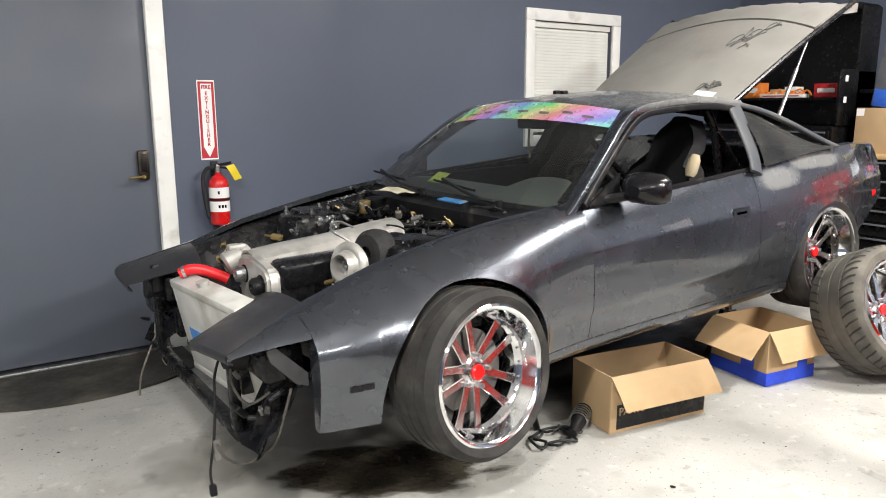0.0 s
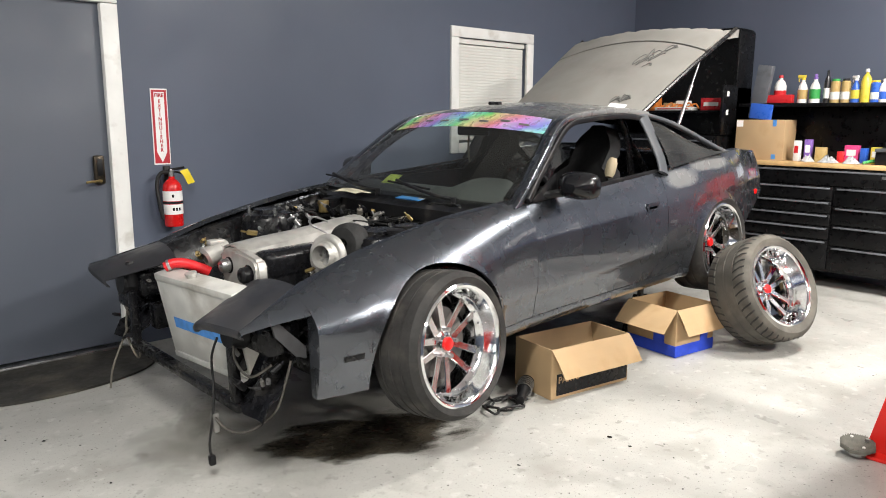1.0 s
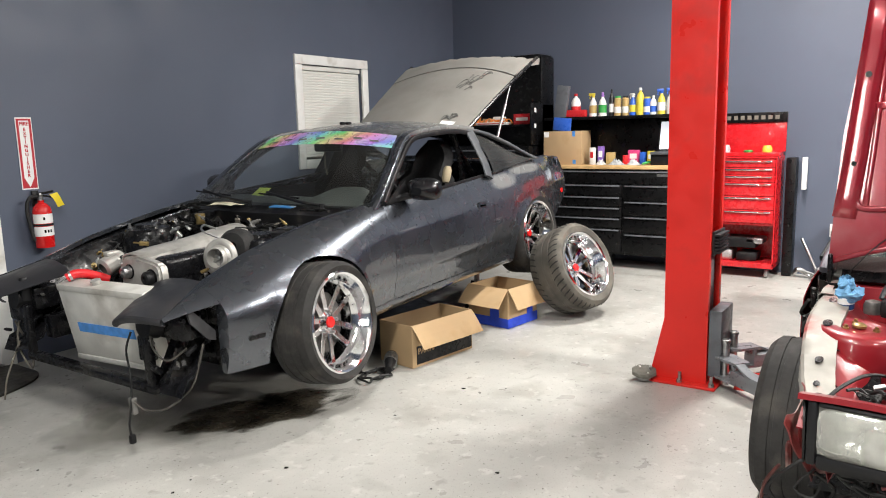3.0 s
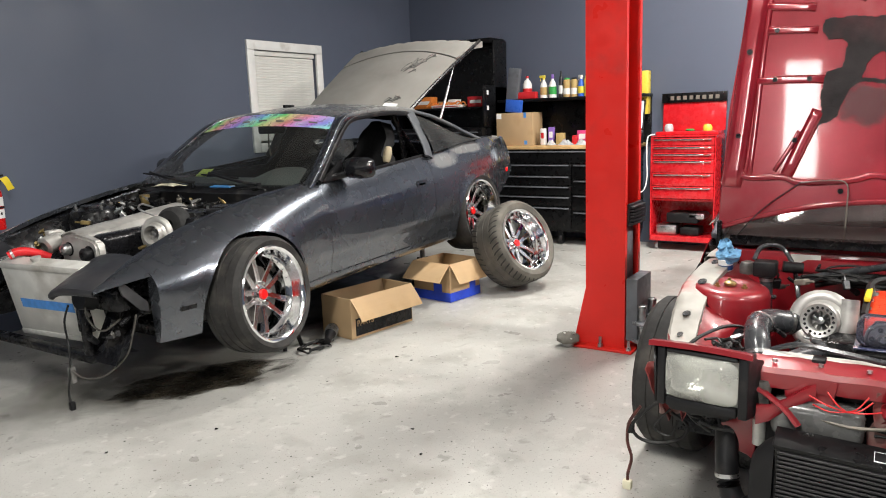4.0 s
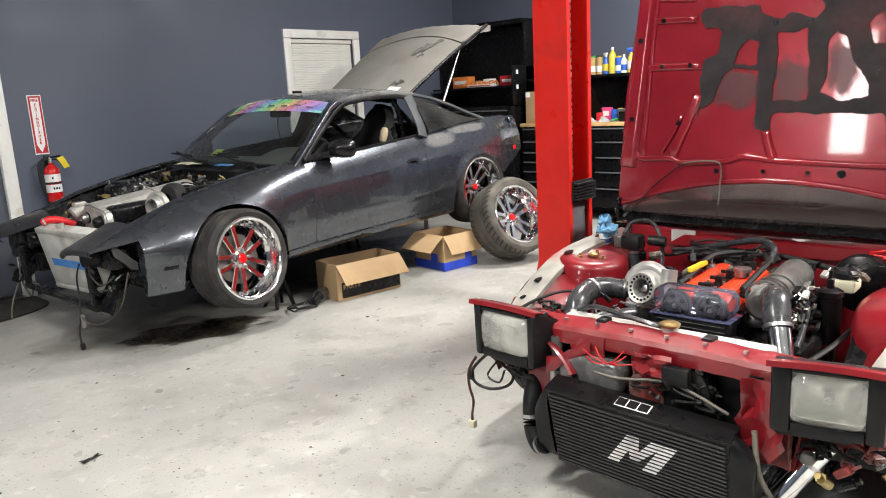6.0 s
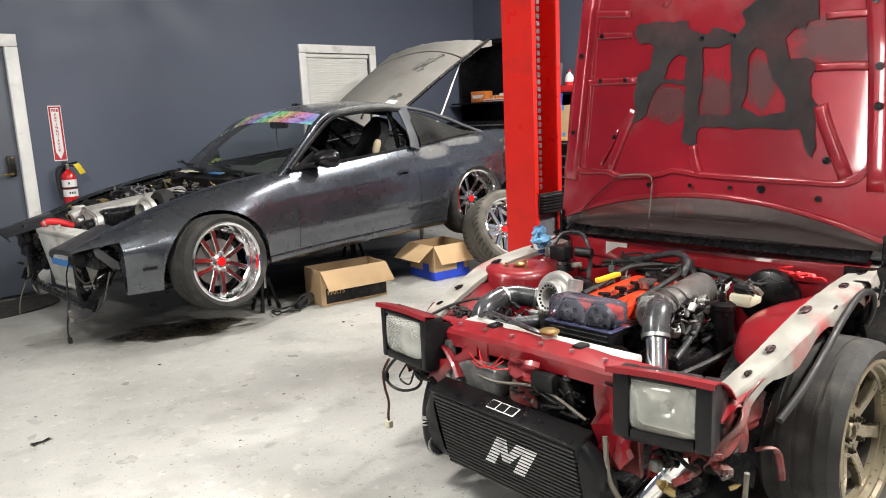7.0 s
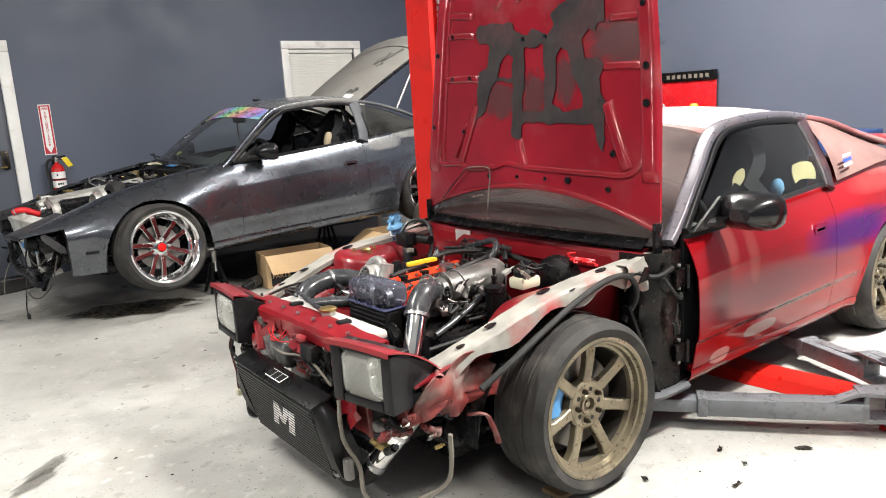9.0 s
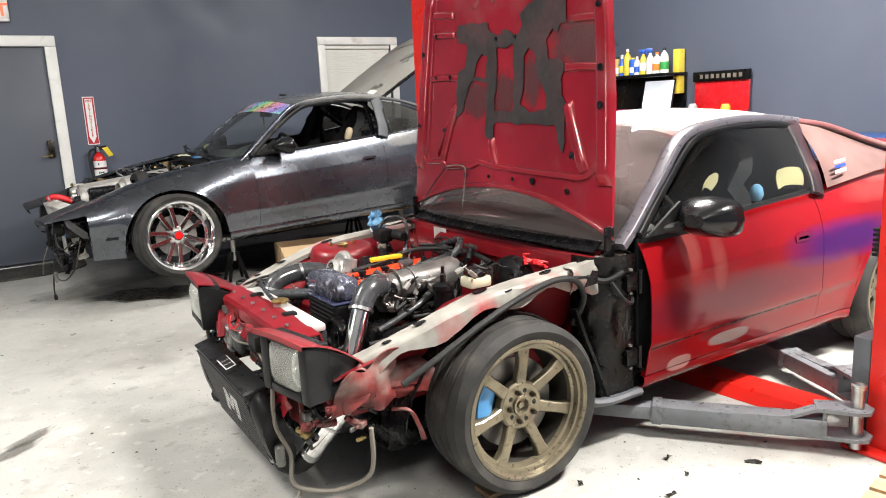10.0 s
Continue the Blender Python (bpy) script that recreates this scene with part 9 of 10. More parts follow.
def felt_sheet():
    """One torn sheet of glued felt: a ragged outline with holes worn through to the paint."""
    outline = [(0.818, 0.513), (0.805, 0.145), (0.766, 0.13), (0.742, 0.012), (0.765, -0.035), (0.736, -0.186), (0.772, -0.224), (0.818, -0.206), (0.86, -0.36), (0.86, -0.64), (0.757, -0.654), (0.755, -0.59), (0.729, -0.571), (0.741, -0.524), (0.694, -0.459), (0.632, -0.491),
               (0.626, -0.585), (0.60, -0.632), (0.55, -0.59), (0.507, -0.597), (0.458, -0.649), (0.405, -0.628), (0.352, -0.638), (0.281, -0.618), (0.326, -0.572), (0.384, -0.546), (0.385, 0.036), (0.316, 0.041), (0.318, 0.13), (0.418, 0.141), (0.556, 0.129), (0.568, 0.282),
               (0.539, 0.348), (0.445, 0.398), (0.409, 0.477), (0.366, 0.494), (0.474, 0.483), (0.623, 0.483), (0.629, 0.397), (0.709, 0.381), (0.739, 0.422), (0.738, 0.492), (0.774, 0.526)]
    holes = ([(0.58, 0.274), (0.638, 0.264), (0.676, 0.21), (0.665, 0.139), (0.577, 0.144)], [(0.701, 0.041), (0.685, -0.06), (0.696, -0.148), (0.583, -0.147), (0.436, -0.15), (0.433, 0.039), (0.617, 0.018)],
             [(0.643, -0.243), (0.679, -0.301), (0.656, -0.353), (0.574, -0.375), (0.50, -0.468), (0.448, -0.466), (0.43, -0.368), (0.456, -0.224), (0.553, -0.255)])

    def within(poly, u, v):
        hit = False
        for (a, b_), (c, d) in zip(poly, poly[1:] + poly[:1]):
            if (b_ > v) != (d > v) and u < (c - a) * (v - b_) / (d - b_) + a:
                hit = not hit
        return hit

    def inside(u, v):
        du = 0.010 * noise.noise(Vector((u * 18, v * 14, 0.3))) + 0.005 * noise.noise(Vector((u * 60, v * 40, 2.3)))
        dv = 0.014 * noise.noise(Vector((u * 18, v * 14, 7.3)))
        return within(outline, u + du, v + dv) and not any(within(h, u + du, v + dv) for h in holes)

    nu, nv = 130, 170
    bm = B()
    made = {}

    def vert(i, j):
        if (i, j) not in made:
            u, v = 0.27 + 0.60 * i / nu, -0.72 + 1.28 * j / nv
            made[i, j] = bm.verts.new(hood_point(u, v, 0.0045 + 0.0015 * noise.noise(Vector((u * 30, v * 30, 0)))))
        return made[i, j]

    for i in range(nu):
        for j in range(nv):
            if inside(0.27 + 0.60 * (i + 0.5) / nu, -0.72 + 1.28 * (j + 0.5) / nv):
                bm.faces.new((vert(i, j), vert(i, j + 1), vert(i + 1, j + 1), vert(i + 1, j)))
    for _ in range(2):
        bmesh.ops.smooth_vert(bm, verts=[v for v in bm.verts if v.is_boundary], factor=0.5, use_axis_x=True, use_axis_y=True, use_axis_z=True)
    part("felt_patch", bm, "felt", hood, "torn dark sound felt", solid=0.002)


felt_sheet()
M["felt_smear"] = soft_patch("felt_residue", (0.050, 0.030, 0.032), 0.75)
for u, v, ru, rv in ((0.685, -0.76, 0.085, 0.24), (0.49, 0.25, 0.085, 0.15), (0.55, -0.33, 0.10, 0.08), (0.50, -0.06, 0.10, 0.10)):
    bm = B()
    add_lathe(bm, [(0.0, 0.0), (0.5, 0.0), (1.0, 0.0)], None, 32)
    sm = part("felt_residue", bm, "felt_smear", hood, smooth=False)
    sm.matrix_basis = Matrix.Translation(hood_point(u, v, 0.003)) @ Matrix.Rotation(radians(4.4), 4, "Y") @ Matrix.Rotation(-math.pi / 2, 4, "Y") @ Matrix.Diagonal((ru * HOOD_LEN * 1.3, rv * 0.9, 1, 1))
    sm.visible_shadow = False
wire(hood, [hood_point(0.20, 0.55, 0.02), hood_point(0.205, 0.40, 0.025), hood_point(0.19, 0.31, 0.025), hood_point(0.10, 0.30, 0.03), hood_point(-0.02, 0.30, 0.04)], 0.0032, "wire_grey", "washer_tube")
wire(hood, [hood_point(0.20, 0.55, 0.02), hood_point(0.10, 0.75, 0.02), hood_point(0.0, 0.88, 0.03)], 0.0026, "wire", "washer_tube")
for v in (-0.985, 0.985):
    bm = B()
    p = hood_point(0.0, v, 0.0)
    add_box(bm, p.x - 0.022, p.x + 0.022, p.y - 0.009, p.y + 0.009, p.z - 0.045, p.z + 0.075, 0.006)
    part("hood_hinge", bm, "bay_black", red)

# side glass, flag decal and pale notes in the red car
for s in (-1, 1):
    bm = B()
    rows = []
    for i in range(9):
        f = i / 8
        x0, x1 = 0.60 + 1.15 * f, 1.12 + 0.66 * f
        zt = lerp_table([(0, 1.13), (0.3, 1.158), (1, 1.14)], f)
        rows.append([(x0 + (x1 - x0) * k / 4, s * (0.775 + (0.61 - 0.775) * k / 4), 0.81 + 0.045 * f + (zt - 0.81 - 0.045 * f) * k / 4) for k in range(5)])
    add_sheet(bm, rows)
    part("side_window", bm, "side_glass", red)
M["note_yellow"] = material("pale_yellow_paper", (0.36, 0.32, 0.17), 0.6, vary=0.08)
def window_spot(f_, h_, inward):
    x0, x1 = 0.60 + 1.15 * f_, 1.12 + 0.66 * f_
    zt = lerp_table([(0, 1.13), (0.3, 1.158), (1, 1.14)], f_)
    return Vector((x0 + (x1 - x0) * h_, -(0.775 - 0.165 * h_) + inward, 0.81 + 0.045 * f_ + (zt - 0.81 - 0.045 * f_) * h_))


for f0, f1, h0, h1 in ((0.30, 0.36, 0.30, 0.46), (0.80, 0.97, 0.12, 0.38)):
    bm = B()
    add_sheet(bm, [[window_spot(f0 + (f1 - f0) * i / 3 + 0.02 * j / 3, h0 + (h1 - h0) * j / 3 + 0.03 * math.sin(i * 1.3), 0.05 + 0.01 * math.sin(i + j)) for i in range(4)] for j in range(4)])
    part("masking_sheet", bm, "note_yellow", red, solid=0.003)
bm = B()
add_lathe(bm, [(0, -0.03), (0.02, -0.025), (0.03, 0.0), (0.025, 0.03), (0.012, 0.045), (0, 0.047)], Matrix.Translation(window_spot(0.68, 0.10, 0.07)), 12)
part("spray_cap", bm, "blue_rag", red)
for k, mt in enumerate(("white", "blue_tape", "white")):
    bm = B()
    z = 0.925 + 0.022 * k
    add_sheet(bm, [[(1.87 + 0.10 * j, -0.752 + 0.20 * (z - 0.86) + 0.006 * j - 0.03, z + 0.006 * j), (1.87 + 0.10 * j, -0.752 + 0.20 * (z - 0.846) + 0.006 * j - 0.03, z + 0.014 + 0.006 * j)] for j in (0, 1)])
    part("flag_stripe", bm, mt, red)

# ---------------------------------------------------------------- on the north wall
def build_sign():
    t = thing("fire_extinguisher_sign", pose(1.422, WALL_Y - 0.003, 1.313), "red and white arrow-shaped fire extinguisher wall sign", "sign")
    bm = B()
    add_box(bm, -0.05, 0.05, -0.002, 0.002, -0.225, 0.225)
    part("plate", bm, "white", t, smooth=False)
    bm = B()
    for a in ((-0.045, -0.031, 0.217, -0.217), (0.031, 0.045, 0.217, -0.217), (-0.031, 0.031, 0.217, 0.205)):
        add_box(bm, a[0], a[1], -0.0035, -0.0022, min(a[2], a[3]), max(a[2], a[3]))
    add_prism(bm, [(-0.031, -0.217), (0.0, -0.217), (0.0, -0.212), (-0.031, -0.150)], 0.0013, Matrix.Translation((0, -0.0022, 0)) @ Matrix.Rotation(math.pi / 2, 4, "X"))
    add_prism(bm, [(0.031, -0.217), (0.031, -0.150), (0.0, -0.212), (0.0, -0.217)], 0.0013, Matrix.Translation((0, -0.0022, 0)) @ Matrix.Rotation(math.pi / 2, 4, "X"))
    part("border", bm, "sign_red", t, smooth=False)
    rot = Matrix.Rotation(math.pi / 2, 4, "X")
    lettering("FIRE", 0.030, "sign_red", t, Matrix.Translation((0, -0.003, 0.185)) @ rot, bold=0.0012)
    for k, ch in enumerate("EXTINGUISHER"):
        lettering(ch, 0.028, "sign_red", t, Matrix.Translation((0, -0.003, 0.15 - k * 0.0262)) @ rot, bold=0.001)


build_sign()


def build_extinguisher():
    t = thing("fire_extinguisher", pose(1.44, WALL_Y - 0.075, 0.72), "red fire extinguisher with yellow tag hung on the wall", "fire extinguisher")
    bm = B()
    add_lathe(bm, [(0, 0), (0.052, 0), (0.056, 0.008), (0.056, 0.23), (0.050, 0.255), (0.03, 0.278), (0.018, 0.285), (0.018, 0.30), (0, 0.30)], None, 32)
    part("cylinder", bm, "ext_red", t)
    for z0, z1 in ((0.075, 0.135), (0.155, 0.215)):
        bm = B()
        rows = [[(0.0568 * math.cos(a), 0.0568 * math.sin(a), z) for a in [math.pi * (0.95 + 1.0 * k / 16) for k in range(17)]] for z in (z0, z1)]
        add_sheet(bm, rows)
        lb = part("paper_label", bm, "white", t)
        for k in range(3 if z0 < 0.1 else 1):
            bm = B()
            a0 = math.pi * (1.36 + 0.1 * k)
            add_sheet(bm, [[(0.0573 * math.cos(a), 0.0573 * math.sin(a), z) for a in (a0, a0 + 0.1, a0 + 0.2)] for z in (z0 + 0.022, z0 + 0.040)])
            part("print_bar", bm, "bay_black", lb)
    bm = B()
    add_lathe(bm, [(0.057, 0.0), (0.0605, 0.0), (0.0605, 0.012), (0.057, 0.012)], Matrix.Translation((0, 0, 0.140)), 32, closed=True)
    part("strap", bm, "black_plastic", t)
    bm = B()
    add_cyl(bm, (0, 0, 0.30), (0, 0, 0.325), 0.016, seg=16)
    add_box(bm, -0.012, 0.012, -0.012, 0.012, 0.32, 0.345, 0.003)
    part("valve", bm, "steel", t)
    bm = B()
    add_tube(bm, [(-0.02, 0, 0.34), (0.03, -0.01, 0.345), (0.075, -0.015, 0.352)], 0.008, 8)
    add_tube(bm, [(-0.02, 0, 0.33), (0.03, -0.01, 0.325), (0.06, -0.012, 0.315)], 0.006, 8)
    part("handle", bm, "black_plastic", t)
    bm = B()
    add_tube(bm, [(-0.015, 0, 0.325), (-0.06, 0.01, 0.32), (-0.085, 0.012, 0.26), (-0.082, 0.0, 0.15), (-0.07, -0.01, 0.05)], 0.011, 10)
    part("hose", bm, "wire", t)
    bm = B()
    rows = [[(0.03 + 0.05 * f + 0.045 * j, -0.055 - 0.01 * math.sin(f * 4 + j), 0.335 - 0.085 * f + 0.012 * j) for j in (0, 0.5, 1)] for f in (0, 0.33, 0.66, 1.0)]
    add_sheet(bm, rows)
    part("inspection_tag", bm, "yellow", t, "yellow inspection tag", solid=0.001)
    bm = B()
    add_box(bm, -0.02, 0.02, 0.055, 0.072, 0.22, 0.36, 0.003)
    part("bracket", bm, "black_plastic", t)


build_extinguisher()


def build_exit_sign():
    t = thing("exit_sign", pose(0.72, WALL_Y, 2.21), "white exit sign box with red lit letters over the door", "exit sign")
    bm = B()
    add_box(bm, -0.16, 0.16, -0.05, -0.001, 0.0, 0.19, 0.008)
    part("housing", bm, "white_trim", t)
    M["exit_glow"] = material("exit_letters", (0.8, 0.05, 0.03), 0.4, vary=0.0, emission=(1.0, 0.10, 0.05), strength=2.2)
    lettering("EXIT", 0.15, "exit_glow", t, Matrix.Translation((0, -0.0515, 0.095)) @ Matrix.Rotation(math.pi / 2, 4, "X"), bold=0.004)


build_exit_sign()


# ---------------------------------------------------------------- on and round the workbench
def bottle(name, x, y, z, r, h, body, cap, label, kind="trigger", sticker=None):
    t = thing(name, pose(x, y, z, 0, 0, random.Random(int(y * 1000)).uniform(0, 180)), label, "bottle", "bottles on the shelf")
    bm = B()
    if kind == "can":
        prof = [(0, 0), (r, 0), (r, h * 0.86), (r * 0.8, h * 0.9), (r * 0.8, h * 0.92), (0, h * 0.92)]
    elif kind == "jug":
        prof = [(0, 0), (r, 0), (r * 1.03, h * 0.05), (r * 1.03, h * 0.62), (r * 0.7, h * 0.78), (r * 0.32, h * 0.86), (r * 0.32, h * 0.92), (0, h * 0.92)]
    else:
        prof = [(0, 0), (r, 0), (r, h * 0.05), (r * 0.95, h * 0.5), (r * 0.75, h * 0.62), (r * 0.36, h * 0.74), (r * 0.36, h * 0.80), (0, h * 0.80)]
    add_lathe(bm, prof, None, 20)
    part("body", bm, body, t)
    bm = B()
    if kind == "trigger":
        add_cyl(bm, (0, 0, h * 0.79), (0, 0, h * 0.86), r * 0.42, seg=14)
        add_box(bm, -r * 0.5, r * 1.15, -r * 0.28, r * 0.28, h * 0.86, h * 0.97, 0.004)
        add_tube(bm, [(r * 0.7, 0, h * 0.87), (r * 0.95, 0, h * 0.80), (r * 0.85, 0, h * 0.73)], r * 0.12, 6)
        part("trigger", bm, cap, t)
    else:
        add_lathe(bm, [(0, 0), (r * (0.8 if kind == "can" else 0.4), 0), (r * (0.8 if kind == "can" else 0.36), h * 0.10), (0, h * 0.105)], Matrix.Translation((0, 0, h * 0.91)), 16)
        part("cap", bm, cap, t)
    if sticker:
        bm = B()
        add_sheet(bm, [[(r * 1.035 * math.cos(a), r * 1.035 * math.sin(a), zz) for a in [2 * math.pi * k / 20 for k in range(21)]] for zz in (h * 0.14, h * 0.46)])
        part("sticker", bm, sticker, t)
    return t


for nm, col in (("b_white", (0.72, 0.72, 0.70)), ("b_red", (0.50, 0.02, 0.025)), ("b_yellow", (0.62, 0.50, 0.06)), ("b_green", (0.04, 0.30, 0.07)), ("b_blue", (0.03, 0.11, 0.50)), ("b_orange", (0.65, 0.2, 0.04)), ("b_purple", (0.22, 0.12, 0.42)), ("b_black", (0.015, 0.015, 0.016)), ("b_amber", (0.42, 0.30, 0.12)), ("b_pink", (0.6, 0.06, 0.2))):
    M[nm] = material(nm + "_plastic", col, 0.32, vary=0.06)

SHELF_Z = 1.5012
for y, r, h, kind, body, cap, st, words in (
    (2.72, 0.042, 0.235, "jug", "b_white", "b_red", "b_red", "white plastic bottle with red cap and label on the shelf"),
    (2.53, 0.034, 0.24, "trigger", "b_white", "b_yellow", "b_amber", "white spray bottle with yellow trigger on the shelf"),
    (2.43, 0.036, 0.245, "trigger", "b_white", "b_purple", None, "white spray bottle with purple trigger on the shelf"),
    (2.335, 0.022, 0.26, "jug", "b_black", "b_black", None, "slim black bottle on the shelf"),
    (2.27, 0.033, 0.19, "can", "b_amber", "b_green", "b_white", "spray can with green cap on the shelf"),
    (2.19, 0.030, 0.19, "can", "b_amber", "b_black", None, "amber spray can with black cap on the shelf"),
    (2.115, 0.030, 0.22, "trigger", "b_blue", "b_white", "b_yellow", "blue spray bottle with white trigger on the shelf"),
    (2.04, 0.034, 0.26, "jug", "b_yellow", "b_white", "b_yellow", "tall yellow bottle with white nozzle on the shelf"),
    (1.97, 0.032, 0.17, "can", "b_blue", "b_yellow", None, "blue spray can on the shelf"),
    (1.91, 0.028, 0.18, "jug", "b_white", "b_white", "b_blue", "small white bottle with blue label on the shelf"),
    (1.83, 0.034, 0.25, "trigger", "b_yellow", "b_blue", None, "yellow spray bottle with blue trigger on the shelf"),
    (1.74, 0.034, 0.255, "trigger", "b_white", "b_blue", "b_white", "white spray bottle with blue trigger on the shelf"),
    (1.655, 0.038, 0.20, "jug", "b_white", "b_orange", "b_orange", "white bottle with orange label on the shelf"),
    (1.565, 0.036, 0.235, "jug", "b_white", "b_black", None, "white bottle with black cap on the shelf"),
):
    bottle("bottle", 6.20, y, SHELF_Z, r * 1.15, h, body, cap, words, kind, st or ("b_green" if body == "b_white" else "b_white"))
bm = B()
add_box(bm, 6.10, 6.17, 2.58, 2.80, SHELF_Z, SHELF_Z + 0.07, 0.006)
tagged(part("carton_pack", bm, "b_red"), "small red carton lying on the shelf", "box")
bm = B()
add_box(bm, 6.27, 6.36, 1.45, 1.52, 1.30, 1.72, 0.006)
tagged(part("yellow_level", bm, "b_yellow"), "yellow spirit level standing at the bench end", "spirit level")

TOP_Z = 1.0205
t = thing("cardboard_box", pose(6.12, 2.78, TOP_Z, 0, 0, 4) @ Matrix.Diagonal((0.85, 0.85, 1, 1)), "closed brown cardboard box standing on the workbench", "box", "cardboard boxes")
bm = B()
add_box(bm, -0.17, 0.17, -0.24, 0.24, 0.0, 0.34, 0.004)
part("body", bm, "card", t)
for a in ((-0.1715, -0.1705, -0.16, -0.125, 0.285, 0.34), (-0.1715, -0.1705, -0.17, -0.13, 0.01, 0.05)):
    bm = B()
    add_box(bm, *a)
    part("tape", bm, "tape_light", t, smooth=False)
bm = B()
add_box(bm, -0.1715, -0.1705, 0.17, 0.235, 0.28, 0.335)
part("paper_label", bm, "white", t, smooth=False)
for m_, sz, mt, words in ((pose(6.10, 2.87, TOP_Z + 0.345, 8, 0, 0), (0.05, 0.13, 0.46), "grey_metal", "grey plastic panel leaning on the box"), (pose(6.03, 2.80, TOP_Z + 0.345, 5, 0, 0), (0.03, 0.19, 0.13), "b_blue", "blue plastic wrapped pack standing on the box")):
    bm = B()
    add_box(bm, -sz[0] / 2, sz[0] / 2, -sz[1] / 2, sz[1] / 2, 0, sz[2], 0.006)
    ob = tagged(part("leaning_panel" if sz[2] > 0.3 else "wrapped_pack", bm, mt), words, "panel" if sz[2] > 0.3 else "package")
    ob.matrix_world = m_

# laptop
t = thing("laptop", pose(6.09, 1.66, TOP_Z), "open grey laptop with bright white screen on the workbench", "laptop")
bm = B()
add_box(bm, -0.13, 0.13, -0.19, 0.19, 0.0, 0.10, 0.008)
part("dock", bm, "black_plastic", t)
bm = B()
add_box(bm, -0.15, 0.12, -0.19, 0.19, 0.101, 0.128, 0.006)
base = part("keyboard_base", bm, "grey_metal", t)
for k in range(4):
    bm = B()
    add_box(bm, -0.09 + 0.04 * k, -0.06 + 0.04 * k, -0.16, 0.16, 0.1285, 0.132, 0.001, seg=1)
    part("key_row", bm, "black_plastic", base)
bm = B()
lm = Matrix.Translation((0.10, 0, 0.13)) @ Matrix.Rotation(radians(12), 4, "Y")
add_box(bm, 0.0, 0.012, -0.195, 0.195, 0.0, 0.30, 0.005, lm)
lid = part("display_lid", bm, "black_plastic", t)
bm = B()
add_box(bm, -0.002, -0.0005, -0.18, 0.18, 0.015, 0.285, 0, lm)
part("screen", bm, "screen", lid, smooth=False)

# small goods on the worktop
for x, y, sx, sy, sz, mt, nm, words in (
    (6.05, 2.47, 0.05, 0.05, 0.17, "b_white", "product_box", "slim white product box on the workbench"),
    (6.10, 2.40, 0.05, 0.06, 0.18, "b_purple", "product_box", "purple and clear product pack on the workbench"),
    (6.08, 2.29, 0.05, 0.09, 0.12, "b_amber", "filter_box", "small cream filter box on the workbench"),
    (6.12, 2.15, 0.06, 0.05, 0.09, "b_red", "small_can", "small red tin on the workbench"),
    (6.16, 2.08, 0.05, 0.11, 0.14, "b_pink", "product_box", "bright pink packet standing on the workbench"),
    (6.13, 1.98, 0.05, 0.05, 0.12, "b_blue", "small_can", "blue tin with yellow lid on the workbench"),
    (6.12, 1.89, 0.05, 0.07, 0.13, "b_yellow", "product_box", "yellow packet standing on the workbench"),
):
    bm = B()
    add_box(bm, -sx / 2, sx / 2, -sy / 2, sy / 2, 0, sz, 0.006)
    ob = part(nm, bm, mt)
    ob.matrix_world = pose(x, y, TOP_Z, 0, 0, 10 * math.sin(y * 9))
    tagged(ob, words, "box" if "box" in nm else "tin")
    if nm == "product_box":
        bm = B()
        add_box(bm, -sx / 2 - 0.0012, -sx / 2 - 0.0004, -sy * 0.32, sy * 0.32, sz * 0.4, sz * 0.75)
        part("print_bar", bm, "b_white" if mt != "b_white" else "b_red", ob, smooth=False)
M["clear_bag"] = material("crinkled_plastic_bag", (0.55, 0.57, 0.58), 0.2, vary=0.15, scale=30, transmission=0.3, bump=1.0, bump_scale=30)
for k, (x, y, w, d) in enumerate(((6.0, 2.20, 0.10, 0.16), (5.98, 2.02, 0.09, 0.13), (6.02, 2.37, 0.08, 0.10))):
    bm = B()
    rows = []
    for i in range(12):
        rows.append([(w * (i / 11 - 0.5), d * (j / 13 - 0.5), max(0.0, 0.045 * math.sin(math.pi * i / 11) * math.sin(math.pi * j / 13) * (1 + 0.8 * noise.noise(Vector((i * 0.9, j * 0.9, k)))))) for j in range(14)])
    add_sheet(bm, rows)
    ob = part("plastic_bag", bm, "clear_bag", auto=20)
    ob.matrix_world = pose(x, y, TOP_Z + 0.002, 0, 0, 20 * k)
    tagged(ob, "crumpled clear plastic bag of parts on the workbench", "bag")
wire_ = B()
add_tube(wire_, [(5.96, 1.93, TOP_Z + 0.012), (6.0, 1.86, TOP_Z + 0.03), (5.97, 1.80, TOP_Z + 0.012)], 0.012, 8)
tagged(part("green_clamp", wire_, "b_green"), "green plastic clamp lying on the workbench", "clamp")

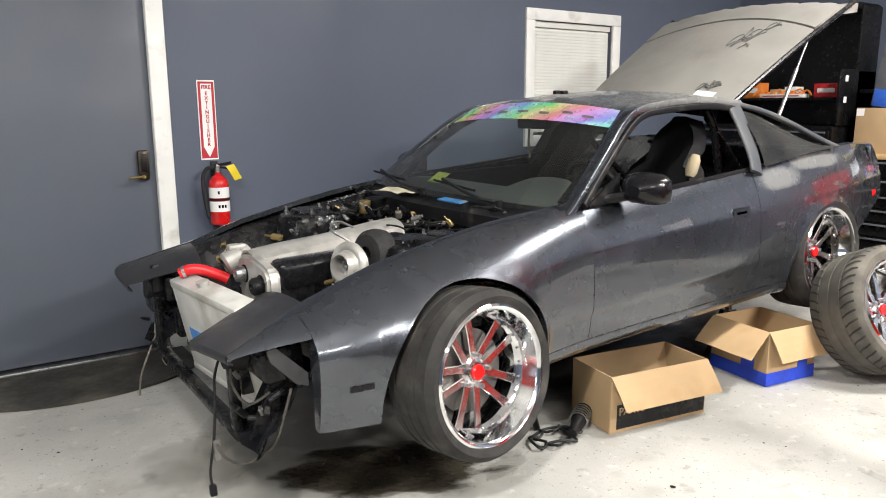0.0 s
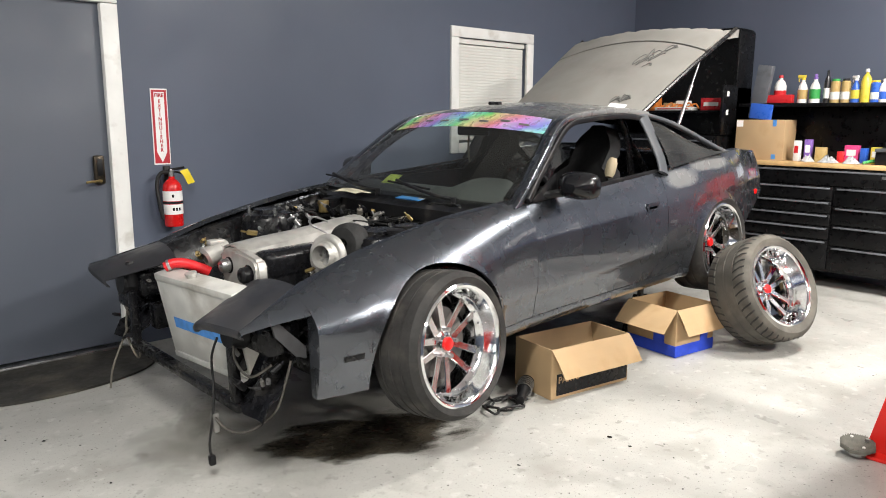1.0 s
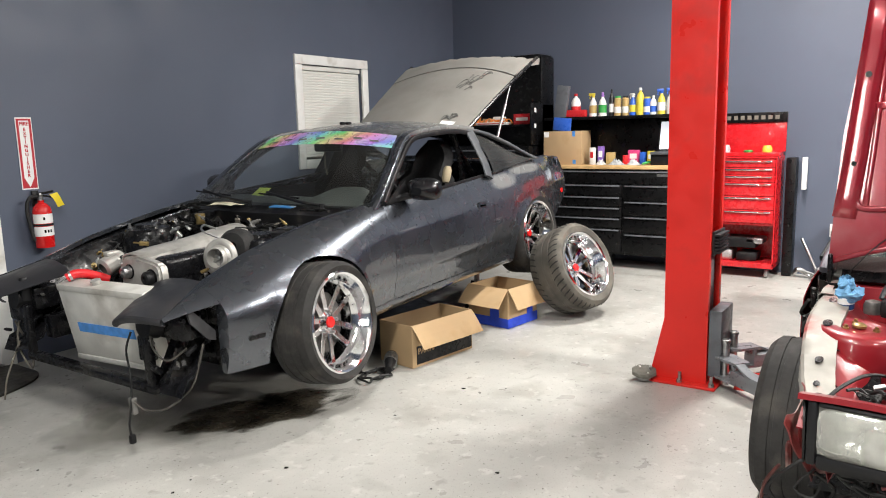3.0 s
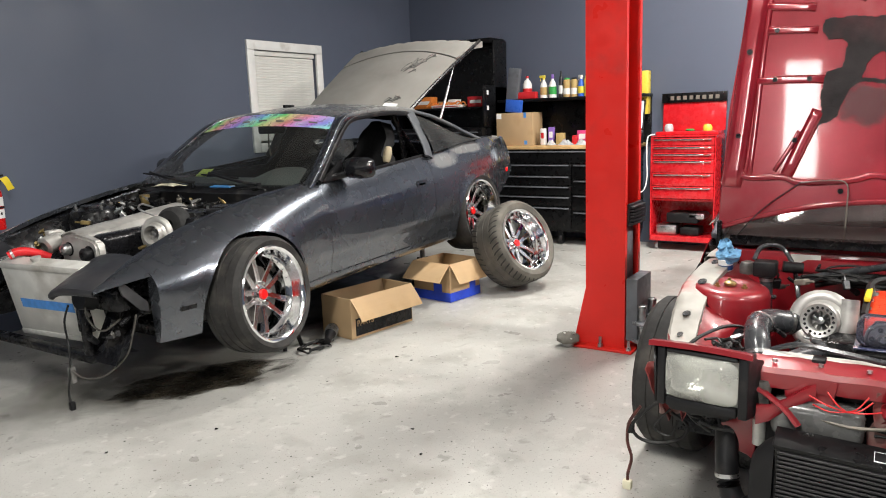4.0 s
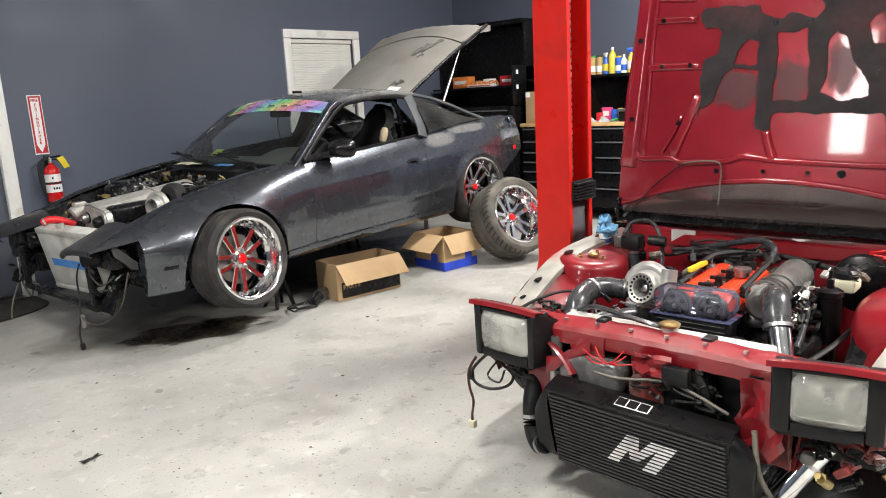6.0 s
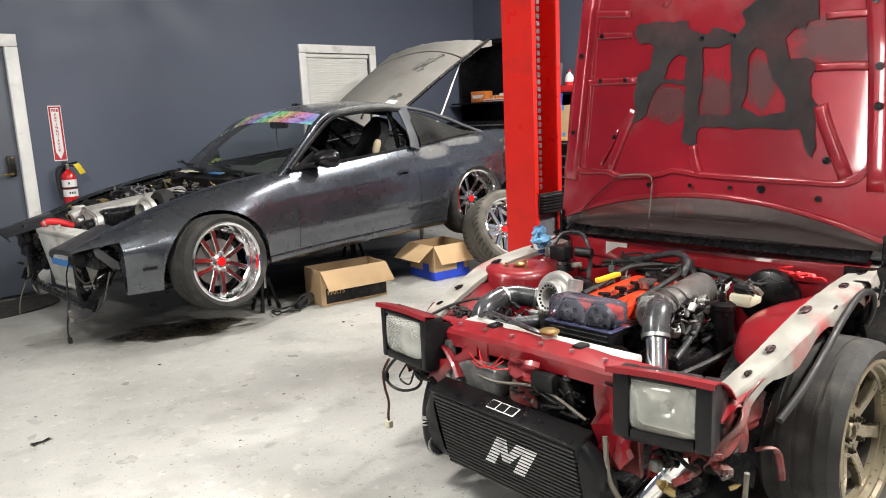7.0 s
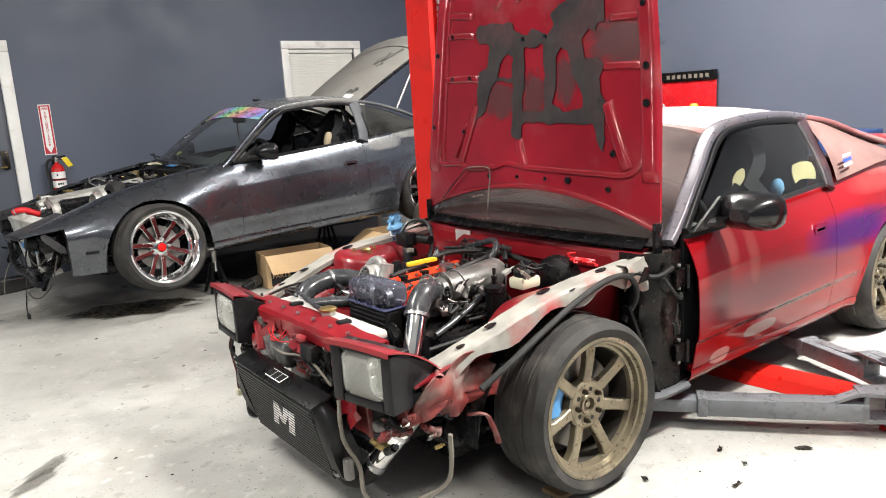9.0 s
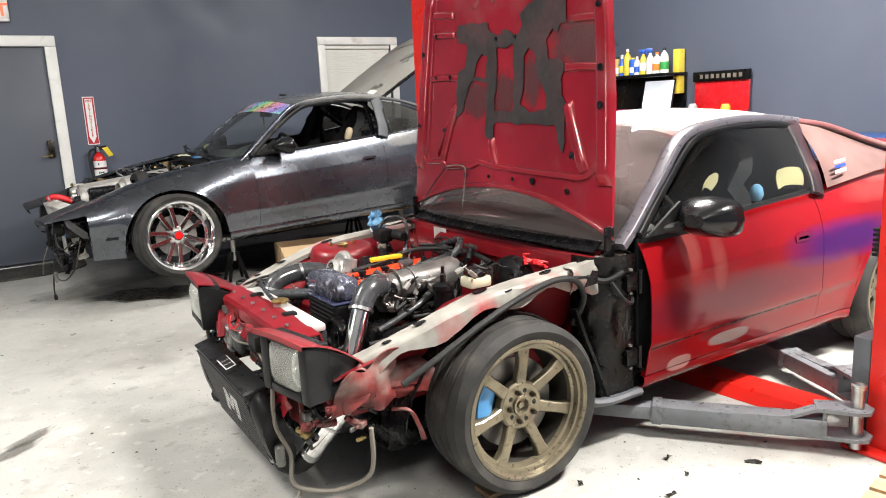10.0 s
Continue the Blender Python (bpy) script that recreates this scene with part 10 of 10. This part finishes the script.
# hutch contents
for x, y0, y1, z, h, mt, nm, words in (
    (6.05, 3.14, 3.34, 1.4415, 0.11, "b_red", "parts_box", "red printed parts box in the cabinet hutch"),
    (6.10, 3.52, 3.62, 1.4415, 0.09, "b_white", "parts_box", "white parts box in the cabinet hutch"),
    (6.05, 3.62, 3.72, 1.4415, 0.07, "card", "parts_box", "brown parts box in the cabinet hutch"),
    (6.00, 3.40, 3.78, 1.4415, 0.03, "b_white", "paper_stack", "stack of loose papers in the cabinet hutch"),
    (6.12, 3.85, 4.10, 1.4415, 0.13, "b_orange", "parts_box", "orange carton in the cabinet hutch"),
):
    bm = B()
    add_box(bm, x - 0.06, x + 0.06, y0, y1, z, z + h, 0.004)
    ob = tagged(part(nm, bm, mt), words, "box")
    bm = B()
    add_box(bm, x - 0.0615, x - 0.0605, y0 + 0.03, y1 - 0.03, z + h * 0.35, z + h * 0.65)
    part("print_bar", bm, "b_white" if mt != "b_white" else "b_red", ob, smooth=False)
bm = B()
for k in range(8):
    add_tube(bm, [(5.98 + 0.02 * math.sin(k), 3.35 + 0.06 * k, 1.46), (6.0, 3.40 + 0.06 * k, 1.50 + 0.01 * math.sin(k * 2)), (5.96, 3.47 + 0.055 * k, 1.46)], 0.008, 6)
tagged(part("orange_cable", bm, "b_orange"), "orange extension cable heaped on the hutch shelf", "cable")
for z in (1.40, 1.56):
    bm = B()
    add_box(bm, 5.90, 5.94, 3.046, 3.0485, z, z + 0.045)
    part("paper_label", bm, "white", tall, smooth=False)

# red chest: contents, top goods, cable
for y, z, w, h, mt in ((1.20, 0.1405, 0.20, 0.10, "steel"), (0.98, 0.1405, 0.18, 0.08, "black_plastic"), (1.05, 0.26, 0.30, 0.10, "black_plastic"), (0.92, 0.30, 0.16, 0.06, "steel")):
    bm = B()
    add_box(bm, 6.08, 6.30, y - w / 2, y + w / 2, z, z + h, 0.02)
    ob = tagged(part("tool_case", bm, mt), "jumbled tool case in the open base of the chest", "tool case", "tool cases")
for y, mt, h in ((1.22, "clear_bag", 0.07), (0.86, "b_yellow", 0.06), (1.02, "b_green", 0.02)):
    bm = B()
    add_lathe(bm, [(0, 0), (0.04, 0.0), (0.045, h * 0.5), (0.03, h), (0, h)], Matrix.Translation((6.20, y, 1.131)), 12)
    tagged(part("small_jar", bm, mt), "small jar standing on the red tool chest", "jar")
bm = B()
add_tube(bm, [(6.02, 1.30, 1.11), (5.99, 1.36, 1.08), (5.985, 1.365, 0.90), (5.98, 1.36, 0.70), (5.975, 1.39, 0.58), (5.97, 1.46, 0.56), (5.97, 1.47, 0.62)], 0.006, 8)
tagged(part("white_cable", bm, "white"), "white cable hanging from the red tool chest", "cable")
bm = B()
add_box(bm, 6.22, 6.38, 0.62, 0.70, 0.002, 1.08, 0.008)
slim = tagged(part("side_locker", bm, "black_metal"), "narrow dark grey locker beside the red tool chest", "locker")
bm = B()
add_box(bm, 6.30, 6.36, 0.54, 0.58, 0.79, 1.08, 0.006)
tagged(part("paper_towel", bm, "white"), "white paper roll hung on the wall", "paper roll")
bm = B()
add_tube(bm, [(6.36, 0.56, 0.34), (6.34, 0.48, 0.18), (6.31, 0.40, 0.02)], 0.013, 8)
tagged(part("wall_bracket", bm, "steel"), "steel pipe bracket on the wall", "bracket")
bm = B()
rngd = random.Random(3)
for k in range(14):
    p = Vector((6.20 + rngd.uniform(-0.1, 0.1), 0.33 + rngd.uniform(-0.16, 0.16), 0.02))
    add_tube(bm, [p, p + Vector((rngd.uniform(-0.1, 0.1), rngd.uniform(-0.12, 0.12), 0.06)), p + Vector((rngd.uniform(-0.12, 0.12), rngd.uniform(-0.15, 0.15), 0.0))], 0.012, 6)
tagged(part("scrap_heap", bm, "steel"), "heap of scrap metal bits on the floor by the wall", "scrap", kind="stuff")
# outlet and papers further along the back wall
t = thing("wall_outlet", pose(BACK_X, 0.30, 0.42), "white double wall outlet with a plugged adapter", "outlet")
bm = B()
add_box(bm, -0.008, -0.0005, -0.04, 0.04, -0.06, 0.06, 0.003)
part("cover", bm, "white", t)
bm = B()
add_box(bm, -0.05, -0.0085, -0.025, 0.025, -0.045, 0.0, 0.006)
part("plug", bm, "black_plastic", t)
t = thing("wall_poster", pose(BACK_X, -0.92, 1.47), "white printed notice sheet pinned to the blue wall", "poster")
bm = B()
add_box(bm, -0.004, -0.001, -0.15, 0.15, 0.0, 0.45)
part("sheet", bm, "white", t, smooth=False)
for k in range(7):
    bm = B()
    add_box(bm, -0.0055, -0.0045, -0.11, 0.11 - 0.05 * (k % 3), 0.06 + 0.05 * k, 0.072 + 0.05 * k)
    part("text_bar", bm, "grey_metal", t, smooth=False)
bm = B()
add_tube(bm, [(6.38, -0.84, 1.47), (6.38, -0.845, 1.2), (6.37, -0.84, 0.95)], 0.008, 6)
tagged(part("pull_cord", bm, "white"), "white cord hanging down the blue wall", "cord")
t = thing("storage_bin", pose(6.05, -0.45, 0.0), "blue plastic lidded storage bin stacked on a black crate", "storage bin")
bm = B()
add_box(bm, -0.22, 0.22, -0.30, 0.30, 0.002, 0.72, 0.02)
part("crate", bm, "black_plastic", t)
bm = B()
add_box(bm, -0.20, 0.20, -0.28, 0.28, 0.722, 0.90, 0.03)
M["bin_blue"] = material("dark_blue_plastic", (0.02, 0.05, 0.16), 0.4, vary=0.1)
part("bin", bm, "bin_blue", t)
bm = B()
add_box(bm, -0.22, 0.22, -0.30, 0.30, 0.901, 0.945, 0.015)
part("lid", bm, "bin_blue", t)

# ---------------------------------------------------------------- on the floor
# work lamp with its cord
t = thing("work_lamp", pose(2.26, 2.16, 0.0), "black hand work lamp with coiled cord on the floor", "work lamp")
bm = B()
d = Vector((0.83, 0.54, 0.06)).normalized()
q = d.to_track_quat("Z", "Y").to_matrix().to_4x4()
m = Matrix.Translation((-0.06, -0.04, 0.045)) @ q
add_lathe(bm, [(0, -0.02), (0.02, -0.02), (0.024, 0.0), (0.022, 0.07), (0.032, 0.09), (0.036, 0.16), (0.038, 0.17), (0.038, 0.20), (0, 0.20)], m, 20)
part("handle", bm, "black_plastic", t)
for k in range(5):
    bm = B()
    add_lathe(bm, [(0.037, 0), (0.041, 0.0), (0.041, 0.006), (0.037, 0.006)], m @ Matrix.Translation((0, 0, 0.095 + 0.02 * k)), 20, closed=True)
    part("guard_ring", bm, "steel", t)
bm = B()
loop = []
for k in range(34):
    a = 2 * math.pi * k / 15
    loop.append((-0.12 + 0.10 * math.cos(a) + 0.03 * math.sin(k), 0.015 + 0.065 * math.sin(a) + 0.02 * math.cos(2 * k), 0.012 + 0.006 * (k % 3)))
add_tube(bm, loop, 0.006, 6, 4)
part("cord", bm, "wire", t)

# jack stands
def jack_stand(x, y, h):
    t = thing("jack_stand", pose(x, y, 0), "small dark steel jack stand under the grey car", "jack stand", "jack stands")
    for k in range(4):
        a = math.pi / 4 + math.pi / 2 * k
        bm = B()
        add_tube(bm, [(0.10 * math.cos(a), 0.10 * math.sin(a), 0.004), (0.03 * math.cos(a), 0.03 * math.sin(a), h * 0.65)], 0.014, 6, smooth=False)
        part("leg", bm, "black_metal", t)
    bm = B()
    add_cyl(bm, (0, 0, h * 0.45), (0, 0, h - 0.02), 0.02, seg=12)
    add_box(bm, -0.05, 0.05, -0.02, 0.02, h - 0.025, h, 0.006)
    part("ratchet_post", bm, "steel", t)


jack_stand(2.08, 2.36, 0.36)
jack_stand(2.08, 3.46, 0.36)
jack_stand(3.65, 2.40, 0.42)
jack_stand(3.65, 3.42, 0.42)

M["pad_grey"] = material("grey_rubber_pad", (0.13, 0.125, 0.105), 0.7, vary=0.2, scale=30)
# loose lift pad beside the column
t = thing("lift_pad", pose(2.854, 0.843, 0.0, 0, 0, 20), "loose octagonal ribbed lift pad lying on the concrete", "lift pad")
tip = Matrix.Translation((0, 0, 0.012)) @ Matrix.Rotation(radians(-9), 4, "Y")
bm = B()
add_lathe(bm, [(0, 0), (0.038, 0), (0.038, 0.028), (0, 0.028)], tip, 20)
foot = part("foot", bm, "steel", t)
bm = B()
add_lathe(bm, [(0, 0.029), (0.066, 0.029), (0.070, 0.033), (0.070, 0.046), (0.066, 0.050), (0, 0.050)], tip @ Matrix.Rotation(radians(22.5), 4, "Z"), 8)
pad = part("pad", bm, "pad_grey", t, "octagonal grey rubber pad", smooth=False)
bm = B()
for k in range(13):
    y = -0.054 + 0.009 * k
    w = min(0.062, 0.090 - abs(y))
    add_box(bm, -w, w, y - 0.002, y + 0.002, 0.0502, 0.0525, 0, tip)
tagged(part("pad_ribs", bm, "pad_grey", pad, smooth=False), kind="stuff")
for x, y in ((-0.038, -0.02), (0.036, 0.022)):
    bm = B()
    add_lathe(bm, [(0, 0.051), (0.007, 0.051), (0.006, 0.055), (0, 0.056)], tip @ Matrix.Translation((x, y, 0)), 12)
    part("screw", bm, "alu_sheet", pad)
t = thing("wheel_chock", pose(1.80, -1.52, 0.0), "small wooden block under the red front tyre", "wood block")
bm = B()
add_box(bm, -0.06, 0.05, -0.05, 0.04, 0.001, 0.018, 0.003)
part("block", bm, "old_wood", t)
# pallet boards by the south column
t = thing("wooden_pallet", pose(2.78, -2.53, 0.0, 0, 0, 12), "weathered wooden pallet lying near the lift column", "pallet")
for k in range(5):
    bm = B()
    add_box(bm, -0.22 + 0.10 * k, -0.14 + 0.10 * k, -0.20, 0.20, 0.085, 0.105, 0.003)
    part("board", bm, "old_wood", t)
for y in (-0.18, 0.0, 0.18):
    bm = B()
    add_box(bm, -0.22, 0.26, y - 0.02, y + 0.02, 0.001, 0.084, 0.003)
    part("runner", bm, "old_wood", t)
# towel in a small bottle on the red car's wing
t = thing("shop_towel", pose(2.09, -0.175, 0.690, 0, -8, 0), "crumpled light blue shop towel stuffed in a bottle", "towel")
bm = B()
add_lathe(bm, [(0, 0), (0.026, 0), (0.028, 0.004), (0.028, 0.020)], None, 20)
add_lathe(bm, [(0.0285, 0.020), (0.0285, 0.048), (0.020, 0.054), (0, 0.054)], None, 20)
part("bottle", bm, "white", t, "small white bottle with a dark foot")
bm = B()
add_lathe(bm, [(0.0292, 0.006), (0.0292, 0.026)], None, 20)
part("bottle_band", bm, "bin_blue", t)
bm = B()
for kx, ky, kz, kr, kh, sd in ((0.0, -0.012, 0.034, 0.042, 0.055, 1.0), (0.012, 0.004, 0.072, 0.030, 0.050, 6.0)):
    rows = []
    for i in range(13):
        f = i / 12
        row = []
        for k in range(23):
            a = 2 * math.pi * (k % 22) / 22
            q = Vector((math.cos(a) * 1.3, math.sin(a) * 1.3, f * 2.2 + sd))
            r_ = kr * (0.25 + 0.75 * math.sin(math.pi * (0.08 + 0.84 * f)) ** 0.6) * (1 + 0.55 * noise.noise(q) + 0.2 * noise.noise(q * 2.7))
            row.append((kx + r_ * math.cos(a), ky + r_ * math.sin(a), kz + kh * f * (1 + 0.35 * noise.noise(q * 1.7 + Vector((9, 0, 0))))))
        rows.append(row)
    add_sheet(bm, rows)
part("cloth", bm, "blue_rag", t, smooth=False)

# ---------------------------------------------------------------- stains, painted floor shade and grit
def stain(x, y, rx, ry, seed, turn=0.0, mat="stain_dark", label="dark oil marks and painted shade on the concrete"):
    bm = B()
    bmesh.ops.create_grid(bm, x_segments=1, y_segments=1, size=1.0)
    ob = part("dark_floor_mark", bm, mat, None, smooth=False)
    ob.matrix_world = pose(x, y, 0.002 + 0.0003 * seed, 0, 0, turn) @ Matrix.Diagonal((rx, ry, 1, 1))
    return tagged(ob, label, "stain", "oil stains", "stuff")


# Shade below the grey car put into a dark floor sheet, with some grime.
M["undercar_shade_grime"] = soft_patch("shaded_grimy_concrete", (0.030, 0.028, 0.024), 0.9)
for k, (x, y, rx, ry, turn, mt) in enumerate((
    (3.05, 3.10, 1.55, 0.98, 0, "undercar_shade_grime"),
    (1.42, 2.62, 0.95, 0.62, -18, "stain_damp"), (1.45, 2.36, 0.58, 0.27, -28, "stain_pool_shade"), (1.84, 2.12, 0.20, 0.07, 20, "stain_pale"),
    (0.46, 0.02, 0.17, 0.05, 40, "stain_scuff"), (0.40, -0.08, 0.16, 0.055, 35, "stain_scuff"), (1.0, 3.05, 0.34, 0.12, 60, "stain_pale"), (0.9, 2.85, 0.4, 0.3, 10, "stain_pale"))):
    stain(x, y, rx, ry, k, turn, mt, "faint grimy patch on the concrete floor" if mt == "stain_pale" else "painted shade and grime under the parked grey car" if mt == "undercar_shade_grime" else "dark oil marks and painted shade on the concrete")
rngd = random.Random(77)
bm = B()
for k in range(420):
    x, y = rngd.uniform(-0.2, 5.5), rngd.uniform(-2.8, 3.9)
    r = rngd.uniform(0.0015, 0.006) * (2.0 if rngd.random() < 0.08 else 1)
    vs = [bm.verts.new((x + r * rngd.uniform(0.5, 1.3) * math.cos(a), y + r * rngd.uniform(0.5, 1.3) * math.sin(a), 0.0025)) for a in (0.2, 1.3, 2.4, 3.5, 4.6, 5.6)]
    top = bm.verts.new((x, y, 0.0025 + r * 0.35))
    for i in range(6):
        bm.faces.new((vs[i], vs[(i + 1) % 6], top))
tagged(part("floor_grit", bm, "oil"), "scattered dark grit and crumbs on the concrete floor", "grit", kind="stuff")
for x, y, r, a in ((2.44, -1.73, 0.016, 0.4), (2.65, -1.94, 0.02, 2.2), (2.25, -1.91, 0.018, 0.1), (2.06, -1.67, 0.014, 1.0), (0.27, 1.16, 0.03, 0.3), (2.40, -1.85, 0.012, 0.8)):
    bm = B()
    rows = [[(r * (i - 1.5), r * 0.5 * (j - 1), 0.003 + 0.006 * math.sin(i * 1.3 + j)) for j in range(3)] for i in range(4)]
    add_sheet(bm, rows)
    ob = part("dry_leaf", bm, "oil", solid=0.001)
    ob.matrix_world = pose(x, y, 0.001, 0, 0, math.degrees(a))
    tagged(ob, "small curled dark leaf on the concrete floor", "leaf", "leaves")
